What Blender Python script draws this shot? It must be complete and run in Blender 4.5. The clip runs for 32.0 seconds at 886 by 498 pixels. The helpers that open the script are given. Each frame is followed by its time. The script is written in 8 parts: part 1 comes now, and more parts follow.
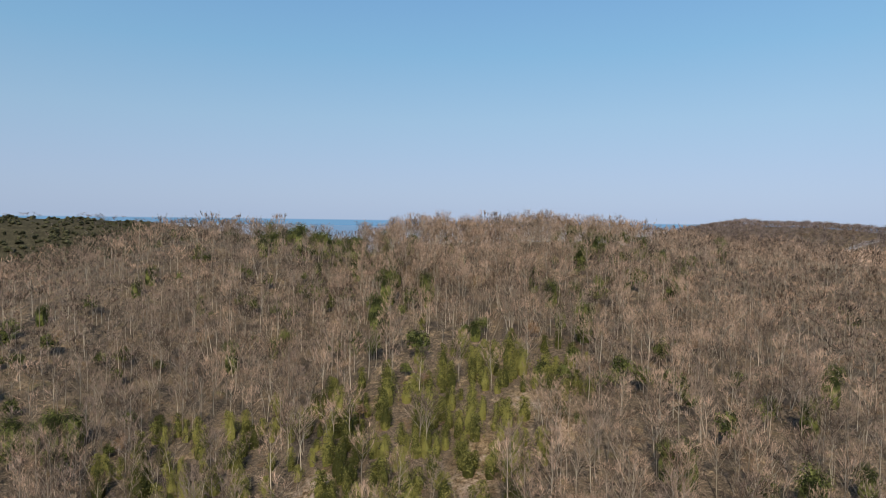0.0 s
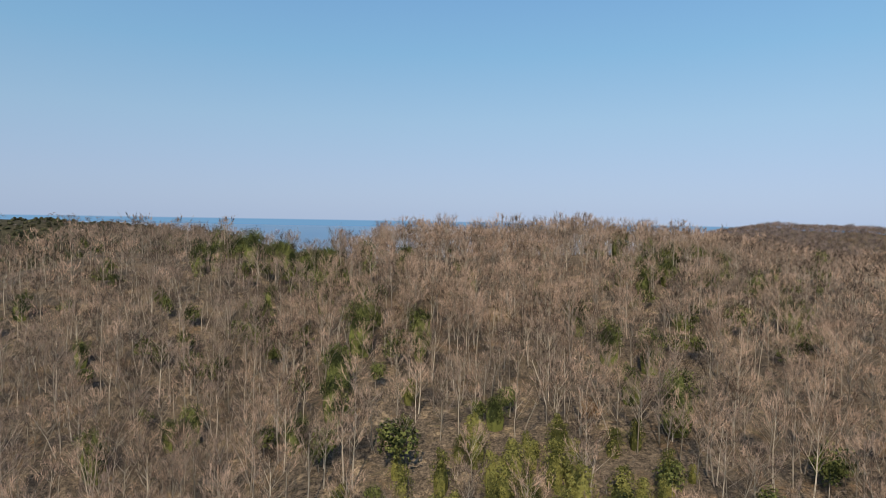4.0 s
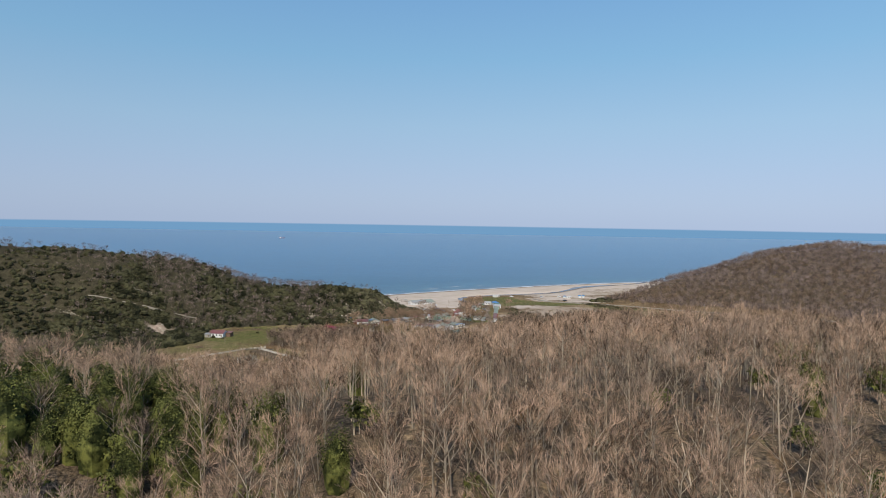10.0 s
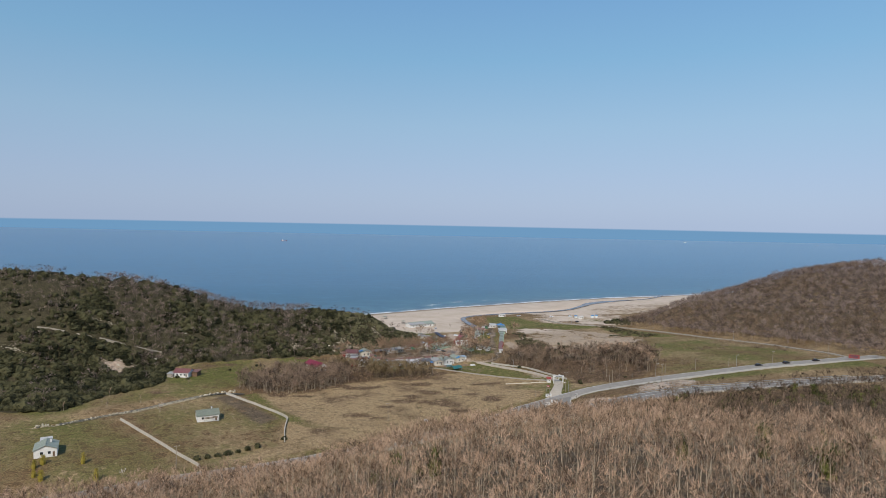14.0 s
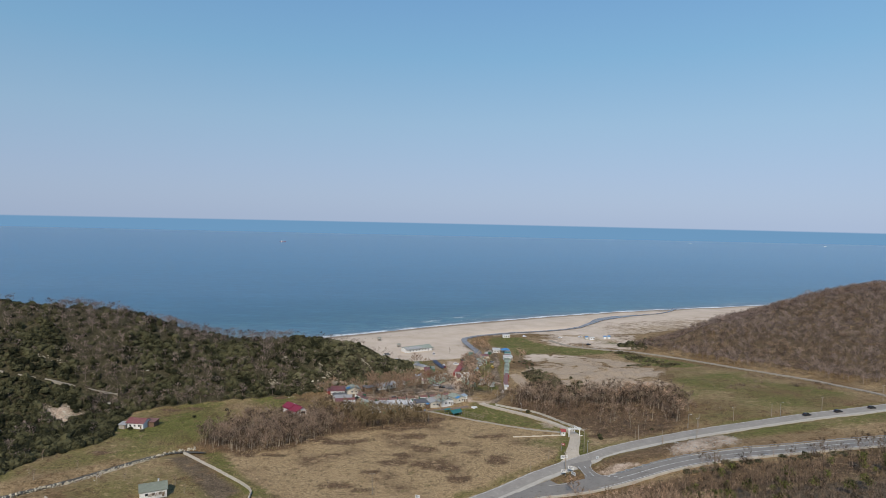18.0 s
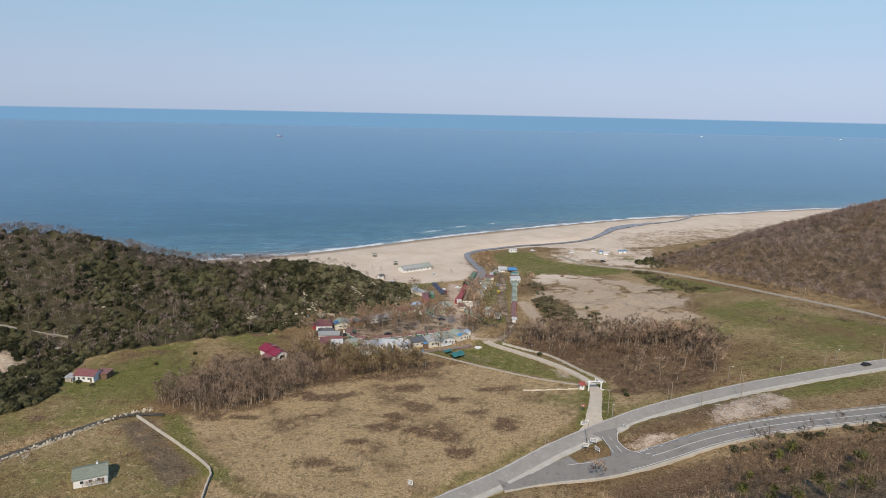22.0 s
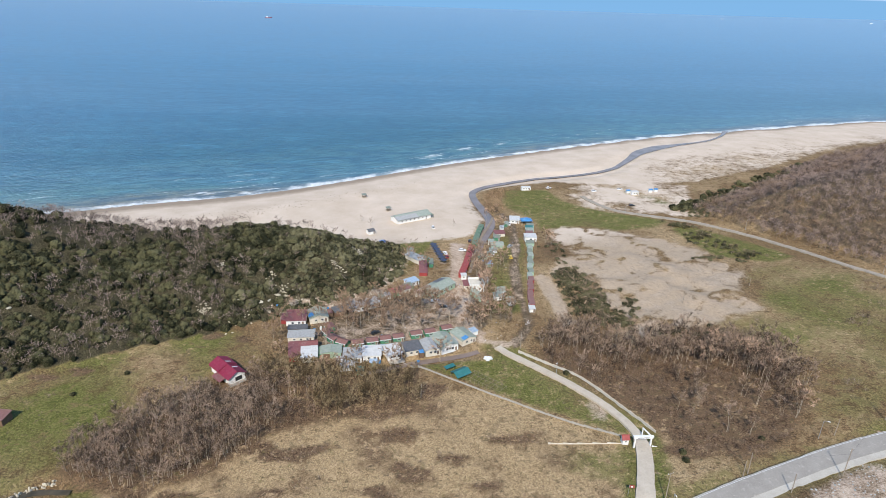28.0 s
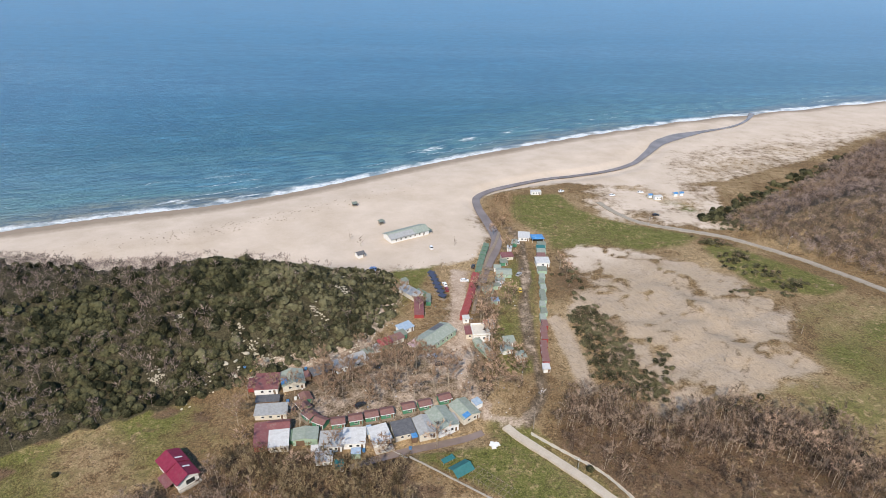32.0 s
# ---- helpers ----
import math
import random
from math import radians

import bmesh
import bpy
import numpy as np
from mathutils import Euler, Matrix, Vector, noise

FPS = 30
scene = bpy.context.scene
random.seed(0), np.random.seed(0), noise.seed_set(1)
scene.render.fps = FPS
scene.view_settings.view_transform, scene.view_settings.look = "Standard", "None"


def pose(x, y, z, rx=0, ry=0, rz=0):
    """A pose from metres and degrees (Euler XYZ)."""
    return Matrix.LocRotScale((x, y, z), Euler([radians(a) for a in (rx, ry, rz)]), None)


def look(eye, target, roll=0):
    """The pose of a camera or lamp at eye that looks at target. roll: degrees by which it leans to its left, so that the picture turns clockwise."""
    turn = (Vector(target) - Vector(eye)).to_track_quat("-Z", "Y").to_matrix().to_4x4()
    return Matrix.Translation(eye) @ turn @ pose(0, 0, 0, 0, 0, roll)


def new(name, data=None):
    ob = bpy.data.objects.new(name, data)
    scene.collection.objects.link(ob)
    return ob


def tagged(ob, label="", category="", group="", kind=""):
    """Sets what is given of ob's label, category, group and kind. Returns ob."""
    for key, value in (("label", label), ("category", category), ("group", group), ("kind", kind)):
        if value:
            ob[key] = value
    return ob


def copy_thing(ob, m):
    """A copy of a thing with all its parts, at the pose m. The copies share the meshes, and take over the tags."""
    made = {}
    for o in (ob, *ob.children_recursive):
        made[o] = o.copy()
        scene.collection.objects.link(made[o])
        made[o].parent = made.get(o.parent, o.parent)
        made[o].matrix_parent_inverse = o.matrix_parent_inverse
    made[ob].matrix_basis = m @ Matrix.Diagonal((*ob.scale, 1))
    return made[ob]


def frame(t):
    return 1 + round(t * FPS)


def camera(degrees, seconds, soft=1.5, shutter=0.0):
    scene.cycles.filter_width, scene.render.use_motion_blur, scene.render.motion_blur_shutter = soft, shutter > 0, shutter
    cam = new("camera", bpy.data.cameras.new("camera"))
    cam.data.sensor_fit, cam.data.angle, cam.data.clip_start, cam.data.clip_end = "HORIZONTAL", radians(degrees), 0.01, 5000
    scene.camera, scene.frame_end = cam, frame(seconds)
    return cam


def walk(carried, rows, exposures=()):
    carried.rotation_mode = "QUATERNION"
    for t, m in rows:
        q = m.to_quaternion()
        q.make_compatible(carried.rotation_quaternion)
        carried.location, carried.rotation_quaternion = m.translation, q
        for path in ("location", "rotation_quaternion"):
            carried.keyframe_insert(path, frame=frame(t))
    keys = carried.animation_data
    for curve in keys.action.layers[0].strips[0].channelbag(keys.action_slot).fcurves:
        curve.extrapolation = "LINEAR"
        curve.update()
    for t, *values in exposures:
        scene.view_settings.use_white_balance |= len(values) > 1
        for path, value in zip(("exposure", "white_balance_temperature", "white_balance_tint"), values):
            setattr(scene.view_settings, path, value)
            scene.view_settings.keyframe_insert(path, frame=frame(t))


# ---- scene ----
cam = camera(70.7, 32.0, soft=0.8)
PATH = [
    (0, (0.00, 0.00, 71.39), (1.23, 99.87, 66.37), 0.80),
    (0.5, (0.03, 6.44, 71.45), (1.25, 106.30, 66.38), 0.95),
    (1, (0.05, 13.27, 71.52), (1.28, 113.13, 66.44), 1.00),
    (1.5, (0.23, 20.60, 71.59), (1.34, 120.46, 66.50), 0.99),
    (2, (0.26, 28.15, 71.60), (1.23, 128.02, 66.60), 0.97),
    (2.5, (0.42, 35.86, 71.60), (1.30, 135.73, 66.64), 0.93),
    (4.5, (2.24, 67.58, 73.35), (1.84, 167.46, 68.53), 1.03),
    (5, (2.42, 75.64, 74.30), (1.68, 175.53, 69.64), 0.98),
    (5.5, (2.39, 83.71, 75.35), (1.63, 183.59, 70.64), 0.92),
    (6, (2.38, 91.80, 76.17), (1.62, 191.70, 71.65), 0.96),
    (6.5, (2.48, 99.75, 77.05), (1.67, 199.65, 72.66), 0.99),
    (7, (2.71, 107.36, 78.11), (1.72, 207.26, 73.77), 0.92),
    (7.5, (2.77, 115.40, 79.13), (1.71, 215.31, 74.93), 1.00),
    (8, (2.84, 123.15, 80.50), (1.69, 223.05, 76.28), 0.98),
    (8.5, (3.00, 130.82, 82.11), (1.69, 230.72, 77.94), 1.03),
    (9, (3.13, 138.56, 83.98), (1.70, 238.46, 79.72), 1.01),
    (9.5, (2.96, 146.21, 85.55), (1.62, 246.12, 81.43), 1.11),
    (10, (3.00, 154.01, 87.26), (1.53, 253.91, 83.00), 0.94),
    (10.5, (3.45, 161.58, 89.49), (1.88, 261.48, 85.24), 0.94),
    (11, (4.23, 168.57, 90.96), (2.45, 268.46, 86.73), 1.05),
    (12, (5.84, 182.02, 94.00), (3.73, 281.91, 89.84), 1.20),
    (13, (6.69, 195.70, 97.41), (4.27, 295.59, 93.23), 1.07),
    (14, (6.37, 208.98, 101.01), (3.99, 308.86, 96.76), 1.10),
    (14.5, (6.23, 215.32, 102.72), (3.89, 315.21, 98.46), 1.09),
    (16.5, (6.95, 241.21, 110.11), (4.38, 341.08, 105.59), 1.11),
    (17, (6.97, 247.77, 111.93), (4.34, 347.63, 107.33), 1.08),
    (18, (7.37, 261.32, 115.31), (4.63, 361.18, 110.71), 1.22),
    (19, (8.35, 275.03, 116.93), (5.38, 374.89, 112.55), 1.12),
    (20, (8.21, 289.03, 119.41), (5.22, 388.88, 114.85), 1.23),
    (20.5, (7.87, 296.14, 120.25), (4.89, 395.98, 115.46), 1.21),
    (21, (7.67, 303.49, 121.24), (4.81, 402.56, 107.91), 1.15),
    (21.5, (7.36, 311.25, 123.11), (4.63, 408.88, 101.66), 1.19),
    (22, (7.18, 319.29, 124.88), (4.39, 416.88, 103.27), 1.17),
    (23, (7.39, 334.64, 127.60), (4.39, 431.92, 104.64), 1.14),
    (24, (7.08, 348.94, 130.68), (4.02, 445.82, 106.11), 1.07),
    (24.5, (6.48, 355.91, 132.31), (3.66, 450.26, 99.28), 1.08),
    (26.5, (3.71, 382.90, 141.27), (1.52, 474.91, 102.17), 1.59),
    (27, (3.65, 390.12, 143.10), (1.42, 482.13, 104.02), 1.62),
    (28, (3.53, 404.43, 146.75), (1.22, 496.45, 107.68), 1.60),
    (28.5, (3.48, 411.64, 148.40), (1.09, 503.69, 109.40), 1.62),
    (29, (3.25, 418.84, 149.92), (0.87, 510.90, 110.92), 1.55),
    (30, (3.04, 433.83, 152.99), (0.58, 525.96, 114.17), 1.52),
    (31, (3.56, 448.15, 156.26), (0.85, 540.32, 117.55), 1.39),
    (31.5, (3.78, 455.46, 158.20), (0.94, 547.66, 119.56), 1.26),
    (32, (3.86, 462.40, 159.93), (1.06, 551.79, 115.19), 1.19),
]
walk(cam, [(t, look(eye, target, roll)) for t, eye, target, roll in PATH],
     exposures=((0, -0.05, 6500, 10), (9, -0.05, 6500, 10), (14, -0.13, 6500, 10), (20.4, -0.17, 6500, 10), (21.6, 0.05, 6800, 11), (24.0, 0.07, 6800, 11), (24.6, 0.2, 6800, 11), (26.5, 0.43, 6250, 10), (31.2, 0.46, 6250, 10), (32, 0.41, 6550, 12)))

# ---- world and sun ----
SUN_EL, SUN_AZ = radians(42), radians(187)      # azimuth clockwise from +y: behind the camera's start, a little to its left
world = bpy.data.worlds.new("world")
scene.world = world
world.use_nodes = True
wn, wl = world.node_tree.nodes, world.node_tree.links
wn.clear()
sky = wn.new("ShaderNodeTexSky")
sky.sky_type, sky.sun_disc = "NISHITA", False
sky.sun_elevation, sky.sun_rotation = SUN_EL, SUN_AZ
sky.air_density, sky.dust_density, sky.ozone_density = 1.0, 1.2, 2.0
sky_bg = wn.new("ShaderNodeBackground")
sky_bg.inputs["Strength"].default_value = 0.10
# spring haze: a pale lilac rim under clear blue
scoord, ssep, haze, hmix = (wn.new("ShaderNode" + k) for k in ("TexCoord", "SeparateXYZ", "ValToRGB", "Mix"))
wl.new(scoord.outputs["Generated"], ssep.inputs[0])
wl.new(ssep.outputs["Z"], haze.inputs["Fac"])
while len(haze.color_ramp.elements) < 6:
    haze.color_ramp.elements.new(0.5)
for e, (at, col) in zip(haze.color_ramp.elements, ((0.0, (4.6, 5.75, 7.9)), (0.07, (4.2, 5.6, 7.9)), (0.15, (3.6, 5.6, 7.8)), (0.25, (2.5, 5.0, 7.6)), (0.36, (1.9, 4.1, 7.2)), (1.0, (0.9, 2.1, 5.0)))):
    e.position, e.color = at, (*(v / 10 for v in col), 1)
gain = wn.new("ShaderNodeVectorMath")
gain.operation = "SCALE"
gain.inputs["Scale"].default_value = 10
wl.new(haze.outputs["Color"], gain.inputs[0])
hmix.data_type = "RGBA"
hmix.inputs["Factor"].default_value = 0.85
wl.new(sky.outputs["Color"], hmix.inputs["A"])
wl.new(gain.outputs[0], hmix.inputs["B"])
side, tint = wn.new("ShaderNodeMapRange"), wn.new("ShaderNodeVectorMath")
side.inputs["From Min"].default_value, side.inputs["From Max"].default_value = -0.6, 0.5
side.inputs["To Min"].default_value, side.inputs["To Max"].default_value = 0.93, 1.06
wl.new(ssep.outputs["X"], side.inputs["Value"])
tint.operation = "SCALE"
wl.new(hmix.outputs["Result"], tint.inputs[0])
wl.new(side.outputs["Result"], tint.inputs["Scale"])
wl.new(tint.outputs[0], sky_bg.inputs["Color"])
# below the horizon the sea goes on past the end of its sheet
far_sea = wn.new("ShaderNodeBackground")
far_sea.inputs["Color"].default_value = (0.165, 0.335, 0.545, 1)
far_sea.inputs["Strength"].default_value = 1.05
coord, sep = wn.new("ShaderNodeTexCoord"), wn.new("ShaderNodeSeparateXYZ")
edge = wn.new("ShaderNodeMapRange")
edge.inputs["From Min"].default_value, edge.inputs["From Max"].default_value = -0.0062, -0.0042
pick, wout = wn.new("ShaderNodeMixShader"), wn.new("ShaderNodeOutputWorld")
wl.new(coord.outputs["Generated"], sep.inputs[0])
wl.new(sep.outputs["Z"], edge.inputs["Value"])
wl.new(edge.outputs["Result"], pick.inputs["Fac"])
wl.new(far_sea.outputs[0], pick.inputs[1])
wl.new(sky_bg.outputs[0], pick.inputs[2])
wl.new(pick.outputs[0], wout.inputs["Surface"])
sun = new("sun", bpy.data.lights.new("sun", "SUN"))
sun.data.energy, sun.data.angle, sun.data.color = 4.1, radians(0.6), (1.0, 0.92, 0.79)
sun_dir = Vector((math.sin(SUN_AZ) * math.cos(SUN_EL), math.cos(SUN_AZ) * math.cos(SUN_EL), math.sin(SUN_EL)))
sun.matrix_world = look((0, 0, 300), Vector((0, 0, 300)) - sun_dir)

# ---- materials ----
def material(name, rough=0.8, spec=0.3, metal=0.0):
    m = bpy.data.materials.new(name)
    m.use_nodes = True
    nt = m.node_tree
    b = nt.nodes["Principled BSDF"]
    b.inputs["Roughness"].default_value = rough
    b.inputs["Specular IOR Level"].default_value = spec
    b.inputs["Metallic"].default_value = metal
    return m, nt, b


def tex_noise(nt, scale, detail=4.0, rough=0.55, coords="Object"):
    c, n = nt.nodes.new("ShaderNodeTexCoord"), nt.nodes.new("ShaderNodeTexNoise")
    n.inputs["Scale"].default_value, n.inputs["Detail"].default_value, n.inputs["Roughness"].default_value = scale, detail, rough
    nt.links.new(c.outputs[coords], n.inputs["Vector"])
    return n.outputs["Fac"]


def math_node(nt, op, a, b=None):
    n = nt.nodes.new("ShaderNodeMath")
    n.operation = op
    for i, v in enumerate((a, b)):
        if v is None:
            continue
        if isinstance(v, (int, float)):
            n.inputs[i].default_value = v
        else:
            nt.links.new(v, n.inputs[i])
    return n.outputs[0]


def ramp(nt, fac, stops):
    r = nt.nodes.new("ShaderNodeValToRGB")
    while len(r.color_ramp.elements) < len(stops):
        r.color_ramp.elements.new(0.5)
    for e, (p, c) in zip(r.color_ramp.elements, stops):
        e.position, e.color = p, (*c, 1)
    nt.links.new(fac, r.inputs["Fac"])
    return r.outputs["Color"]


def blend(nt, fac, a, b):
    n = nt.nodes.new("ShaderNodeMix")
    n.data_type = "RGBA"
    for sock, v in ((n.inputs["Factor"], fac), (n.inputs["A"], a), (n.inputs["B"], b)):
        if isinstance(v, tuple):
            sock.default_value = (*v, 1)
        elif isinstance(v, (int, float)):
            sock.default_value = v
        else:
            nt.links.new(v, sock)
    return n.outputs["Result"]


def relief(nt, b, height, strength, distance):
    n = nt.nodes.new("ShaderNodeBump")
    n.inputs["Strength"].default_value, n.inputs["Distance"].default_value = strength, distance
    nt.links.new(height, n.inputs["Height"])
    nt.links.new(n.outputs[0], b.inputs["Normal"])


def island(nt):
    return nt.nodes.new("ShaderNodeNewGeometry").outputs["Random Per Island"]


def surface(name, dark, light, scale=3.0, rough=0.85, spec=0.25, metal=0.0, bump_d=0.02, wear=None, per=None, sprays=0.0):
    """Colour between two tones at two scales, with fine relief; per='object' or 'island' shifts it piece by piece."""
    m, nt, b = material(name, rough, spec, metal)
    fine, wide = tex_noise(nt, scale * 6, 5, 0.65), tex_noise(nt, scale * 0.7, 3)
    fac = math_node(nt, "ADD", math_node(nt, "MULTIPLY", fine, 0.55), math_node(nt, "MULTIPLY", wide, 0.5))
    if per == "tree":
        broad = tex_noise(nt, scale, 3, 0.6)
        fac = math_node(nt, "ADD", math_node(nt, "MULTIPLY", math_node(nt, "SUBTRACT", broad, 0.5), 2.6), math_node(nt, "ADD", 0.2, math_node(nt, "MULTIPLY", island(nt), 0.6)))
        if sprays:
            fine = tex_noise(nt, sprays, 5, 0.72)
            fac = math_node(nt, "ADD", fac, math_node(nt, "MULTIPLY", math_node(nt, "SUBTRACT", fine, 0.5), 1.5))
    elif per:
        r = island(nt) if per == "island" else nt.nodes.new("ShaderNodeObjectInfo").outputs["Random"]
        fac = math_node(nt, "ADD", math_node(nt, "MULTIPLY", fac, 0.6), math_node(nt, "MULTIPLY", r, 0.42))
    col = ramp(nt, fac, ((0.25, dark), (0.75, light)))
    if wear:
        col = blend(nt, math_node(nt, "MULTIPLY", ramp(nt, tex_noise(nt, scale * 1.7, 6, 0.7), ((0.55, (0, 0, 0)), (0.68, (1, 1, 1)))), 0.75), col, wear)
    nt.links.new(col, b.inputs["Base Color"])
    if bump_d:
        relief(nt, b, fine, 0.6, bump_d)
    return m


M_BARK = surface("bark", (0.15, 0.116, 0.083), (0.50, 0.415, 0.31), 1.2, 0.9, 0.1, per="island")
M_TWIG = surface("twigs", (0.07, 0.046, 0.031), (0.60, 0.41, 0.285), 0.2, 0.9, 0.1, bump_d=0, per="tree")
M_TWIG_WARM = surface("warm_twigs", (0.085, 0.053, 0.033), (0.54, 0.37, 0.255), 0.2, 0.9, 0.1, bump_d=0, per="tree")
M_TWIG_DARK = surface("dark_twigs", (0.035, 0.025, 0.017), (0.22, 0.158, 0.11), 0.2, 0.9, 0.1, bump_d=0, per="tree")
M_TWIG_RED = surface("reddish_twigs", (0.055, 0.037, 0.027), (0.30, 0.21, 0.15), 0.2, 0.9, 0.1, bump_d=0, per="tree")
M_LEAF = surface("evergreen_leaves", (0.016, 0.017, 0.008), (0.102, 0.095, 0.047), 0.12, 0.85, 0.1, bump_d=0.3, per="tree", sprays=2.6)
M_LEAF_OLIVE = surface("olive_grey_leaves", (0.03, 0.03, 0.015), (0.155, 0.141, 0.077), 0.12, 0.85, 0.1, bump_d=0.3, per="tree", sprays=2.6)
M_TWIG_OLIVE = surface("olive_twigs", (0.07, 0.05, 0.025), (0.33, 0.245, 0.14), 0.2, 0.9, 0.1, bump_d=0, per="tree")
M_TWIG_GREY = surface("mauve_grey_twigs", (0.055, 0.039, 0.028), (0.38, 0.272, 0.20), 0.2, 0.9, 0.1, bump_d=0, per="tree")
M_TWIG_MAUVE = surface("mauve_twigs", (0.075, 0.056, 0.049), (0.36, 0.272, 0.235), 0.2, 0.9, 0.1, bump_d=0, per="tree")
M_LEAF_FRESH = surface("fresh_green_leaves", (0.025, 0.031, 0.008), (0.165, 0.17, 0.045), 0.3, 0.75, 0.15, bump_d=0.35, per="tree", sprays=1.3)
M_LEAF_LIGHT = surface("yellow_green_leaves", (0.055, 0.056, 0.013), (0.25, 0.225, 0.058), 0.12, 0.75, 0.15, bump_d=0.35, per="tree", sprays=1.3)
M_LEAF_DRY = surface("dry_leaves", (0.17, 0.10, 0.05), (0.33, 0.2, 0.11), 0.3, 0.9, 0.1, bump_d=0, per="island")

# ---- terrain: heights in metres over the sea, as plain functions of x and y ----
def sstep(a, b, v):
    u = np.clip((v - a) / (b - a), 0.0, 1.0)
    return u * u * (3 - 2 * u)


def bump(x, y, cx, cy, rx, ry):
    return np.exp(-((x - cx) / rx) ** 2 - ((y - cy) / ry) ** 2)


SHORE_X = (-1500, -500, -266, -215, -150, -85, -14, 94, 216, 481, 900, 2500)
SHORE_Y = (560, 690, 784, 812, 836, 882, 939, 1012, 1084, 1200, 1330, 1700)


def shore_y(x):
    """The waterline's y at x, smoothed."""
    return sum(np.interp(x + d, SHORE_X, SHORE_Y) for d in (-30, -15, 0, 15, 30)) / 5


def inland(x, y):
    """Rough distance from the waterline, positive on land."""
    return (shore_y(x) - y) * 0.8


def waves2(x, y, size, seed):
    """A cheap smooth relief from a few crossed sines, about -1 to 1."""
    a = seed * 1.7
    return (np.sin(x / size + a) * np.cos(y / size * 1.13 + a * 2.1) + np.sin((x + y * 0.7) / size * 1.9 + a * 0.6) * 0.6
            + np.cos((x * 0.6 - y) / size * 3.1 + a * 1.3) * 0.35) / 1.95


# knolls and saddles along the ridge, on its two sides
RIDGE_X = (-160, -120, -95, -70, -52, -38, -28, -16, 0, 20, 45, 70, 90, 115, 150, 200)
RIDGE_FRONT = (1.3, 3.0, 6.0, 3.6, 4.2, 2.6, 2.2, 4.6, 2.3, 1.4, 1.5, -0.3, -1.8, -3.2, -1.4, -0.7)
RIDGE_BACK = (-0.6, -0.4, 1.6, 0.8, -2.4, -4.6, -3.4, -1.5, -1.2, -0.2, 0.3, -1.8, -1.8, -2.5, -1.2, -0.6)


def hill_fore(x, y):
    crest = 240 + 0.05 * x
    foot = 478 + 0.95 * np.clip(x, -200, 0) + 0.22 * np.clip(x, 0, 330)
    front = np.clip(1 - 0.0045 * np.maximum(crest - 12 - y, 0), 0, 1)
    back = 1 - np.clip((y - crest) / np.maximum(foot - crest, 40), 0, 1) ** 1.6
    dome = np.exp(-((x - 20) / 330) ** 2) * (1 - 0.16 * sstep(-100, -200, x)) * (1 - 0.2 * sstep(60, 180, x)) + 0.03 * bump(x, 0, 70, 0, 40, 1)
    relief = 1.5 * waves2(x, y, 28, 1) * np.minimum(front, back) - 4 * bump(x, y, -32, 225, 20, 60) - 9 * bump(x, y, -55, 120, 38, 60) + 4 * bump(x, y, -95, 232, 45, 40)
    shoulders = np.interp(x, RIDGE_X, RIDGE_FRONT) * sstep(275, 245, y) + np.interp(x, RIDGE_X, RIDGE_BACK) * sstep(245, 275, y)
    return 53 * dome * np.where(y < crest, front, back) + relief + shoulders * sstep(70, 150, y) * sstep(470, 410, y)


def hill_left(x, y):
    foot = 665 + 0.72 * np.clip(x + 50, -300, 30)
    top = np.maximum(699 + 0.4 * np.clip(x + 106, -300, 0), foot + 30)
    sea_foot = np.maximum(750 + 0.2 * np.clip(x + 93, -300, 40), top + 45)
    along = np.clip(21 + (-64 - x) * 0.125, 0, 54) * sstep(-18, -72, x)
    along = along + np.interp(x, (-320, -255, -235, -212, -190, -170, -150, -131, -112), (4, 6, 9, 7.7, 3.5, -0.6, -4.2, -3, 0))
    south = sstep(0, 1, (y - foot) / (top - foot)) ** 0.85
    north = sstep(0, 1, (sea_foot - y) / (sea_foot - top))
    return along * np.where(y < top, south, north) * (1 + 0.05 * waves2(x, y, 26, 2))


def hill_right(x, y):
    south = (x - 158) * 0.826 + (y - 800) * 0.563 - 6
    north = (x - 150) * 0.66 - (y - 818) * 0.75
    m = np.maximum(np.minimum(south, north), 0)
    h = 0.415 * m * sstep(-10, 60, m)
    return np.where(h < 45, h, 45 + 22 * (1 - np.exp(-(h - 45) / 22))) * (1 + 0.05 * waves2(x, y, 30, 3)) * (1 - 0.8 * sstep(375, 580, x))


def valley(x, y):
    s = inland(x, y)
    z = np.where(s > 0, 2.6 * sstep(0, 45, s) + 2.2 * sstep(60, 220, s), np.maximum(s * 0.05, -14))
    rise = 17.0 * sstep(-30, 250, x) * sstep(840, 540, y) + 3.0 * bump(x, y, 100, 534, 55, 26)
    dunes = bump(x, y, 110, 690, 50, 50) * (0.9 + 1.5 * waves2(x, y, 7, 4) + 1.6 * np.abs(waves2(x, y, 13, 44)) + 0.9 * np.abs(waves2(x, y, 6, 45))) + 2.0 * bump(x, y, 66, 655, 9, 22)
    beach = 0.25 * waves2(x, y, 9, 5) * sstep(15, 60, s)
    far = 22 * sstep(330, 900, np.hypot(x, np.minimum(y - 500, 0))) * (1 + 0.5 * waves2(x, y, 170, 6)) * sstep(20, 200, s)
    leftrise = 4.0 * sstep(-60, -165, x) * sstep(390, 440, y) * sstep(680, 610, y)
    return z + rise + leftrise + dunes + beach + far


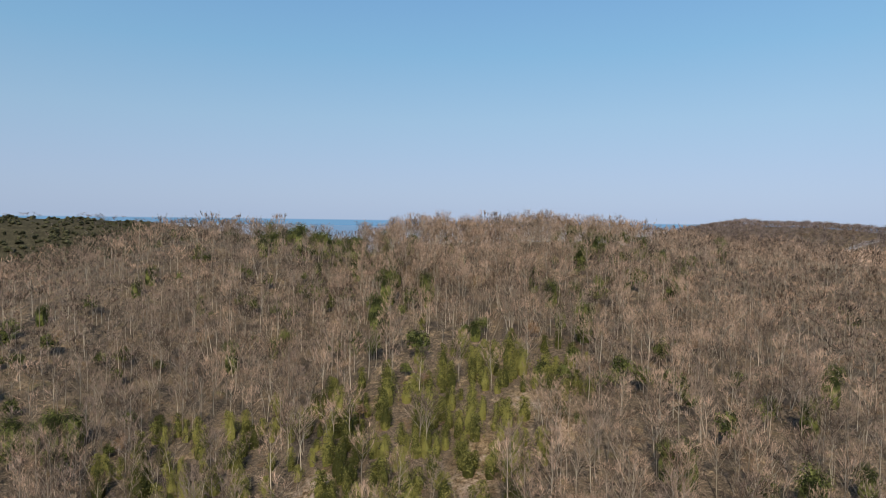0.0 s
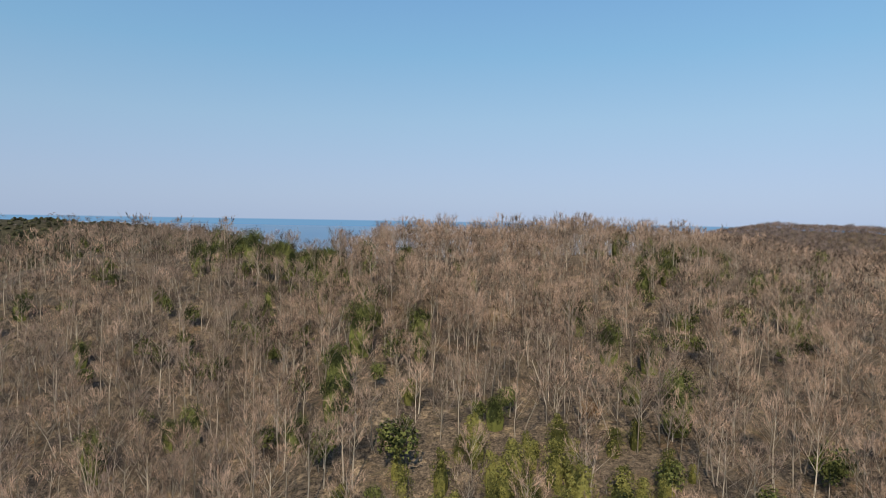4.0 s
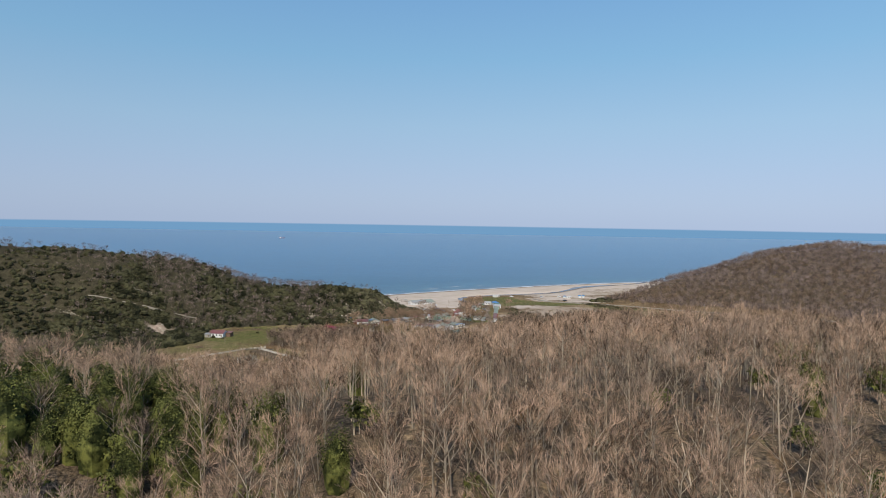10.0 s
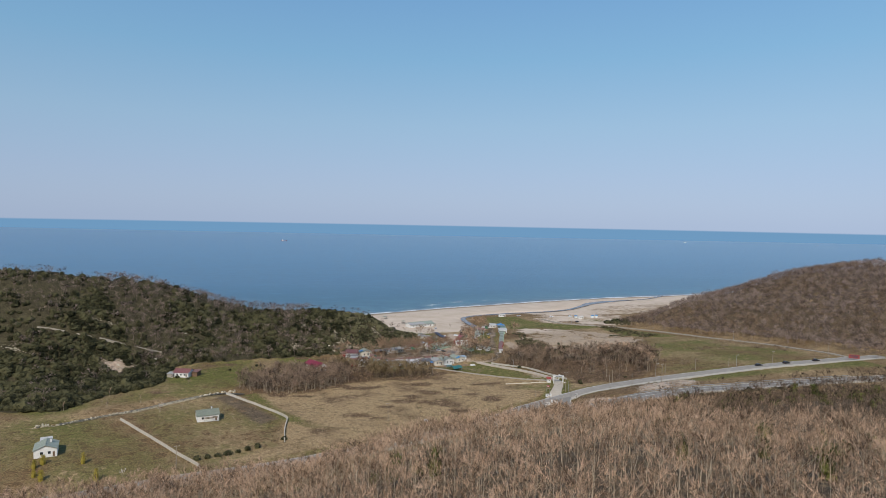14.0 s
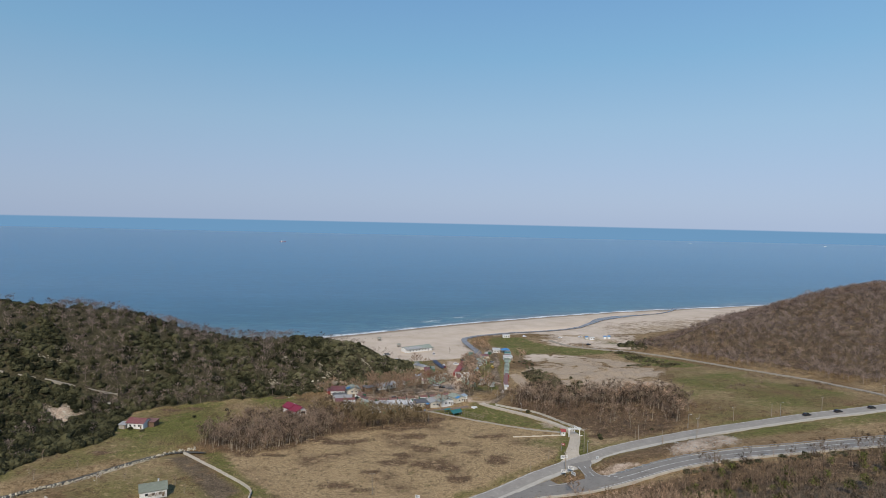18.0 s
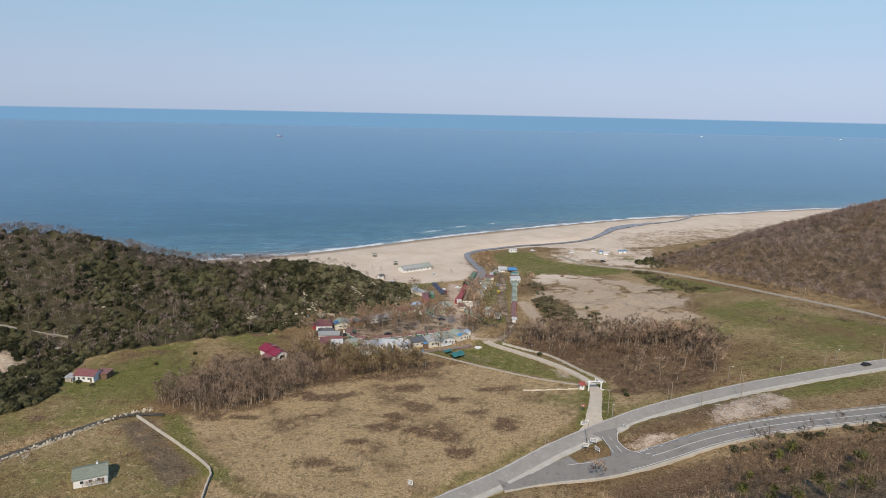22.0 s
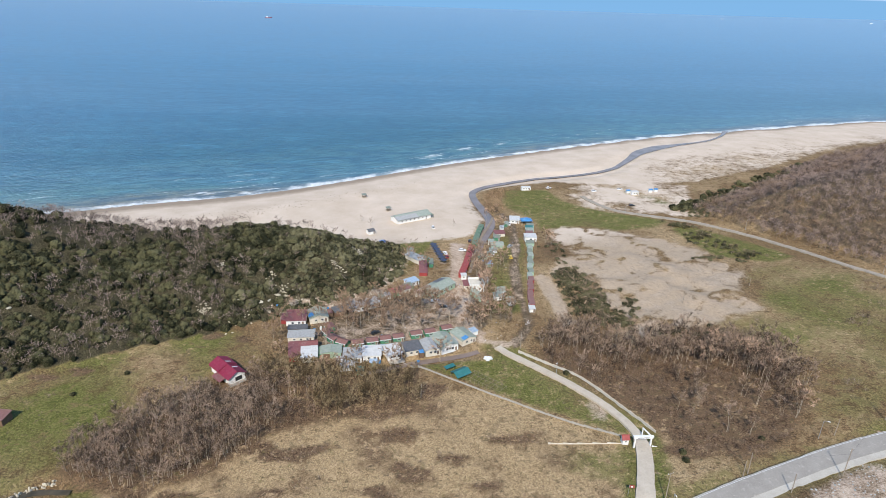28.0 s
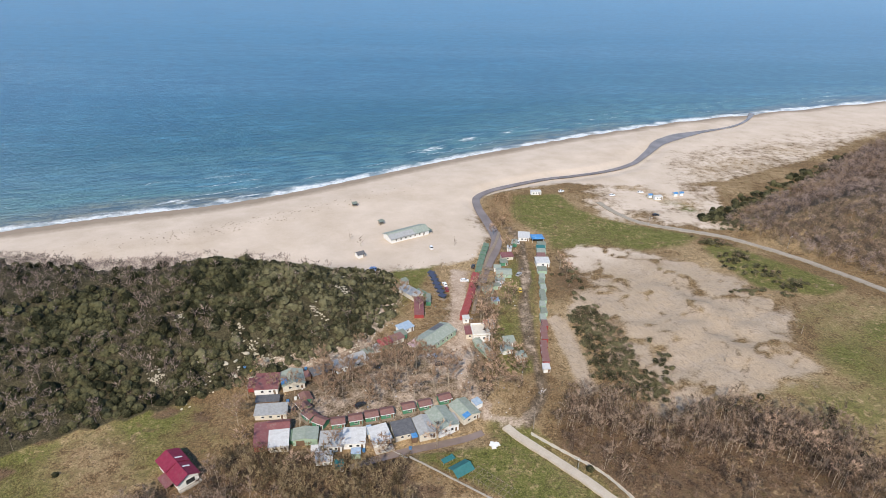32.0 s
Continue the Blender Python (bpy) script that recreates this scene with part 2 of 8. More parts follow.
def polydist(x, y, line, closed=False):
    """Distance from a polyline; for a closed one negative inside."""
    x, y = np.asarray(x, float), np.asarray(y, float)
    best, inside = np.full(x.shape, 1e12), np.zeros(x.shape, bool)
    pairs = list(zip(line, line[1:] + line[:1] if closed else line[1:]))
    for (ax, ay), (bx, by) in pairs:
        dx, dy = bx - ax, by - ay
        u = np.clip(((x - ax) * dx + (y - ay) * dy) / (dx * dx + dy * dy + 1e-9), 0, 1)
        best = np.minimum(best, (x - ax - u * dx) ** 2 + (y - ay - u * dy) ** 2)
        if closed and ay != by:
            inside ^= ((ay > y) != (by > y)) & (x < ax + (y - ay) / (by - ay) * dx)
    d = np.sqrt(best)
    return np.where(inside, -d, d) if closed else d


SUNK = 0.6
# lines of the plan
STREAM = [(14, 738), (17, 755), (25, 784), (24, 801), (11, 850), (17, 867), (39, 884), (65, 900), (88, 908), (112, 919), (136, 937), (150, 959), (163, 981), (173, 1001), (198, 1025), (227, 1043), (261, 1062), (287, 1091), (303, 1122)]
CREEK = [(-30, 612), (-20, 617), (-10, 621), (0, 624), (9, 627), (14, 630)]
GOATPATH = [(-246, 577), (-225, 583), (-207, 589), (-197, 591), (-186, 594), (-179, 596)]
BROOK = [(-170, 478), (-150, 499), (-137, 518), (-130, 531), (-120, 541), (-108, 542)]
MAIN = [(-330, 330), (-200, 375), (-105, 421), (-87, 432), (-45, 459), (-8, 484), (21, 505), (37, 518), (51, 528), (65, 536), (79, 543), (102, 553), (127, 564), (152, 572), (172, 578), (226, 594), (262, 612), (285, 622)]
SLIP = [(420, 590), (260, 552), (175, 539), (145, 533), (129, 530), (110, 526), (93, 521), (80, 516), (66, 511), (52, 507), (36, 507), (22, 503)]
FORK = [(60, 534), (64, 528), (67, 519), (74, 513)]
DRIVE = [(59, 532), (61, 546), (65, 560), (67, 572), (64.5, 582), (57.5, 594.5), (47.3, 606.5), (36.5, 617.5), (26, 627), (22, 632)]
OLDROAD = [(95, 853), (101, 837), (113, 819), (132, 811), (147, 806), (163, 798), (187, 774), (205, 748), (221, 719), (238, 691), (251, 662), (259, 632), (262, 612)]


def ground_z(x, y):
    x, y = np.asarray(x, float), np.asarray(y, float)
    land = sstep(-5, 40, inland(x, y))
    z = valley(x, y) + (np.maximum(hill_fore(x, y), 0) + hill_left(x, y) + np.maximum(hill_right(x, y), 0)) * land
    for line, wide, deep in ((STREAM, 8.0 + 6 * sstep(860, 895, y), 1.5), (CREEK, 4.0, 1.5), (BROOK, 5.0, 1.3)):
        z = z - deep * sstep(wide, wide * 0.4, polydist(x, y, line)) * sstep(4, 45, inland(x, y))
    for line, wide in ((MAIN, 8.0), (SLIP, 8.0), (FORK, 8.0), (DRIVE, 4.5), (OLDROAD, 4.0)):
        z = z - SUNK * sstep(wide, wide * 0.72, polydist(x, y, line))
    return z


# ---- end of terrain ----
# ---- ground sheet and sea ----
def lines(lo, hi, step, reach_lo, reach_hi):
    """Grid lines: even between lo and hi, then ever wider out to the reach."""
    inner = list(np.arange(lo, hi + 0.01, step))
    out = []
    for start, end, sign in ((lo, reach_lo, -1), (hi, reach_hi, 1)):
        v, d, side = start, step, []
        while (v - end) * sign < 0:
            d *= 1.18
            v += d * sign
            side.append(end if (v - end) * sign > 0 else v)
        out.append(side)
    return np.array(out[0][::-1] + inner + out[1])


def sheet(name, xs, ys, zfun, mat, attrs=()):
    gx, gy = np.meshgrid(xs, ys)
    gx, gy = gx.ravel(), gy.ravel()
    co = np.stack([gx, gy, zfun(gx, gy)], 1)
    nx, ny = len(xs), len(ys)
    i = (np.arange(ny - 1)[:, None] * nx + np.arange(nx - 1)[None]).ravel()
    quads = np.stack([i, i + 1, i + nx + 1, i + nx], 1)
    me = fast_mesh(name, co, quads)
    for key, values in attrs:
        a = me.attributes.new(key, "FLOAT_COLOR", "POINT")
        full = np.ones((len(co), 4), np.float32)
        full[:, :values(gx, gy).shape[1]] = values(gx, gy)
        a.data.foreach_set("color", full.ravel())
    me.materials.append(mat)
    me.polygons.foreach_set("use_smooth", np.ones(len(quads), bool))
    return new(name, me)


def fast_mesh(name, co, faces, slots=None):
    """A mesh from arrays of places and of equal-sided faces."""
    me = bpy.data.meshes.new(name)
    n, k = faces.shape
    me.vertices.add(len(co))
    me.vertices.foreach_set("co", np.ascontiguousarray(co, np.float32).ravel())
    me.loops.add(n * k)
    me.loops.foreach_set("vertex_index", np.ascontiguousarray(faces, np.int32).ravel())
    me.polygons.add(n)
    me.polygons.foreach_set("loop_start", np.arange(0, n * k, k, dtype=np.int32))
    if slots is not None:
        me.polygons.foreach_set("material_index", np.ascontiguousarray(slots, np.int32))
    me.update(calc_edges=True)
    me.shade_flat()
    return me


BEACH = [(-420, 640), (-300, 690), (-230, 725), (-172, 735), (-112, 742), (-66, 735), (-40, 722), (-26, 745), (-12, 752), (10, 762), (20, 790), (27, 805), (18, 830), (13, 856), (36, 874), (77, 890), (117, 886), (170, 892), (197, 900), (274, 949), (399, 1052), (900, 1260), (900, 1500), (-420, 1300)]
DUNE = [(57, 775), (79, 782), (100, 776), (121, 767), (134, 763), (142, 754), (152, 744), (157, 714), (146, 686), (148, 665), (140, 659), (118, 651), (115, 648), (95, 637), (78, 634), (72, 651), (65, 668), (65, 690), (55, 704), (55, 726), (70, 732)]
DUNE_STRIP = [(49, 707), (54, 691), (56, 670), (57, 651), (52, 648), (48, 678), (44, 702)]
GREEN_STREAM = [(37, 865), (70, 866), (78, 840), (102, 818), (130, 808), (144, 799), (130, 786), (103, 777), (79, 783), (56, 774), (50, 800), (34, 822)]
GREEN_MEADOW = [(120, 651), (146, 662), (146, 686), (157, 714), (178, 730), (205, 724), (236, 680), (246, 640), (226, 602), (160, 582), (120, 575), (137, 618)]
GREEN_LANE = [(148, 799), (178, 765), (196, 738), (178, 726), (150, 734), (139, 782)]
VERGE = [(118, 556), (172, 572), (262, 606), (262, 580), (180, 560), (140, 548)]
MEADOW = [(-175, 545), (-165, 588), (-144, 623), (-89, 646), (-68, 622), (-85, 606), (-109, 574), (-118, 552), (-109, 544), (-128, 533), (-150, 505), (-185, 480), (-230, 470), (-230, 520)]
STRAW = [(-105, 538), (-58, 577), (-9, 605), (21, 599), (62, 573), (61, 549), (33, 518), (10, 500), (-40, 468), (-72, 470), (-76, 505)]
YARD = [(-119, 542), (-74, 508), (-74, 490), (-66, 466), (-91, 438), (-151, 496), (-135, 517)]
GARDEN = [(-230, 480), (-155, 490), (-119, 462), (-92, 436), (-120, 420), (-200, 400)]
THICKET_LEFT = [(-116, 549), (-115, 566), (-86, 600), (-65, 618), (-10, 617), (-6, 594), (-56, 573), (-70, 552), (-94, 541), (-108, 544)]
THICKET_RIGHT = [(38, 622), (48, 650), (60, 645), (73, 632), (100, 641), (134, 628), (130, 590), (114, 570), (98, 561), (76, 570), (70, 584), (52, 608)]
CAMP = [(-78, 652), (-65, 664), (-30, 694), (-26, 734), (-6, 766), (20, 782), (44, 782), (40, 656), (27, 640), (9, 628), (-65, 624)]
YARD_SAND = [(-8, 664), (8, 660), (11, 682), (7, 695), (8, 748), (-1, 750), (0, 720), (1, 699), (3, 690), (-3, 672)]
DEBRIS = [(101, 540), (109, 547), (128, 558), (136, 558), (139, 549), (131, 540), (117, 534), (103, 531)]
SPILL = [(69, 520), (72, 525), (80, 527.5), (86, 525), (82, 522.5), (75.6, 519.2)]
TRACK = [(32, 807), (39, 786), (37.5, 744), (34.6, 711), (34.2, 687), (36.6, 664), (36.6, 650), (30, 635)]
PADDOCK = [(36, 570), (61, 569), (62, 556), (55, 548), (38, 556)]


# low bramble patches of the marshy field, the meadow and the driveway: x, y and half-widths
BRAMBLES = [(-60, 566, 7, 4), (-46, 562, 8, 3), (-14, 575, 9, 4), (-9, 558, 8, 3), (5, 564, 6, 3), (-24, 586, 11, 4), (-20, 540, 8, 3.5), (-7, 537, 8, 4), (4, 533, 7, 4), (9, 521, 6, 4.5), (-41, 513, 7, 2.5), (-33, 511, 6, 2.2), (-19, 589, 12, 6), (-8, 600, 10, 6), (24, 573, 7, 3), (26, 541, 6, 6), (-17, 548, 7, 2.5), (-7, 555, 8, 2), (-41, 567, 7, 3), (-50, 545, 4, 2), (-30, 529, 5, 2), (15, 552, 6, 2),
            (-133, 615, 6, 3), (-124, 623, 7, 2.5), (-137, 599, 5, 3), (-99, 632, 6, 2.5), (-149, 594, 5, 3), (-146, 608, 7, 3), (-86, 632, 3, 3), (-112, 580, 5, 1.6), (-90, 541, 6, 3), (-76, 543, 6, 2.5), (-54, 563, 6, 3), (-150, 530, 6, 2), (80, 566, 9, 3), (96, 566, 8, 3)]
BARE_EARTH = [(8, 106), (26, 111), (6, 98), (18, 121), (-19, 101)]
CLEARINGS = [(-7, 202), (2, 202), (-7, 195), (-5, 212), (14, 193)]


LEFTWOOD = [(-400, 470), (-179, 494), (-172, 523), (-158, 541), (-158, 552), (-163, 565), (-166, 578), (-164, 592), (-158, 604), (-142, 615), (-129, 623), (-100, 660), (-200, 660), (-400, 600)]


# ledges and bare streaks on the headland's slopes: x, y, half-widths
LEDGES = ((-56, 685, 3, 2), (-48, 706, 4, 3), (-61, 742, 5, 2.5), (-54, 728, 4, 4), (-72, 661, 5, 2), (-84, 669, 1.6, 5), (-77, 664, 3, 3), (-107, 644, 2, 4), (-107, 669, 1.5, 3), (-220, 597, 6, 1.2), (-211, 599, 5, 1.2), (-211, 552, 5, 1.5), (-244, 535, 5, 2), (-219, 506, 5, 2), (-250, 560, 9, 1.3), (-192, 574, 5, 3), (-178, 563, 3, 2))


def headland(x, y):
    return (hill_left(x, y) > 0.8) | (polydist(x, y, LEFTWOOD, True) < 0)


def within(x, y, poly, soft):
    """1 inside a shape of the plan, falling to 0 over its rim."""
    return sstep(soft, -soft, polydist(x, y, poly, True))


def zone_a(x, y):
    s = inland(x, y)
    sandy = np.maximum.reduce([within(x, y, BEACH, 7), within(x, y, DUNE, 8) * (0.98 + 0.3 * waves2(x, y, 11, 21) - 0.5 * sstep(0.2, 0.02, np.abs(waves2(x, y, 15, 23))) - 0.42 * sstep(0.2, 0.03, np.abs(waves2(x, y, 6, 24)))) - 0.2 * bump(x, y, 120, 735, 20, 8), within(x, y, DUNE_STRIP, 3), 0.75 * within(x, y, [(144, 825), (160, 829), (177, 823), (174, 808), (148, 810)], 4), (s < 20) * 1.0])
    tuft = sstep(35, 110, s) * sstep(120, 200, x) * 0.5
    sandy = np.clip(sandy - tuft - 0.8 * bump(x, y, 22, 822, 12, 20) - 0.45 * bump(x, y, -28, 742, 14, 12), 0, 1)
    sandy = np.maximum(sandy, 0.55 * within(x, y, [(80, 862), (140, 858), (160, 845), (120, 835), (84, 842)], 8))
    sandy = np.maximum(sandy, within(x, y, [(84, 872), (103, 854), (86, 828), (110, 817), (130, 815), (152, 820), (172, 840), (186, 890), (152, 900), (110, 890)], 6) * (0.62 + 0.4 * waves2(x, y, 12, 25)))
    sandy = np.where(hill_left(x, y) > 1.5, 0, sandy)
    grass = np.maximum.reduce([within(x, y, GREEN_STREAM, 7) * 0.95, within(x, y, GREEN_MEADOW, 14) * (0.62 + 0.3 * waves2(x, y, 14, 84)), within(x, y, GREEN_LANE, 5), within(x, y, MEADOW, 12) * (0.6 + 0.35 * waves2(x, y, 13, 83)), 0.88 * within(x, y, [(-170, 560), (-150, 585), (-132, 594), (-112, 590), (-100, 566), (-116, 548), (-140, 540)], 8),
                               within(x, y, VERGE, 6) * 0.8, within(x, y, YARD, 3) * 0.55, 0.75 * sstep(6, 3, polydist(x, y, [(-106, 543), (-90, 522), (-72, 505), (-55, 492)])), 1.4 * bump(x, y, -136, 588, 6, 4), within(x, y, GARDEN, 8) * 0.6, sstep(14, 7, polydist(x, y, MAIN)) * 0.6,
                               sstep(10, 5, polydist(x, y, DRIVE)) * 0.8, within(x, y, PADDOCK, 5) * 0.6, 0.85 * within(x, y, [(-14, 618), (10, 606), (24, 597), (60, 575), (63, 581), (45, 605), (26, 624), (8, 621)], 2.5), 0.8 * within(x, y, [(30, 626), (50, 610), (65, 586), (70, 578), (68, 586), (58, 600), (50, 611), (40, 620)], 2.5), 0.75 * within(x, y, [(16, 660), (38, 662), (42, 700), (44, 760), (30, 770), (22, 730), (20, 690)], 4)])
    grass = np.maximum(grass, within(x, y, [(96, 850), (112, 828), (140, 826), (158, 840), (150, 866), (118, 872)], 5) * (0.5 + 0.6 * waves2(x, y, 9, 26)))
    grass = grass * (0.85 + 0.3 * waves2(x, y, 17, 8))
    grass = np.maximum(grass, 0.8 * within(x, y, [(-24, 700), (-12, 742), (-4, 760), (-14, 768), (-34, 745), (-26, 720)], 5))
    dry = np.maximum(within(x, y, STRAW, 8) * (1.0 + 0.35 * waves2(x, y, 15, 9)), 0.45 + 0.3 * waves2(x, y, 22, 12))
    return np.clip(np.stack([sandy, grass, dry], 1), 0, 1)


def brambles(x, y):
    x = x + 2.2 * waves2(x, y, 3.5, 81)
    y = y + 1.6 * waves2(x, y, 4.5, 82)
    return np.maximum.reduce([np.exp(-(((x - a) / c) ** 2 + ((y - b) / d) ** 2) ** 2) for a, b, c, d in BRAMBLES])


def zone_b(x, y):
    scrub = np.maximum.reduce([1.1 * brambles(x, y), within(x, y, THICKET_LEFT, 6), within(x, y, THICKET_RIGHT, 8), within(x, y, STRAW, 8) * (0.22 + 0.55 * waves2(x, y, 9, 10)),
                               0.6 * sstep(1, 5, hill_right(x, y)), 0.8 * ((x > 310) & (y < 818 + 0.88 * (x - 150))), 0.75 * within(x, y, [(52, 498), (72, 504), (92, 511), (120, 520), (150, 524), (190, 530), (190, 505), (100, 490), (60, 488)], 4), 0.6 * within(x, y, [(66, 531), (88, 540), (108, 549), (124, 556), (128, 538), (104, 530), (84, 524), (74, 524)], 3), 0.6 * bump(x, y, 22, 822, 11, 18), 0.5 * bump(x, y, 150, 545, 45, 9),
                               0.7 * bump(x, y, 60, 740, 12, 18)])
    litter = np.maximum.reduce([sstep(2, 6, hill_right(x, y)), sstep(1, 6, hill_fore(x, y)) * (1 - 0.8 * np.maximum.reduce([bump(x, y, a, c, 5, 8) for a, c in CLEARINGS + BARE_EARTH])), within(x, y, CAMP, 8) * 0.7 * sstep(22, 12, x) * sstep(692, 680, y), within(x, y, SPILL, 3) * 0.6, 0.25 * bump(x, y, 46, 561, 13, 5), 1.1 * sstep(3.6, 1.4, polydist(x, y, TRACK)), 0.9 * within(x, y, [(-121, 530), (-112, 538), (-78, 505), (-84, 494), (-98, 508)], 4)])
    pale = np.maximum.reduce([0.52 * sstep(6, 2, polydist(x, y, [(-75, 656), (-58, 664), (-44, 672), (-34, 682), (-30, 700), (-27, 722), (-34, 740)])), within(x, y, YARD_SAND, 4), 0.42 * within(x, y, [(-60, 640), (-50, 652), (-20, 668), (8, 664), (24, 640), (8, 640), (-20, 632), (-50, 628)], 6), 0.7 * sstep(3.5, 1.5, polydist(x, y, [(2, 666), (9, 652), (13, 642), (17, 636), (26, 634)])),  within(x, y, DEBRIS, 4) * 0.66, within(x, y, SPILL, 2.5) * 0.8, 0.7 * bump(x, y, 72, 522, 7, 5), 0.95 * bump(x, y, -194, 572, 11, 7), 0.42 * sstep(3.0, 1.2, polydist(x, y, TRACK)), 0.7 * within(x, y, [(-14, 672), (-6, 664), (8, 662), (12, 672), (10, 704), (2, 704), (-4, 690)], 3), 0.8 * bump(x, y, 98, 836, 9, 12), 0.75 * bump(x, y, 56, 590, 3, 10), 0.5 * np.maximum.reduce([bump(x, y, a, c, 4, 5) for a, c in BARE_EARTH])])
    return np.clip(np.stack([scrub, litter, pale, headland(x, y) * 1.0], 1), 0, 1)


M_GROUND, nt, b = material("ground", 0.95, 0.1)
za, zb = nt.nodes.new("ShaderNodeAttribute"), nt.nodes.new("ShaderNodeAttribute")
za.attribute_name, zb.attribute_name = "zone_a", "zone_b"
sa, sb = nt.nodes.new("ShaderNodeSeparateColor"), nt.nodes.new("ShaderNodeSeparateColor")
nt.links.new(za.outputs["Color"], sa.inputs[0])
nt.links.new(zb.outputs["Color"], sb.inputs[0])
n_fine, n_mid, n_wide = tex_noise(nt, 1.3, 7, 0.78), tex_noise(nt, 0.22, 5, 0.65), tex_noise(nt, 0.045, 4, 0.6)
n_grain = tex_noise(nt, 5.0, 3, 0.6)


def zone(mask, soft=0.22):
    """A mask broken up along its rim by noise."""
    v = math_node(nt, "ADD", mask, math_node(nt, "MULTIPLY", math_node(nt, "SUBTRACT", n_mid, 0.5), 1.1))
    v = math_node(nt, "ADD", v, math_node(nt, "MULTIPLY", math_node(nt, "SUBTRACT", n_fine, 0.5), 0.7))
    v = math_node(nt, "ADD", v, math_node(nt, "MULTIPLY", math_node(nt, "SUBTRACT", n_wide, 0.5), 0.7))
    r = nt.nodes.new("ShaderNodeMapRange")
    r.inputs["From Min"].default_value, r.inputs["From Max"].default_value = 0.5 - soft, 0.5 + soft
    nt.links.new(v, r.inputs["Value"])
    return r.outputs["Result"]


n_hi = tex_noise(nt, 3.2, 4, 0.75)


def swing(n, gain):
    return math_node(nt, "MULTIPLY", math_node(nt, "SUBTRACT", n, 0.5), gain)


tone = math_node(nt, "ADD", math_node(nt, "ADD", 0.5, swing(n_fine, 1.5)), math_node(nt, "ADD", swing(n_hi, 1.3), swing(n_mid, 0.7)))
LO, MID, HI = 0.24, 0.5, 0.76
grass_z = zone(sa.outputs["Green"])
col = ramp(nt, tone, ((LO, (0.0642, 0.0426, 0.0209)), (MID, (0.177, 0.111, 0.0551)), (HI, (0.332, 0.223, 0.119))))
col = blend(nt, zone(sa.outputs["Blue"]), col, ramp(nt, tone, ((LO, (0.16, 0.108, 0.06)), (MID, (0.35, 0.243, 0.128)), (HI, (0.55, 0.405, 0.235)))))
col = blend(nt, grass_z, col, ramp(nt, tone, ((LO, (0.042, 0.047, 0.012)), (MID, (0.122, 0.124, 0.033)), (HI, (0.25, 0.215, 0.08)))))
col = blend(nt, zone(sb.outputs["Red"]), col, ramp(nt, tone, ((LO, (0.036, 0.022, 0.0125)), (MID, (0.135, 0.084, 0.049)), (HI, (0.225, 0.15, 0.0912)))))
col = blend(nt, zone(sb.outputs["Green"]), col, ramp(nt, tone, ((LO, (0.045, 0.033, 0.022)), (MID, (0.132, 0.097, 0.064)), (HI, (0.26, 0.19, 0.125)))))
# bramble and bare-earth patches, away from the sand
open_land = math_node(nt, "SUBTRACT", 1.0, math_node(nt, "MULTIPLY", math_node(nt, "MAXIMUM", grass_z, math_node(nt, "MULTIPLY", zone(sa.outputs["Blue"]), 0.6)), 0.45))
patchy = ramp(nt, math_node(nt, "ADD", math_node(nt, "MULTIPLY", n_mid, 0.6), math_node(nt, "MULTIPLY", n_fine, 0.45)), ((0.55, (0, 0, 0)), (0.60, (0.856, 0.792, 0.76))))
col = blend(nt, math_node(nt, "MULTIPLY", patchy, open_land), col, ramp(nt, tone, ((LO, (0.0235, 0.0178, 0.00855)), (HI, (0.139, 0.0911, 0.0475)))))
warm_n = tex_noise(nt, 0.11, 6, 0.75)
col = blend(nt, math_node(nt, "MULTIPLY", ramp(nt, warm_n, ((0.56, (0, 0, 0)), (0.62, (0.749, 0.693, 0.665)))), open_land), col, ramp(nt, tone, ((LO, (0.0535, 0.0317, 0.0171)), (HI, (0.235, 0.144, 0.076)))))
straw_n = tex_noise(nt, 0.3, 6, 0.78)
col = blend(nt, math_node(nt, "MULTIPLY", ramp(nt, straw_n, ((0.54, (0, 0, 0)), (0.60, (0.696, 0.643, 0.617)))), zone(sa.outputs["Blue"])), col, ramp(nt, tone, ((LO, (0.214, 0.139, 0.0712)), (HI, (0.599, 0.426, 0.247)))))
green_n = tex_noise(nt, 0.16, 6, 0.75)
col = blend(nt, ramp(nt, green_n, ((0.60, (0, 0, 0)), (0.67, (0.589, 0.544, 0.522)))), col, ramp(nt, tone, ((LO, (0.0375, 0.0366, 0.0114)), (HI, (0.193, 0.163, 0.057)))))
# dark tufts and small thorns peppered over the open land
pepper = ramp(nt, math_node(nt, "ADD", math_node(nt, "MULTIPLY", tex_noise(nt, 0.75, 3, 0.6), 0.75), math_node(nt, "MULTIPLY", n_mid, 0.25)), ((0.56, (0, 0, 0)), (0.61, (0.6, 0.6, 0.6))))
col = blend(nt, pepper, col, ramp(nt, tone, ((LO, (0.035, 0.028, 0.014)), (HI, (0.135, 0.105, 0.058)))))
# near-black ground under the headland's scrub: shade of the gaps put into colour
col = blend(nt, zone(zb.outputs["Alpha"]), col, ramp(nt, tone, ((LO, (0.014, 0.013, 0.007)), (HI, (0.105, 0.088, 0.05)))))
col = blend(nt, zone(sb.outputs["Blue"]), col, ramp(nt, tone, ((LO, (0.235, 0.163, 0.109)), (HI, (0.578, 0.455, 0.351)))))
sand = ramp(nt, math_node(nt, "ADD", math_node(nt, "MULTIPLY", tone, 0.22), math_node(nt, "MULTIPLY", n_wide, 0.78)), ((0.3, (0.46, 0.365, 0.275)), (0.7, (0.61, 0.50, 0.40))))
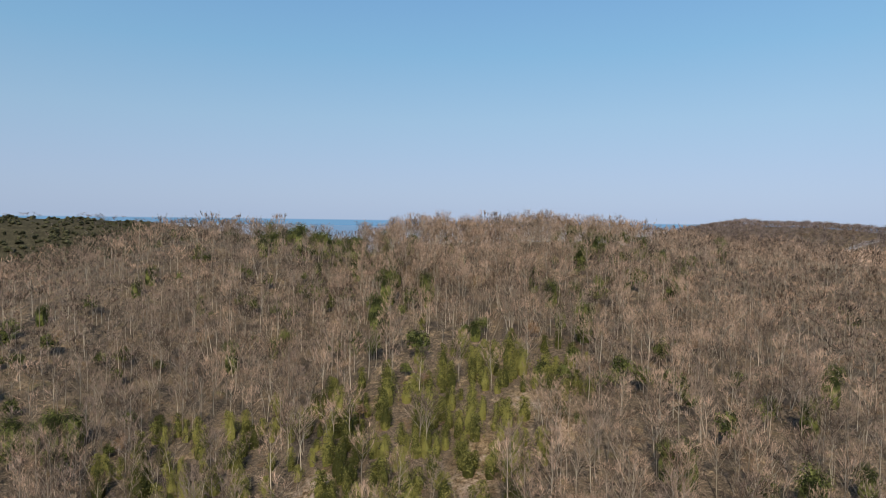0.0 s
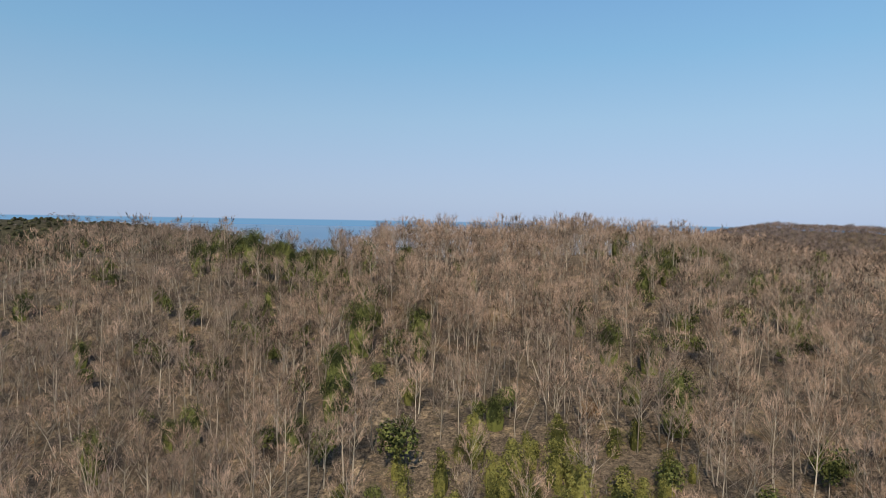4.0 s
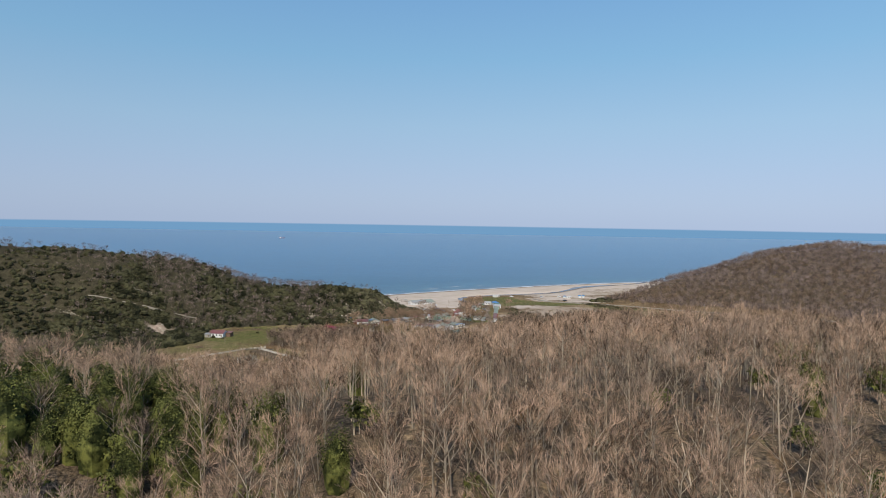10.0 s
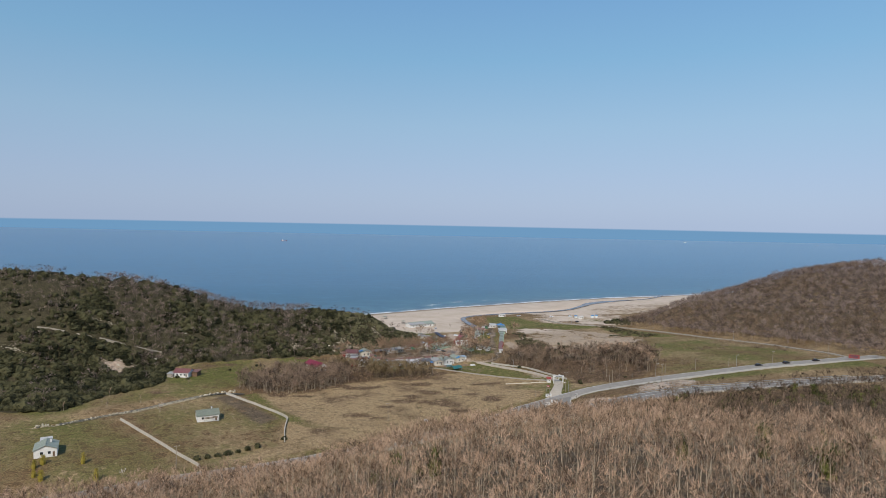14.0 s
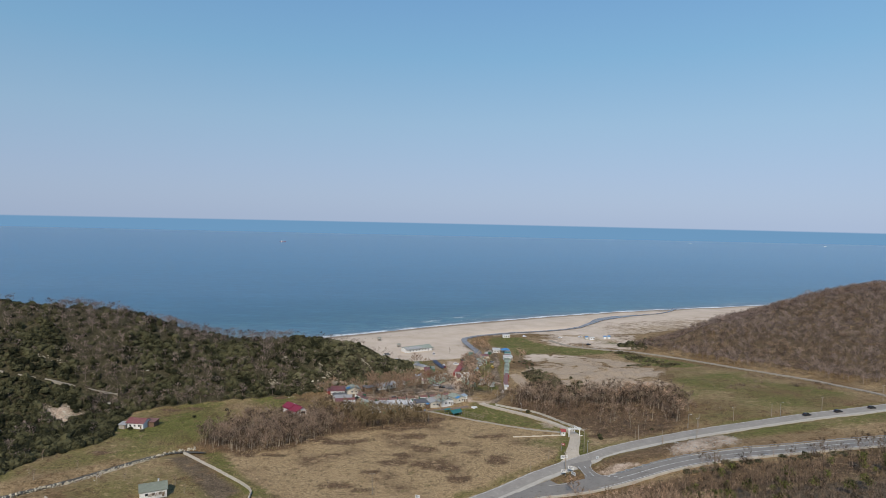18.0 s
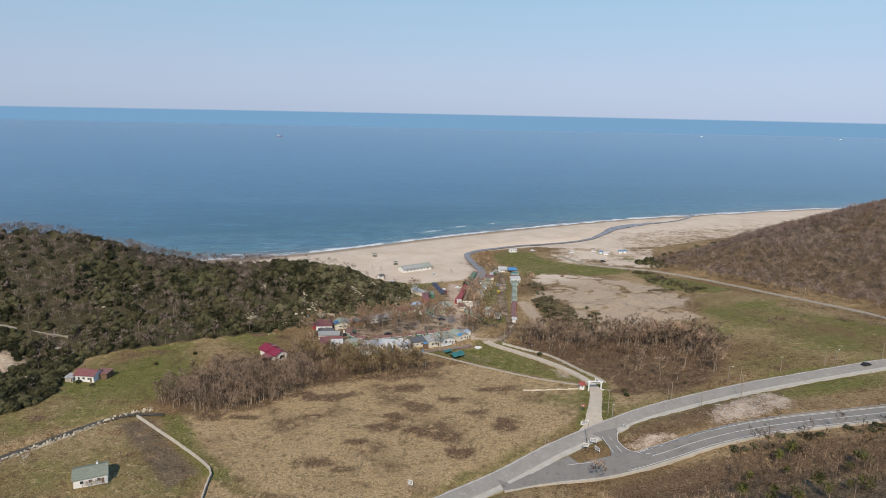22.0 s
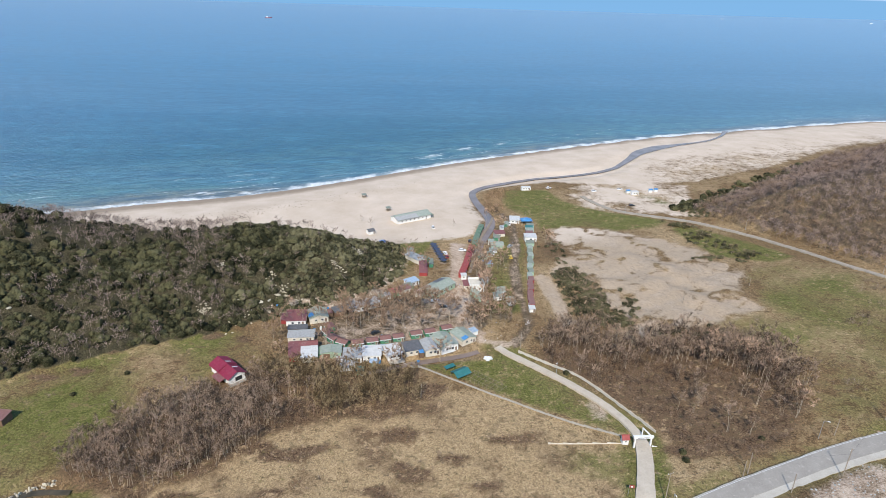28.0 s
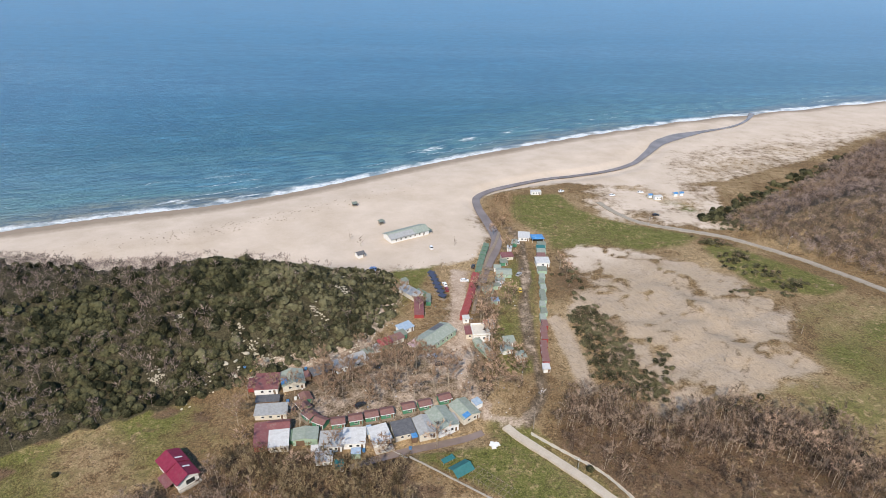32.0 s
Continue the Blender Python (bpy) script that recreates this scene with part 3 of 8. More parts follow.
gp, gs = nt.nodes.new("ShaderNodeNewGeometry"), nt.nodes.new("ShaderNodeSeparateXYZ")
nt.links.new(gp.outputs["Position"], gs.inputs[0])
wet = nt.nodes.new("ShaderNodeMapRange")
wet.inputs["From Min"].default_value, wet.inputs["From Max"].default_value = 0.75, 0.3
nt.links.new(math_node(nt, "ADD", gs.outputs["Z"], math_node(nt, "MULTIPLY", n_mid, 0.3)), wet.inputs["Value"])
sand = blend(nt, math_node(nt, "MULTIPLY", wet.outputs["Result"], 0.75), sand, (0.20, 0.15, 0.105))
dirty = ramp(nt, math_node(nt, "ADD", math_node(nt, "MULTIPLY", n_mid, 0.6), math_node(nt, "MULTIPLY", n_fine, 0.4)), ((0.38, (0.4, 0.4, 0.4)), (0.56, (0.9, 0.9, 0.9))))
inland_z = nt.nodes.new("ShaderNodeMapRange")
inland_z.inputs["From Min"].default_value, inland_z.inputs["From Max"].default_value = 5.3, 6.6
nt.links.new(gs.outputs["Z"], inland_z.inputs["Value"])
sand = blend(nt, math_node(nt, "MULTIPLY", dirty, inland_z.outputs["Result"]), sand, ramp(nt, tone, ((LO, (0.22, 0.155, 0.095)), (HI, (0.47, 0.355, 0.24)))))
# wind-blown streaks and wheel tracks along the dunes
dc, dm, dn = nt.nodes.new("ShaderNodeTexCoord"), nt.nodes.new("ShaderNodeMapping"), nt.nodes.new("ShaderNodeTexNoise")
dm.vector_type = "TEXTURE"
dm.inputs["Rotation"].default_value, dm.inputs["Scale"].default_value = (0, 0, radians(-52)), (15, 5.0, 1)
nt.links.new(dc.outputs["Object"], dm.inputs["Vector"])
dn.inputs["Detail"].default_value, dn.inputs["Roughness"].default_value, dn.inputs["Distortion"].default_value = 6, 0.68, 0.9
nt.links.new(dm.outputs[0], dn.inputs["Vector"])
streak = math_node(nt, "MULTIPLY", ramp(nt, dn.outputs["Fac"], ((0.40, (0.85, 0.85, 0.85)), (0.50, (0, 0, 0)))), inland_z.outputs["Result"])
sand = blend(nt, streak, sand, ramp(nt, tone, ((LO, (0.17, 0.125, 0.085)), (HI, (0.40, 0.31, 0.225)))))
col = blend(nt, zone(sa.outputs["Red"], 0.2), col, sand)
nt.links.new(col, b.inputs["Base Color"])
relief(nt, b, math_node(nt, "ADD", n_fine, math_node(nt, "MULTIPLY", n_grain, 0.5)), 0.7, 0.25)

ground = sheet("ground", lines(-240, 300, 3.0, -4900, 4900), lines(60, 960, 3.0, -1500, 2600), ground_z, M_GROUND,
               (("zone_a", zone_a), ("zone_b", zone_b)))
tagged(ground, "rolling coastal land of grass, scrub, leaf litter and pale sand", "ground", kind="structure")

M_SEA, nt, b = material("sea", 0.38, 0.16)
at = nt.nodes.new("ShaderNodeAttribute")
at.attribute_name = "offshore"
so = nt.nodes.new("ShaderNodeSeparateColor")
nt.links.new(at.outputs["Color"], so.inputs[0])
depth, near = so.outputs["Red"], so.outputs["Green"]
c = nt.nodes.new("ShaderNodeTexCoord")
mp = nt.nodes.new("ShaderNodeMapping")
mp.vector_type = "TEXTURE"
mp.inputs["Rotation"].default_value, mp.inputs["Scale"].default_value = (0, 0, radians(27)), (17, 4.5, 1)
nt.links.new(c.outputs["Object"], mp.inputs["Vector"])
swell, chop, patch = (nt.nodes.new("ShaderNodeTexNoise") for _ in range(3))
for n, v, s, d in ((swell, mp.outputs[0], 1.0, 5), (chop, mp.outputs[0], 6.0, 5), (patch, mp.outputs[0], 0.06, 4)):
    n.inputs["Scale"].default_value, n.inputs["Detail"].default_value = s, d
    nt.links.new(v, n.inputs["Vector"])
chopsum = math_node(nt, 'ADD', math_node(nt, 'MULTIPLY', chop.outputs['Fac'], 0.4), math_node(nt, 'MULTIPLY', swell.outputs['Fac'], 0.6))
hue = math_node(nt, "ADD", depth, math_node(nt, "MULTIPLY", math_node(nt, "SUBTRACT", patch.outputs["Fac"], 0.5), 0.12))
water = ramp(nt, hue, ((0.0, (0.24, 0.225, 0.17)), (0.03, (0.11, 0.235, 0.235)), (0.12, (0.04, 0.145, 0.185)), (0.35, (0.034, 0.165, 0.27)), (1.0, (0.045, 0.235, 0.385))))
mp2, long_n = nt.nodes.new("ShaderNodeMapping"), nt.nodes.new("ShaderNodeTexNoise")
mp2.vector_type = "TEXTURE"
mp2.inputs["Rotation"].default_value, mp2.inputs["Scale"].default_value = (0, 0, radians(7)), (95, 19, 1)
nt.links.new(c.outputs["Object"], mp2.inputs["Vector"])
long_n.inputs["Scale"].default_value, long_n.inputs["Detail"].default_value, long_n.inputs["Roughness"].default_value = 1.0, 4, 0.6
nt.links.new(mp2.outputs[0], long_n.inputs["Vector"])
mp3, drift = nt.nodes.new("ShaderNodeMapping"), nt.nodes.new("ShaderNodeTexNoise")
mp3.vector_type = "TEXTURE"
mp3.inputs["Rotation"].default_value, mp3.inputs["Scale"].default_value = (0, 0, radians(4)), (1500, 190, 1)
nt.links.new(c.outputs["Object"], mp3.inputs["Vector"])
drift.inputs["Scale"].default_value, drift.inputs["Detail"].default_value = 1.0, 4
nt.links.new(mp3.outputs[0], drift.inputs["Vector"])
water = blend(nt, ramp(nt, drift.outputs["Fac"], ((0.46, (0, 0, 0)), (0.66, (0.5, 0.5, 0.5)))), water, (0.115, 0.255, 0.36))
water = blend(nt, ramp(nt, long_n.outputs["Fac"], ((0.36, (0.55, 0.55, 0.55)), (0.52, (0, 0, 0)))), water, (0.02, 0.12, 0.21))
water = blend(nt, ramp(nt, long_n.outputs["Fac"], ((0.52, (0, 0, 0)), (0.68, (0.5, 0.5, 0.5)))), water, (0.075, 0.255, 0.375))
# troughs of the swell and chop darkened in colour, as shade between waves
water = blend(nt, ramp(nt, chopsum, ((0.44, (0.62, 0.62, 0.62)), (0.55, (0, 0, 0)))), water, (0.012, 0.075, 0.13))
crest_n = nt.nodes.new("ShaderNodeTexNoise")
crest_n.inputs["Scale"].default_value, crest_n.inputs["Detail"].default_value, crest_n.inputs["Roughness"].default_value = 0.05, 5, 0.65
nt.links.new(c.outputs["Object"], crest_n.inputs["Vector"])
# three lines of broken surf parallel to the waterline
line = math_node(nt, "ADD", math_node(nt, "MULTIPLY", near, 5.2), math_node(nt, "MULTIPLY", crest_n.outputs["Fac"], 1.1))
ridge = math_node(nt, "ABSOLUTE", math_node(nt, "SUBTRACT", math_node(nt, "FRACT", line), 0.5))
foam = nt.nodes.new("ShaderNodeMapRange")
foam.inputs["From Min"].default_value, foam.inputs["From Max"].default_value = 0.47, 0.495
nt.links.new(ridge, foam.inputs["Value"])
lace = tex_noise(nt, 0.55, 6, 0.75)
gate_n = nt.nodes.new("ShaderNodeMapRange")
gate_n.inputs["From Min"].default_value, gate_n.inputs["From Max"].default_value = 0.525, 0.60
nt.links.new(math_node(nt, "ADD", math_node(nt, "MULTIPLY", tex_noise(nt, 0.022, 3), 0.7), math_node(nt, "MULTIPLY", lace, 0.35)), gate_n.inputs["Value"])
zone_n = nt.nodes.new("ShaderNodeMapRange")
zone_n.inputs["From Min"].default_value, zone_n.inputs["From Max"].default_value = 0.95, 0.55
nt.links.new(near, zone_n.inputs["Value"])
surf = math_node(nt, "MULTIPLY", math_node(nt, "MULTIPLY", foam.outputs["Result"], gate_n.outputs["Result"]), zone_n.outputs["Result"])
edge_f = nt.nodes.new("ShaderNodeMapRange")
edge_f.inputs["From Min"].default_value, edge_f.inputs["From Max"].default_value = 0.10, 0.03
nt.links.new(math_node(nt, "ADD", near, math_node(nt, "MULTIPLY", math_node(nt, "SUBTRACT", crest_n.outputs["Fac"], 0.5), 0.35)), edge_f.inputs["Value"])
wash = math_node(nt, "MULTIPLY", edge_f.outputs["Result"], ramp(nt, lace, ((0.36, (0, 0, 0)), (0.46, (1, 1, 1)))))
wash = math_node(nt, "MULTIPLY", wash, ramp(nt, tex_noise(nt, 0.035, 4, 0.6), ((0.36, (0.25, 0.25, 0.25)), (0.48, (1, 1, 1)))))
# rollers that break off the beach
mp4, roll = nt.nodes.new("ShaderNodeMapping"), nt.nodes.new("ShaderNodeTexNoise")
mp4.vector_type = "TEXTURE"
mp4.inputs["Rotation"].default_value, mp4.inputs["Scale"].default_value = (0, 0, radians(27)), (13, 3.2, 1)
nt.links.new(c.outputs["Object"], mp4.inputs["Vector"])
roll.inputs["Scale"].default_value, roll.inputs["Detail"].default_value, roll.inputs["Roughness"].default_value = 1.0, 5, 0.68
nt.links.new(mp4.outputs[0], roll.inputs["Vector"])
rollers = nt.nodes.new("ShaderNodeMapRange")
rollers.inputs["From Min"].default_value, rollers.inputs["From Max"].default_value = 0.80, 0.92
nt.links.new(math_node(nt, "ADD", math_node(nt, "MULTIPLY", so.outputs["Blue"], 0.46), math_node(nt, "MULTIPLY", roll.outputs["Fac"], 0.88)), rollers.inputs["Value"])
white = math_node(nt, "MAXIMUM", math_node(nt, "MAXIMUM", surf, wash), rollers.outputs["Result"])
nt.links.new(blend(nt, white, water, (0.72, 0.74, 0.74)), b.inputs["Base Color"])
b.inputs["Specular IOR Level"].default_value = 0.0
b.inputs["Roughness"].default_value = 1.0
relief(nt, b, math_node(nt, "ADD", swell.outputs["Fac"], math_node(nt, "MULTIPLY", chop.outputs["Fac"], 0.6)), 1.0, 2.4)
gloss, mixs = nt.nodes.new("ShaderNodeBsdfGlossy"), nt.nodes.new("ShaderNodeMixShader")
gloss.inputs["Roughness"].default_value = 0.3
nt.links.new(b.inputs["Normal"].links[0].from_socket, gloss.inputs["Normal"])
fres = nt.nodes.new("ShaderNodeFresnel")
fres.inputs["IOR"].default_value = 1.33
nt.links.new(math_node(nt, "MULTIPLY", math_node(nt, "SUBTRACT", 1.0, white), math_node(nt, "MULTIPLY", fres.outputs[0], 1.0)), mixs.inputs["Fac"])
nt.links.new(b.outputs[0], mixs.inputs[1])
nt.links.new(gloss.outputs[0], mixs.inputs[2])
nt.links.new(mixs.outputs[0], nt.nodes["Material Output"].inputs["Surface"])


# places where rollers break: x, distance off the beach, half-length, half-width
ROLLERS = ((-242, 3, 18, 6), (-183, 12, 30, 5), (-140, 8, 14, 4), (-90, 3, 22, 5), (-22, 29, 20, 9), (8, 38, 16, 9), (42, 39, 16, 6), (131, 37, 10, 3), (250, 0, 22, 5), (330, 2, 60, 5), (450, 3, 60, 5))


def offshore(x, y):
    s = -inland(x, y)
    roll = np.maximum.reduce([np.exp(-((x - a) / ln) ** 2 - ((s - out) / wide) ** 2) for a, out, ln, wide in ROLLERS])
    return np.stack([np.clip(s / 900, 0, 1), np.clip(s / 70, 0, 1), roll], 1)


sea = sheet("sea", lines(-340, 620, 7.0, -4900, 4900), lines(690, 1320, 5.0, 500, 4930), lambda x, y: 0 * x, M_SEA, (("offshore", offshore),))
tagged(sea, "calm blue sea, greenish and foam-streaked along the beach", "sea", kind="structure")

# ---- woods ----
def prism(path, radii, sides=3):
    """Tapered tube along a path: places and triangles."""
    path = [np.array(p, float) for p in path]
    rings, faces = [], []
    for k, (p, r) in enumerate(zip(path, radii)):
        d = path[min(k + 1, len(path) - 1)] - path[max(k - 1, 0)]
        d /= np.linalg.norm(d) + 1e-9
        a = np.cross(d, (0.3, 1, 0.2) if abs(d[1]) < 0.9 else (1, 0, 0))
        a /= np.linalg.norm(a)
        c = np.cross(d, a)
        rings += [p + r * (math.cos(q) * a + math.sin(q) * c) for q in np.arange(sides) * math.tau / sides]
    for k in range(len(path) - 1):
        for j in range(sides):
            p, q = k * sides + j, k * sides + (j + 1) % sides
            faces += [(p, q, q + sides), (p, q + sides, p + sides)]
    return np.array(rings), np.array(faces)


def gather(pieces):
    """Join (places, triangles, slot) pieces."""
    co, fa, sl, n = [], [], [], 0
    for c, f, s in pieces:
        co.append(c), fa.append(f + n), sl.append(np.full(len(f), s))
        n += len(c)
    return np.concatenate(co), np.concatenate(fa), np.concatenate(sl)


def slivers(rng, base, way, length, width):
    """One thin triangle a twig."""
    side = np.cross(way, rng.normal(size=base.shape))
    side /= np.linalg.norm(side, axis=1)[:, None] + 1e-9
    w = (width * 0.5)[:, None]
    co = np.stack([base - side * w, base + side * w, base + way * length[:, None]], 1).reshape(-1, 3)
    return co, np.arange(len(co)).reshape(-1, 3)


def bare_tree(seed, height=11.0, twigs=330, limbs=11, spread=0.30, stems=1, twig_w=0.05):
    """A leafless broadleaf: trunk and limbs (slot 0), twigs (slot 1)."""
    rng = np.random.default_rng(seed)
    wood, tips = [], []
    for s in range(stems):
        lean = rng.normal(0, 0.06 + 0.1 * (stems > 1), 2)
        h = height * (1 if s == 0 else rng.uniform(0.75, 0.95))
        path = [(lean[0] * v * h + rng.normal(0, 0.12) * (k > 0) + s * 0.3, lean[1] * v * h + rng.normal(0, 0.12) * (k > 0), v * h - 0.4 * (k == 0))
                for k, v in enumerate((0, 0.3, 0.6, 0.9))]
        r = 0.125 * height / 11
        wood.append((*prism(path, (r, r * 0.8, r * 0.5, 0.02), 3), 0))
        path = np.array(path)
        for k in range(limbs // stems):
            v = rng.uniform(0.32, 0.88)
            at = np.array([np.interp(v * h, (0, 0.3 * h, 0.6 * h, 0.9 * h), path[:, i]) for i in range(3)])
            turn, up = rng.uniform(0, math.tau), rng.uniform(0.4, 1.35)
            way = np.array([math.cos(turn), math.sin(turn), up])
            way /= np.linalg.norm(way)
            ln = height * spread * (1.25 - 0.6 * v) * rng.uniform(0.8, 1.25)
            mid = at + way * ln * 0.5
            end = mid + (way + (0, 0, 0.35)) * ln * 0.45
            wood.append((*prism((at, mid, end) if twigs > 800 else (at, end), (r * 0.3, r * 0.2, 0.012) if twigs > 800 else (r * 0.3, 0.012), 3), 0))
            tips.append((at, mid, end, ln))
        tips.append((path[1] * 0.3 + path[2] * 0.7, path[2] * 0.4 + path[3] * 0.6, path[3], height * 0.3))
        tips.append((path[2], path[3], path[3] + (0, 0, 0.3), height * 0.25))
    pick = rng.integers(0, len(tips), twigs)
    f = rng.uniform(0.2, 1.0, twigs)[:, None]
    a, m, e = (np.array([t[i] for t in tips])[pick] for i in range(3))
    base = np.where(f < 0.5, a + (m - a) * f * 2, m + (e - m) * (f * 2 - 1))
    way = (e - a) / np.linalg.norm(e - a, axis=1)[:, None] + rng.normal(0, 0.66, (twigs, 3)) + (0, 0, 0.2)
    way /= np.linalg.norm(way, axis=1)[:, None]
    length = rng.uniform(0.45, 1.35, twigs) * height / 11 * 1.1
    pieces = wood + [(*slivers(rng, base, way, length, np.full(twigs, twig_w)), 1)]
    return gather(pieces)


def slim_tree(seed, height=11.0, width=5.0, limbs=11, twigs=520, twig_w=0.036, bent=False, stems=1, rise=0.0):
    """A slender leafless tree: pale trunk and rising limbs (slot 0), fine branches and twigs (slot 1)."""
    rng = np.random.default_rng(seed)
    wood, arms = [], []
    for s in range(stems):
        h = height * (1 if s == 0 else rng.uniform(0.8, 0.96))
        lean = rng.normal(0, 0.035 + 0.07 * (stems > 1), 2)
        at = np.array([(0, 0, -0.5), (lean[0] * h * 0.35, lean[1] * h * 0.35, h * 0.36), (lean[0] * h * 0.8, lean[1] * h * 0.8, h * 0.7), (lean[0] * h, lean[1] * h, h * 0.88)])
        at[1:3, :2] += rng.normal(0, 0.14, (2, 2))
        at[:, :2] += rng.normal(0, 0.25, 2) * (stems > 1)
        r = (0.0078 + 0.003 * rise) * height
        wood.append((*prism(at, (r, r * 0.72, r * 0.34, 0.012), 3), 0))
        turn = rng.uniform(0, math.tau)
        for k in range(limbs // stems):
            v = 0.38 - 0.04 * rise + (0.52 - 0.08 * rise) * (k + rng.uniform(0.1, 0.9)) / (limbs // stems)
            base = np.array([np.interp(v * h, at[:, 2], at[:, i]) for i in range(3)])
            turn += 2.4 + rng.normal(0, 0.3)
            out = np.array([math.cos(turn), math.sin(turn), 0.0])
            reach = width * 0.5 * (1.1 - 0.55 * max(v - 0.42, 0) / 0.5) * rng.uniform(0.75, 1.15) * (0.65 + 0.35 * min(v / 0.42, 1))
            up = reach * rng.uniform(0.6 + 0.5 * rise, 1.35 + 0.9 * rise)
            mid = base + out * reach * 0.55 + (0, 0, up * 0.42)
            end = base + out * reach + (0, 0, up)
            end[2] = min(end[2], h * (0.97 - 0.05 * rise) - 0.12 * reach)
            wood.append((*prism((base, mid, end), (r * 0.3, r * 0.18, 0.01), 3), 0) if bent else (*prism((base, end), (r * 0.26, 0.01), 3), 0))
            arms.append((base, mid, end))
        arms.append((at[2] * 0.7 + at[1] * 0.3, at[2] * 0.4 + at[3] * 0.6, at[3] + (0, 0, 0.2)))
    # branches off the limbs, then twigs off the branches
    nb = len(arms) * 5
    pick = np.arange(nb) % len(arms)
    a, m, e = (np.array([q[i] for q in arms])[pick] for i in range(3))
    f = rng.uniform(0.25, 0.95, nb)[:, None]
    b0 = np.where(f < 0.5, a + (m - a) * f * 2, m + (e - m) * (f * 2 - 1))
    way = (e - a) / np.linalg.norm(e - a, axis=1)[:, None] + rng.normal(0, 0.5, (nb, 3)) + (0, 0, 0.25 + 0.25 * rise)
    way /= np.linalg.norm(way, axis=1)[:, None]
    ln = rng.uniform(0.7, 1.6, nb) * height / 11
    branches = slivers(rng, b0, way, ln, np.full(nb, max(0.045, twig_w)))
    pick = rng.integers(0, nb, twigs)
    f = rng.uniform(0.1, 1.0, twigs)[:, None] ** 0.8
    t0 = b0[pick] + way[pick] * ln[pick][:, None] * f
    tw = way[pick] + rng.normal(0, 0.62, (twigs, 3)) + (0, 0, 0.3 + 0.2 * rise)
    tw /= np.linalg.norm(tw, axis=1)[:, None]
    return gather(wood + [(*branches, 1), (*slivers(rng, t0, tw, rng.uniform(0.45, 1.3, twigs) * height / 11, np.full(twigs, twig_w)), 1)])


def crowned(seed, height, twigs, width, twig_w, limbs=3, low=0.0):
    """A leafless tree seen from afar: trunk, a few limbs and a round haze of twigs."""
    rng = np.random.default_rng(seed)
    r = 0.0095 * height
    top = rng.normal(0, 0.3, 2)
    pieces = [(*prism(((0, 0, -0.4), (top[0] * 0.4, top[1] * 0.4, height * 0.5), (top[0], top[1], height * 0.9)), (r, r * 0.7, 0.03), 3), 0)]
    for k in range(limbs):
        a = k * math.tau / limbs + rng.uniform(-0.6, 0.6)
        v = rng.uniform(0.35, 0.55) * height
        pieces.append((*prism(((0, 0, v), (math.cos(a) * width * 0.42, math.sin(a) * width * 0.42, v + height * 0.28)), (r * 0.5, 0.02), 3), 0))
    d = rng.normal(size=(twigs, 3))
    d /= np.linalg.norm(d, axis=1)[:, None]
    rad = rng.uniform(0.25, 0.95, twigs)[:, None] ** 0.6
    base = d * rad * (width * 0.42, width * 0.42, height * (0.27 + low)) + (top[0] * 0.6, top[1] * 0.6, height * (0.66 - low))
    way = d * (0.9, 0.9, 0.5) + (0, 0, 0.45) + rng.normal(0, 0.4, (twigs, 3))
    way /= np.linalg.norm(way, axis=1)[:, None]
    pieces.append((*slivers(rng, base - way * 0.5, way, rng.uniform(0.8, 1.7, twigs) * height / 10, np.full(twigs, twig_w)), 1))
    return gather(pieces)


def leafy(seed, height=3.2, width=3.4, leaves=170, lobes=6, leaf=0.55, cone=False, core=False):
    """An evergreen bush or tree: a short stem (slot 0) and a ragged crown of leaf sprays (slot 1)."""
    rng = np.random.default_rng(seed)
    pieces = [(*prism(((0, 0, -0.4), (0.05, 0, height * 0.3), (0.1, 0.05, height * 0.75)), (0.11, 0.08, 0.03), 4), 0)]
    if core:
        pieces.append((*prism(((0, 0, -0.3), (0, 0, height * 0.3), (0, 0, height * 0.58), (0, 0, height * 0.8)), (width * 0.30, width * 0.38, width * 0.27, 0.05) if not cone else (width * 0.24, width * 0.27, width * 0.14, 0.03), 6), 1))
    per = leaves // lobes
    for k in range(lobes):
        turn = rng.uniform(0, math.tau)
        if cone:
            v = (k + 0.5) / lobes
            c = np.array([math.cos(turn), math.sin(turn), 0]) * width * 0.10 + (0, 0, height * (0.1 + 0.8 * v))
            r = np.array([1, 1, 1.5]) * width * 0.5 * (1.05 - v * 0.85)
        else:
            out = rng.uniform(0.1, 0.33) * width
            c = np.array([math.cos(turn) * out, math.sin(turn) * out, height * rng.uniform(0.35, 0.72)])
            r = np.array([0.3 * width, 0.3 * width, 0.28 * height]) * rng.uniform(0.75, 1.2)
        d = rng.normal(size=(per, 3))
        d[:, 2] = np.abs(d[:, 2]) * 0.9 - 0.15
        d /= np.linalg.norm(d, axis=1)[:, None]
        p = c + d * r * rng.uniform(0.72, 1.08, per)[:, None]
        t1 = np.cross(d, rng.normal(size=(per, 3)))
        t1 /= np.linalg.norm(t1, axis=1)[:, None]
        t2 = np.cross(d, t1) + d * rng.normal(0, 0.45, per)[:, None]
        s = leaf * rng.uniform(0.6, 1.3, per)[:, None]
        co = np.stack([p - t1 * s * 0.5 - t2 * s * 0.4, p + t1 * s * 0.5 - t2 * s * 0.3 + d * s * 0.15, p + t2 * s * 0.6 + d * s * 0.2], 1).reshape(-1, 3)
        pieces.append((co, np.arange(len(co)).reshape(-1, 3), 1))
    return gather(pieces)


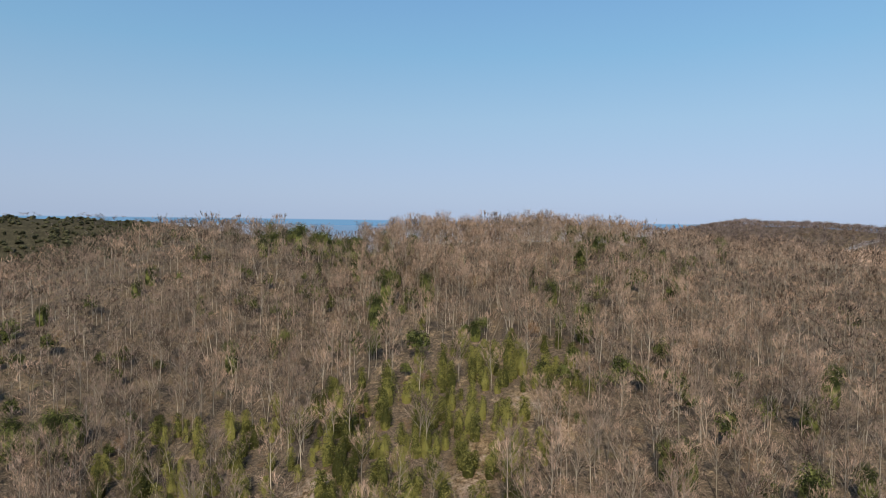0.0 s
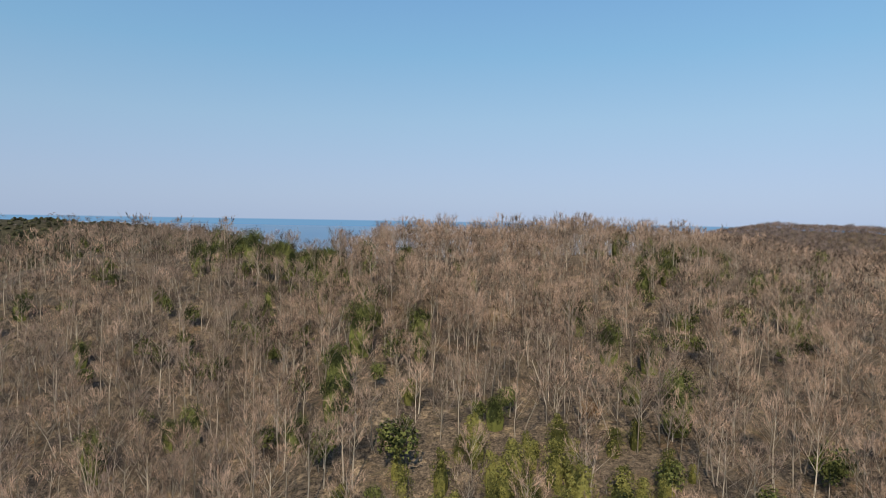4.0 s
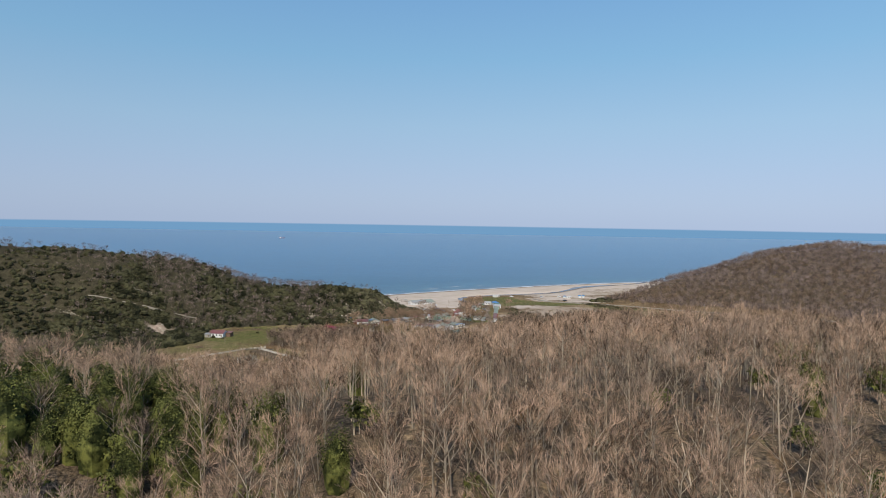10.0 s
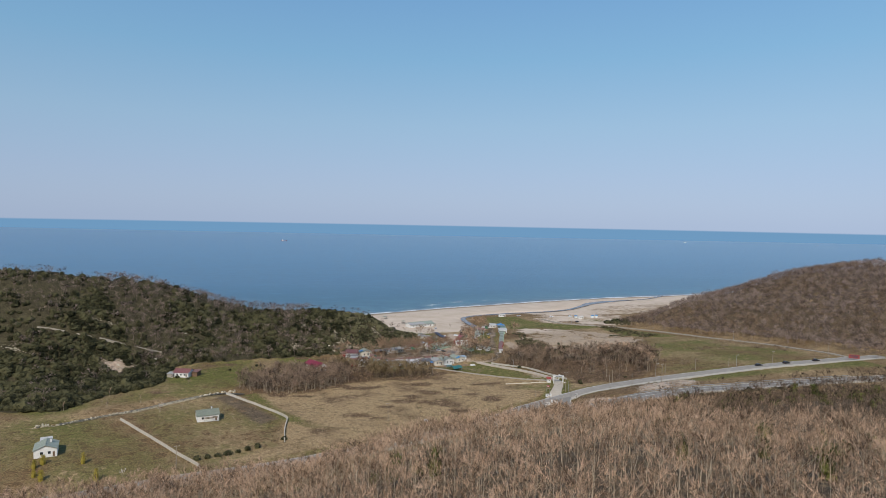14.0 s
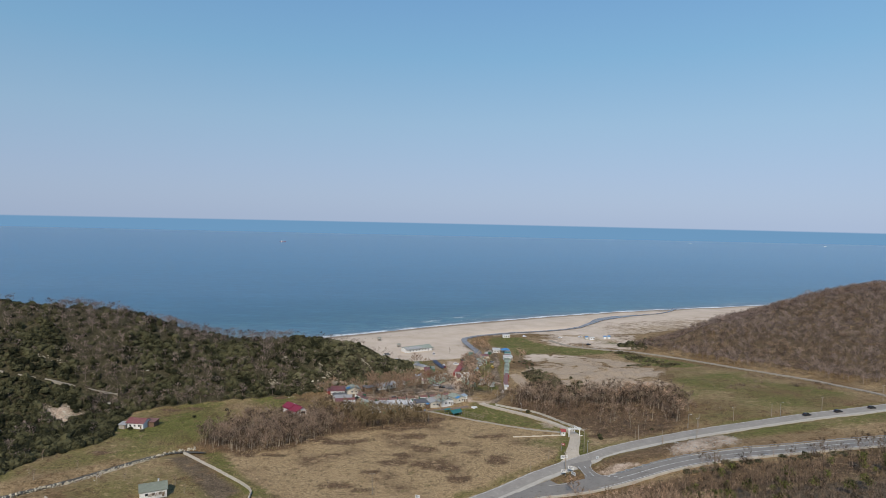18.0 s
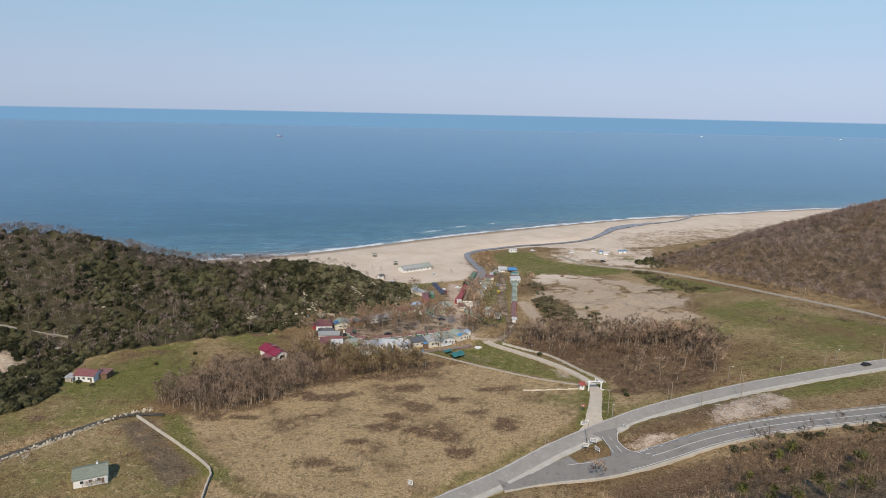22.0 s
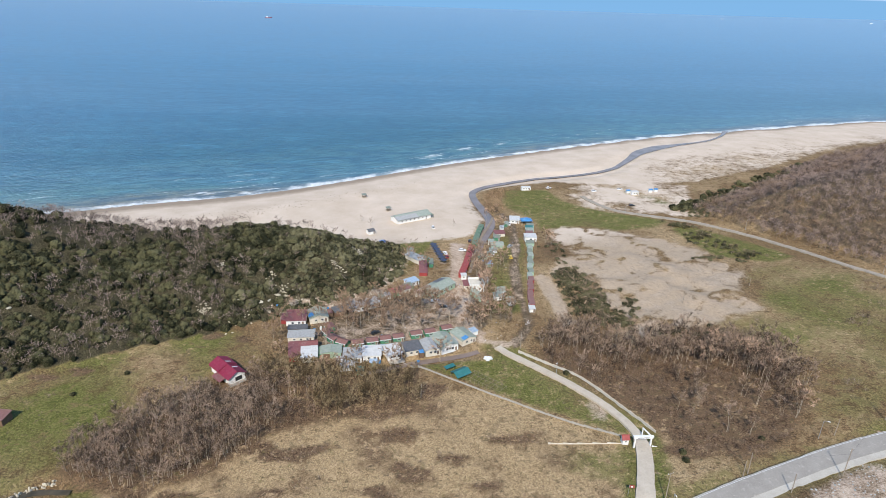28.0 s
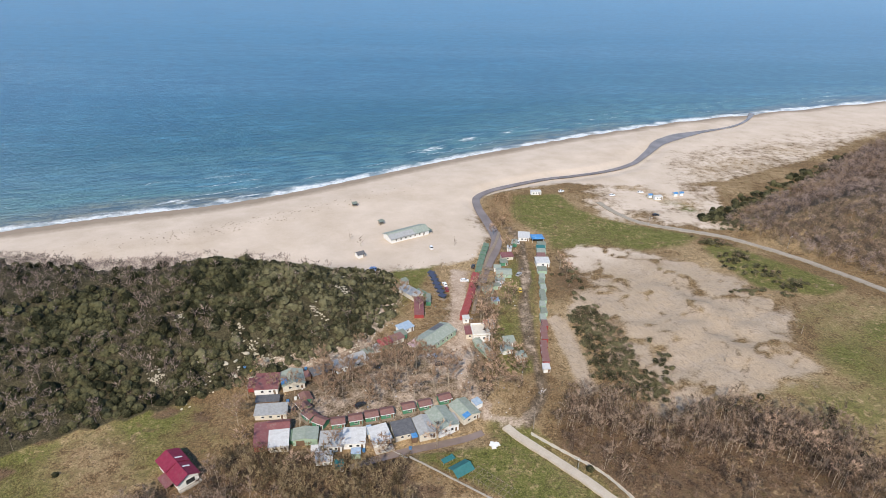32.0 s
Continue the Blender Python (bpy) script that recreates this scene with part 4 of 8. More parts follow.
def bush_dome(seed, height=3.2, width=3.8, leaves=66, leaf=0.42):
    """An evergreen bush: a lumpy dome of foliage with ragged sprays over it (slot 1)."""
    rng = np.random.default_rng(seed)
    seg, levels = 8, ((-0.1, 0.42), (0.28, 0.5), (0.62, 0.42), (0.86, 0.24))
    ring = [(math.cos(k * math.tau / seg + 0.3 * j) * width * r * rng.uniform(0.62, 1.25), math.sin(k * math.tau / seg + 0.3 * j) * width * r * rng.uniform(0.62, 1.25), height * (v + rng.uniform(-0.13, 0.13)))
            for j, (v, r) in enumerate(levels) for k in range(seg)] + [(0, 0, height * 0.96)]
    tri = [t for j in range(3) for k in range(seg) for t in ((j * seg + k, j * seg + (k + 1) % seg, (j + 1) * seg + (k + 1) % seg), (j * seg + k, (j + 1) * seg + (k + 1) % seg, (j + 1) * seg + k))]
    tri += [(3 * seg + k, 3 * seg + (k + 1) % seg, 4 * seg) for k in range(seg)]
    d = rng.normal(size=(leaves, 3))
    d[:, 2] = np.abs(d[:, 2]) * 0.9 - 0.1
    d /= np.linalg.norm(d, axis=1)[:, None]
    p = d * (width * 0.5, width * 0.5, height * 0.62) * rng.uniform(0.86, 1.1, leaves)[:, None] + (0, 0, height * 0.34)
    t1 = np.cross(d, rng.normal(size=(leaves, 3)))
    t1 /= np.linalg.norm(t1, axis=1)[:, None]
    t2 = np.cross(d, t1) + d * rng.normal(0, 0.4, leaves)[:, None]
    z = leaf * rng.uniform(0.6, 1.4, leaves)[:, None]
    co = np.stack([p - t1 * z * 0.5 - t2 * z * 0.4, p + t1 * z * 0.5 - t2 * z * 0.3 + d * z * 0.2, p + t2 * z * 0.6 + d * z * 0.25], 1).reshape(-1, 3)
    stem = prism(((0, 0, -0.4), (0.05, 0, height * 0.4)), (0.1, 0.06), 3)
    return gather([(*stem, 0), (np.array(ring, float), np.array(tri), 1), (co, np.arange(len(co)).reshape(-1, 3), 1)])


def scatter(rng, x0, x1, y0, y1, step, keep):
    """Jittered grid of places, thinned by keep(x, y), a chance from 0 to 1."""
    gx, gy = np.meshgrid(np.arange(x0, x1, step), np.arange(y0, y1, step))
    gx = gx.ravel() + rng.uniform(-0.48, 0.48, gx.size) * step
    gy = gy.ravel() + rng.uniform(-0.48, 0.48, gy.size) * step
    k = rng.uniform(size=gx.size) < keep(gx, gy)
    return gx[k], gy[k]


def wood_of(name, kinds, x, y, size, rng, mats, label, category, sink=0.15):
    """Many plants joined into one object; size: scale of each."""
    co_all, fa_all, sl_all, n = [], [], [], 0
    which = rng.integers(0, len(kinds), len(x))
    z = ground_z(x, y) - sink
    for k, (co, fa, sl) in enumerate(kinds):
        sel = np.nonzero(which == k)[0]
        if not len(sel):
            continue
        turn = rng.uniform(0, math.tau, len(sel))
        c, s = np.cos(turn), np.sin(turn)
        sc = size[sel]
        wide = sc * rng.uniform(0.85, 1.15, len(sel))
        px = (co[None, :, 0] * c[:, None] - co[None, :, 1] * s[:, None]) * wide[:, None] + x[sel][:, None]
        py = (co[None, :, 0] * s[:, None] + co[None, :, 1] * c[:, None]) * wide[:, None] + y[sel][:, None]
        pz = co[None, :, 2] * sc[:, None] + z[sel][:, None]
        co_all.append(np.stack([px, py, pz], -1).reshape(-1, 3))
        fa_all.append((fa[None] + (np.arange(len(sel)) * len(co))[:, None, None] + n).reshape(-1, 3))
        sl_all.append(np.tile(sl, len(sel)))
        n += len(sel) * len(co)
    me = fast_mesh(name, np.concatenate(co_all), np.concatenate(fa_all), np.concatenate(sl_all))
    for m in mats:
        me.materials.append(m)
    return tagged(new(name, me), label, category, kind="stuff")


RICH = [slim_tree(10 + k, (10.5, 11.5, 12.2, 9.6, 11, 12.4, 9)[k], (4.6, 5.2, 4.4, 5.6, 6.4, 4.8, 4.6)[k], 13, 600, 0.039, False, 1 + (k in (3, 4)), 0.6 if k == 4 else 1.0) for k in range(7)]
FINE = [slim_tree(20 + k, (10, 11.5, 12.5, 9.5, 11, 13)[k], (4.8, 5.4, 4.8, 5.8, 6.4, 5.2)[k], 13, 1150, 0.028, True, 1 + (k in (3, 4)), 0.6 if k == 4 else 1.0) for k in range(6)]
MIDDLE = [slim_tree(25 + k, (9.5, 10.5, 11.5, 9, 12)[k], (5.2, 5.8, 6.2, 5.2, 5.6)[k], 7, 300, 0.058, rise=0.8) for k in range(5)]
THIN = [slim_tree(30 + k, (9.5, 10.5, 11.5, 9)[k], (6.0, 6.6, 7.2, 5.8)[k], 5, 180, 0.105, rise=0.7) for k in range(4)]
FRESH = [leafy(65 + k, (7.5, 9, 6.5)[k], (4.4, 5.0, 4.6)[k], 1900, 16, 0.2, core=True) for k in range(3)]
FARBARE = [crowned(40 + k, (8, 9, 7)[k], 74, (6.4, 7.0, 5.8)[k], 0.27, 2) for k in range(3)]
RIGHTBARE = [crowned(245 + k, (8, 9, 7)[k], 120, (6.2, 6.8, 5.6)[k], 0.15, 1) for k in range(3)]
HEADBARE = [slim_tree(45 + k, (7.5, 8.5, 6.5)[k], (5.0, 5.6, 4.6)[k], 5, 150, 0.12) for k in range(3)]
BRUSH = [bare_tree(85 + k, (3.0, 4.2, 2.6)[k], 70, 2, 0.6, 2, 0.085) for k in range(3)]
BUSH = [bush_dome(50 + k, (1.7, 2.2, 1.5, 1.9, 2.6)[k], (3.0, 2.9, 3.3, 3.5, 3.0)[k], 84, 0.36) for k in range(5)]
CLUMP = [leafy(160 + k, (1.9, 2.5, 1.6)[k], (3.0, 3.2, 3.4)[k], 200, 5, 0.42) for k in range(3)]
EVERGREEN = [leafy(60 + k, (6.5, 8, 5.5)[k], (4.2, 4.6, 4.8)[k], 620, 12, 0.4) for k in range(3)]
SPARSE = [crowned(240 + k, (9, 10, 8)[k], 40, (6.6, 7.2, 6.0)[k], 0.5, 0) for k in range(3)]
JUNIPER = [leafy(70 + k, (4.6, 5.8, 4.0)[k], (3.4, 3.7, 3.6)[k], 760, 12, 0.2, True, True) for k in range(3)]
SHRUB = [bare_tree(80 + k, (3.2, 4.2, 2.6)[k], 90, 4, 0.5, 2, 0.11) for k in range(3)]
ALDER = [slim_tree(90 + k, (8, 9.2, 7)[k], (4.4, 4.8, 4.2)[k], 8, 340, 0.088, False, 2) for k in range(3)]
LOWBRUSH = [crowned(290 + k, (2.6, 3.4, 2.2)[k], 90, (3.6, 4.2, 3.2)[k], 0.12, 0, 0.25) for k in range(3)]
THORN = [crowned(190 + k, (2.2, 2.8, 1.8)[k], 46, (3.2, 3.8, 2.8)[k], 0.17, 0, 0.2) for k in range(3)]
BARE = [M_BARK, M_TWIG]
LEAFY = [M_BARK, M_LEAF]


def off_roads(x, y, gap=6.0):
    ok = np.ones(np.shape(x), bool)
    for line, w in ((MAIN, gap + 1), (SLIP, gap), (DRIVE, gap), (OLDROAD, gap - 1), (FORK, gap)):
        ok &= polydist(x, y, line) > w
    return ok


def on_fore(x, y):
    foot = 447 + 0.35 * np.clip(x, -260, 400) + np.interp(x, (82, 96, 110, 140, 190), (0, 24, 30, 26, 20))
    inside = (y < foot) & (y > 58) & (np.abs(x - 2) < np.maximum(0.76 * y + 12, 60))
    inside &= np.abs(x - 2) < np.where(y > 262, np.maximum(0.9 * (y - 120), 215), 1e9)
    return inside & off_roads(x, y, 7)


def grove(x, y):
    """The rough opening with junipers on the front slope."""
    thick = within(x, y, [(-26, 130), (-8, 133), (4, 146), (24, 148), (33, 135), (29, 120), (22, 115), (19, 102), (13, 90), (8, 82), (-22, 82), (-20, 104)], 4)
    return 0.95 * np.maximum(thick, 0.6 * within(x, y, [(-57, 128), (-41, 124), (-31, 131), (-20, 124), (-18, 86), (-50, 86), (-62, 112)], 5))


def green_hollow(x, y):
    """Where evergreens stand among the bare trees."""
    return np.maximum.reduce([bump(x, y, -36, 222, 18, 22), 0.8 * bump(x, y, -40, 190, 16, 22), bump(x, y, 62, 205, 20, 40), bump(x, y, -8, 148, 14, 16), 0.8 * bump(x, y, -60, 250, 25, 30), 1.3 * bump(x, y, -48, 268, 14, 9), 0.9 * bump(x, y, 118, 365, 26, 16),
                              bump(x, y, 40, 120, 14, 18), 0.5 * bump(x, y, -90, 120, 30, 30), 0.45 * (waves2(x, y, 18, 14) > 0.62), 0.2 * (x > 84) * (y > 455)])


GREENS = [(-100, 159), (-86, 189), (-86, 180), (-56, 219), (-37, 156), (-48, 148), (-15, 161), (-13, 183), (-2, 179), (-26, 223), (32, 171), (47, 200), (73, 218), (37, 96), (39, 94), (-73, 119), (-75, 116), (-69, 119), (-78, 115), (76, 117), (48, 88), (54, 86), (-59, 215), (-58, 225), (-16, 199), (-12, 187), (-13, 174), (-2, 173), (-14, 153), (10, 151), (-40, 155), (-19, 148), (57, 225), (55, 207), (38, 166), (32, 157), (89, 223), (79, 199)]
GREENS += [(107, 232), (70, 180), (36, 148), (24, 203), (-66, 176), (-18, 225), (29, 183), (-43, 230), (-33, 223), (-23, 212), (-29, 216), (-39, 207), (-25, 203), (-9, 220), (44, 206), (45, 209), (54, 212), (9, 206), (-52, 291), (-46, 288), (-42, 240), (-34, 238), (-31, 237), (-46, 241), (-63, 297), (51, 236), (-16, 279), (59, 352), (82, 335), (83, 363), (2, 354), (66, 107), (64, 89), (-86, 110), (-90, 124)]
gx, gy = scatter(np.random.default_rng(77), -75, -20, 215, 262, 4.6, lambda x, y: 0.6 * within(x, y, [(-28, 222), (-25, 236), (-36, 250), (-58, 258), (-70, 244), (-50, 226)], 2))
GREENS += list(zip(gx, gy))
gx, gy = scatter(np.random.default_rng(78), -72, -20, 226, 300, 5.0, lambda x, y: 0.7 * within(x, y, [(-30, 230), (-28, 245), (-40, 268), (-46, 294), (-62, 292), (-64, 270), (-50, 244)], 2))
GREENS += list(zip(gx, gy))


def round_greens(x, y):
    return np.maximum.reduce([bump(x, y, a, c - 3, 2.6, 4.2) for a, c in GREENS])


rng = np.random.default_rng(5)
x, y = scatter(rng, -330, 330, 60, 570, 4.0, lambda x, y: on_fore(x, y) * 0.95 * (1 - 0.9 * grove(x, y)) * (1 - 0.45 * green_hollow(x, y)) * (1 - 0.85 * round_greens(x, y)) * (1 - 0.9 * np.maximum.reduce([bump(x, y, a, c, 2.8, 4.5) for a, c in CLEARINGS + BARE_EARTH])))
near_all = (np.abs(x) < 75) & (y > 75) & (y < 265)
kept = near_all | (rng.uniform(size=len(x)) < np.where(np.abs(x - 10) > 120, 0.68, 0.88))
x, y, near_all = x[kept], y[kept], near_all[kept]
far_out = ((np.abs(x) > 150) & (y < 300)) | (np.abs(x) > 235)
middle = (np.abs(x - 15) < 125) & (y >= 265) & ~far_out
single = (np.abs(x) < 27) & (y > 168) & (y < 224)
near = near_all & ~single
hue = waves2(x, y, 16, 63) + rng.uniform(-0.9, 0.9, len(x)) - 0.9 * sstep(-12, -45, x) * sstep(275, 240, y) - 0.5 * sstep(55, 95, x) * sstep(275, 240, y)      # stands of grey, tan and russet trees
tall = rng.uniform(0.78, 1.06, len(x)) * (1 + 0.06 * waves2(x, y, 24, 64))


def stand(kinds, sel, cool, plain, warm, label):
    for which, mats, lab in ((hue < -0.35, cool, "darker grey"), ((hue >= -0.35) & (hue < 0.45), plain, "grey-brown"), (hue >= 0.45, warm, "warm brown")):
        k = sel & which
        wood_of("forest", kinds, x[k], y[k], tall[k], rng, mats, f"leafless {lab} {label}", "forest")


stand(RICH, near, [M_BARK, M_TWIG_GREY], BARE, [M_BARK, M_TWIG_WARM], "slender trees over the crest of the hill")
dark = (x + 10 * waves2(x, y, 20, 61) > 82) & (y + 14 * waves2(x, y, 18, 62) > 395)
wood_of("forest", THIN, x[dark], y[dark], rng.uniform(0.6, 0.9, dark.sum()), rng, [M_TWIG_GREY, M_TWIG_DARK], "dark leafless wood above the side road", "forest")
middle &= ~dark
far_out &= ~dark
stand(MIDDLE, middle, [M_BARK, M_TWIG], [M_BARK, M_TWIG_WARM], [M_BARK, M_TWIG_WARM], "trees on the hill's seaward slope")
wood_of("forest", FARBARE, x[far_out], y[far_out], rng.uniform(0.95, 1.4, far_out.sum()), rng, BARE, "leafless grey-brown broadleaf wood at the hill's far ends", "forest")
far = ~near & ~single & ~middle & ~far_out & ~dark
stand(THIN, far, [M_BARK, M_TWIG_GREY], BARE, [M_BARK, M_TWIG_WARM], "trees on the hill's flanks")
SINGLE_XY = (x[single], y[single])

x, y = scatter(rng, -330, 330, -60, 470, 8.0, lambda x, y: ~on_fore(x, y) * (y < 440 + 0.35 * np.clip(x, -260, 400)) * off_roads(x, y, 9) * (1 - bump(x, y, 0, 0, 50, 90)) * 0.9)
wood_of("forest", SPARSE, x, y, rng.uniform(0.8, 1.15, len(x)), rng, BARE, "leafless wood going on over the land behind and beside the hill", "forest")
x, y = scatter(rng, -260, 260, 62, 545, 5.5, lambda x, y: on_fore(x, y) * 0.75 * green_hollow(x, y))
wood_of("evergreen_trees", EVERGREEN, x, y, rng.uniform(0.55, 1.1, len(x)), rng, [M_BARK, M_LEAF_FRESH], "dark green evergreen trees scattered through the bare wood", "trees")
x, y = scatter(rng, -100, 40, 78, 156, 3.0, lambda x, y: 0.95 * grove(x, y) * (1 - 0.95 * np.maximum.reduce([bump(x, y, a, c, 4, 5) for a, c in BARE_EARTH])) * (0.55 + 0.5 * (waves2(x, y, 8, 31) > -0.1)))
wood_of("junipers", JUNIPER, x, y, rng.uniform(0.55, 1.25, len(x)), rng, [M_BARK, M_LEAF_LIGHT], "yellow-green junipers in the rough opening on the slope", "trees")
x, y = scatter(rng, -110, 120, 70, 450, 4.1, lambda x, y: on_fore(x, y) * (0.3 + 0.35 * grove(x, y)) * (1 - np.maximum.reduce([bump(x, y, a, c, 2.8, 4.5) for a, c in CLEARINGS])))
wood_of("undergrowth", BRUSH, x, y, rng.uniform(0.5, 1.0, len(x)), rng, [M_BARK, M_TWIG_RED], "leafless brown undergrowth beneath the wood", "undergrowth")

x, y = scatter(rng, -520, -15, 440, 790, 2.05, lambda x, y: headland(x, y) * (polydist(x, y, GOATPATH) > 1.7) * (np.hypot((x + 194) / 9, (y - 572) / 6) > 0.75 + 0.7 * waves2(x, y, 3.5, 51)) * (y < 735 + 0.2 * x + 18) * np.where(x > -250, 1, np.where(x > -345, 0.45, 0.2)) * (0.97 - 0.35 * sstep(-260, -330, x)) * (1 - 0.75 * (np.abs(waves2(x, y, 13, 15)) < 0.035) * (y < 660)) * (1 - np.maximum.reduce([bump(x, y, a, b_, c * 0.8 + 1, d * 0.8 + 1) for a, b_, c, d in LEDGES])))
bare = rng.uniform(size=len(x)) < 0.07 + 0.8 * sstep(-70, -130, x) * sstep(-0.55, 0.2, waves2(x, y, 20, 11)) * sstep(560, 610, y)
# olive scrub at the seaward end, its sunlit look put into leaf colour
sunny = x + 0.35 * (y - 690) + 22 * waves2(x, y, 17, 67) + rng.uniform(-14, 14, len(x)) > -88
for sel, m, lab in ((~bare & ~sunny, M_LEAF, "dense dark green evergreen scrub over the headland"), (~bare & sunny, M_LEAF_OLIVE, "olive-grey evergreen scrub, coloured as sunlit, over the headland's seaward end")):
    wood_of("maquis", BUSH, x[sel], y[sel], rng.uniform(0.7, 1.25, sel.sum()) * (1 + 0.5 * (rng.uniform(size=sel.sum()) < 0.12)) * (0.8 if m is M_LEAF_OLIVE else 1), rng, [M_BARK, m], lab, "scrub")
thin_out = bare & (rng.uniform(size=len(x)) < 0.55)
wood_of("forest", HEADBARE, x[thin_out], y[thin_out], rng.uniform(0.55, 0.9, thin_out.sum()), rng, [M_TWIG_MAUVE, M_TWIG_MAUVE], "leafless grey trees among the evergreen scrub of the headland", "forest")

x, y = scatter(rng, 140, 640, 530, 1020, 3.8, lambda x, y: ((hill_right(x, y) > 0.6) | ((x > 275) & (y > 560) & (y < 818 + 0.88 * (x - 150)))) * np.where(x < 370, 0.97, np.where(x < 540, 0.7, 0.25)) * off_roads(x, y, 5))
russet = waves2(x, y, 22, 66) + rng.uniform(-0.8, 0.8, len(x)) > 0.35
for sel, m, lab in ((russet, M_TWIG_RED, "leafless reddish-brown wood on the hill by the beach"), (~russet, M_TWIG_MAUVE, "leafless mauve-grey wood on the hill by the beach")):
    wood_of("forest", RIGHTBARE, x[sel], y[sel], rng.uniform(0.8, 1.15, sel.sum()), rng, [m, m], lab, "forest")

# thickets in the valley
x, y = scatter(rng, -125, 0, 535, 625, 2.5, lambda x, y: (polydist(x, y, THICKET_LEFT, True) < -1 + 3 * waves2(x, y, 5, 41)) * (0.62 + 0.3 * (waves2(x, y, 9, 42) > -0.3)) * (np.hypot(x + 83, y - 603) > 9.5) * (np.hypot(x + 80, y - 596) > 6))
tall = rng.uniform(0.8, 1.2, len(x)) * (1 - 0.25 * sstep(-35, -10, x)) * (1 - 0.45 * sstep(606, 614, y)) * (1 - 0.35 * bump(x, y, -81, 594, 9, 8))
olive = x * 0.55 + y + 12 * waves2(x, y, 14, 44) + rng.uniform(-6, 6, len(x)) > 560
red = ~olive & (x + rng.uniform(-10, 10, len(x)) > -58)
for sel, m, lab in ((~olive & ~red, M_TWIG_GREY, "thicket of slender grey leafless alders in the valley"), (olive, M_TWIG_OLIVE, "yellowish leafless alders and willows beside the holiday camp"), (red, M_TWIG_RED, "low reddish-brown thicket at the edge of the marshy field")):
    wood_of("thicket", ALDER, x[sel], y[sel], tall[sel] * (0.6 if m is M_TWIG_RED else 1), rng, [M_BARK if m is M_TWIG_GREY else m, m], lab, "thicket")
x, y = scatter(rng, 30, 140, 555, 655, 2.6, lambda x, y: (polydist(x, y, THICKET_RIGHT, True) < -1 + 3 * waves2(x, y, 6, 43)) * (0.45 + 0.5 * sstep(592, 612, y + 0.1 * x - 8)) * off_roads(x, y))
shade = rng.uniform(size=len(x)) < 0.5
for sel, m, lab in ((shade, M_TWIG_DARK, "dark brown leafless thicket beyond the driveway"), (~shade, M_TWIG_RED, "russet leafless thicket beyond the driveway")):
    wood_of("thicket", LOWBRUSH, x[sel], y[sel], rng.uniform(0.5, 1.1, sel.sum()) * (1 + 0.4 * sstep(588, 615, y[sel])), rng, [m, m], lab, "thicket")
x, y = scatter(rng, 36, 142, 575, 657, 2.9, lambda x, y: off_roads(x, y) * np.maximum(within(x, y, [(40, 632), (48, 650), (60, 646), (74, 633), (100, 640), (134, 630), (136, 605), (122, 590), (116, 612), (100, 618), (74, 615), (58, 624)], 2), 0.08 * within(x, y, THICKET_RIGHT, 2)))
rear = rng.uniform(size=len(x)) < 0.6
wood_of("thicket", ALDER, x[rear], y[rear], rng.uniform(0.95, 1.4, rear.sum()), rng, [M_BARK, M_TWIG_GREY], "tall pale-stemmed leafless trees of the thicket beyond the driveway", "thicket")
wood_of("thicket", ALDER, x[~rear], y[~rear], rng.uniform(0.65, 1.05, (~rear).sum()), rng, [M_TWIG_GREY, M_TWIG_RED], "russet leafless trees of the thicket beyond the driveway", "thicket")
x, y = scatter(rng, -130, 150, 470, 660, 3.0, lambda x, y: off_roads(x, y) * np.maximum(np.clip(zone_b(x, y)[:, 0] * 1.6 - 0.5, 0, 0.8), 0.03) * (hill_left(x, y) < 1) * (hill_fore(x, y) < 3))
wood_of("scrub", THORN, x, y, rng.uniform(0.3, 0.8, len(x)), rng, [M_BARK, M_TWIG_RED], "low brown scrub over the marshy field", "scrub")


x, y = scatter(rng, -180, -60, 500, 650, 2.6, lambda x, y: within(x, y, MEADOW, 3) * 0.55 * sstep(0.25, 0.6, waves2(x, y, 12, 71)) * off_roads(x, y, 5) * ~headland(x, y))
wood_of("scrub", THORN, x, y, rng.uniform(0.25, 0.6, len(x)), rng, [M_TWIG_RED, M_TWIG_RED], "low brown bramble patches over the meadow", "scrub")
x, y = scatter(rng, -165, 110, 495, 645, 1.9, lambda x, y: 0.85 * brambles(x, y) * off_roads(x, y, 5) * ~headland(x, y))
wood_of("brambles", LOWBRUSH, x, y, rng.uniform(0.25, 0.6, len(x)), rng, [M_TWIG_RED, M_TWIG_RED], "dark russet bramble patches over the fields", "brambles", 0.05)
TUFT = [bare_tree(95 + k, (0.9, 1.2, 0.7)[k], 12, 0, 0.6, 1, 0.16) for k in range(3)]
for cells, step, mats, lab, chance in (((-135, 70, 455, 612), 1.7, "M_STRAW", "pale tussocks of dry grass over the marshy field", lambda x, y: 0.75 * within(x, y, STRAW, 6)),
                                       ((-190, 250, 480, 760), 3.0, "M_RUSH", "olive grass tussocks over the meadows", lambda x, y: 0.35 * zone_a(x, y)[:, 1] + 0.15 * zone_b(x, y)[:, 0])):
    x, y = scatter(rng, *cells, step, lambda x, y: chance(x, y) * off_roads(x, y, 4.5) * (hill_fore(x, y) < 3) * ~headland(x, y))
    m = surface("dry_tussock", (0.24, 0.18, 0.10), (0.45, 0.36, 0.22), 0.2, 0.95, 0.1, bump_d=0, per="island") if mats == "M_STRAW" else surface("olive_tussock", (0.10, 0.095, 0.035), (0.24, 0.21, 0.09), 0.2, 0.95, 0.1, bump_d=0, per="island")
    wood_of("tussocks", TUFT, x, y, rng.uniform(0.5, 1.5, len(x)), rng, [m, m], lab, "grass", 0.05)


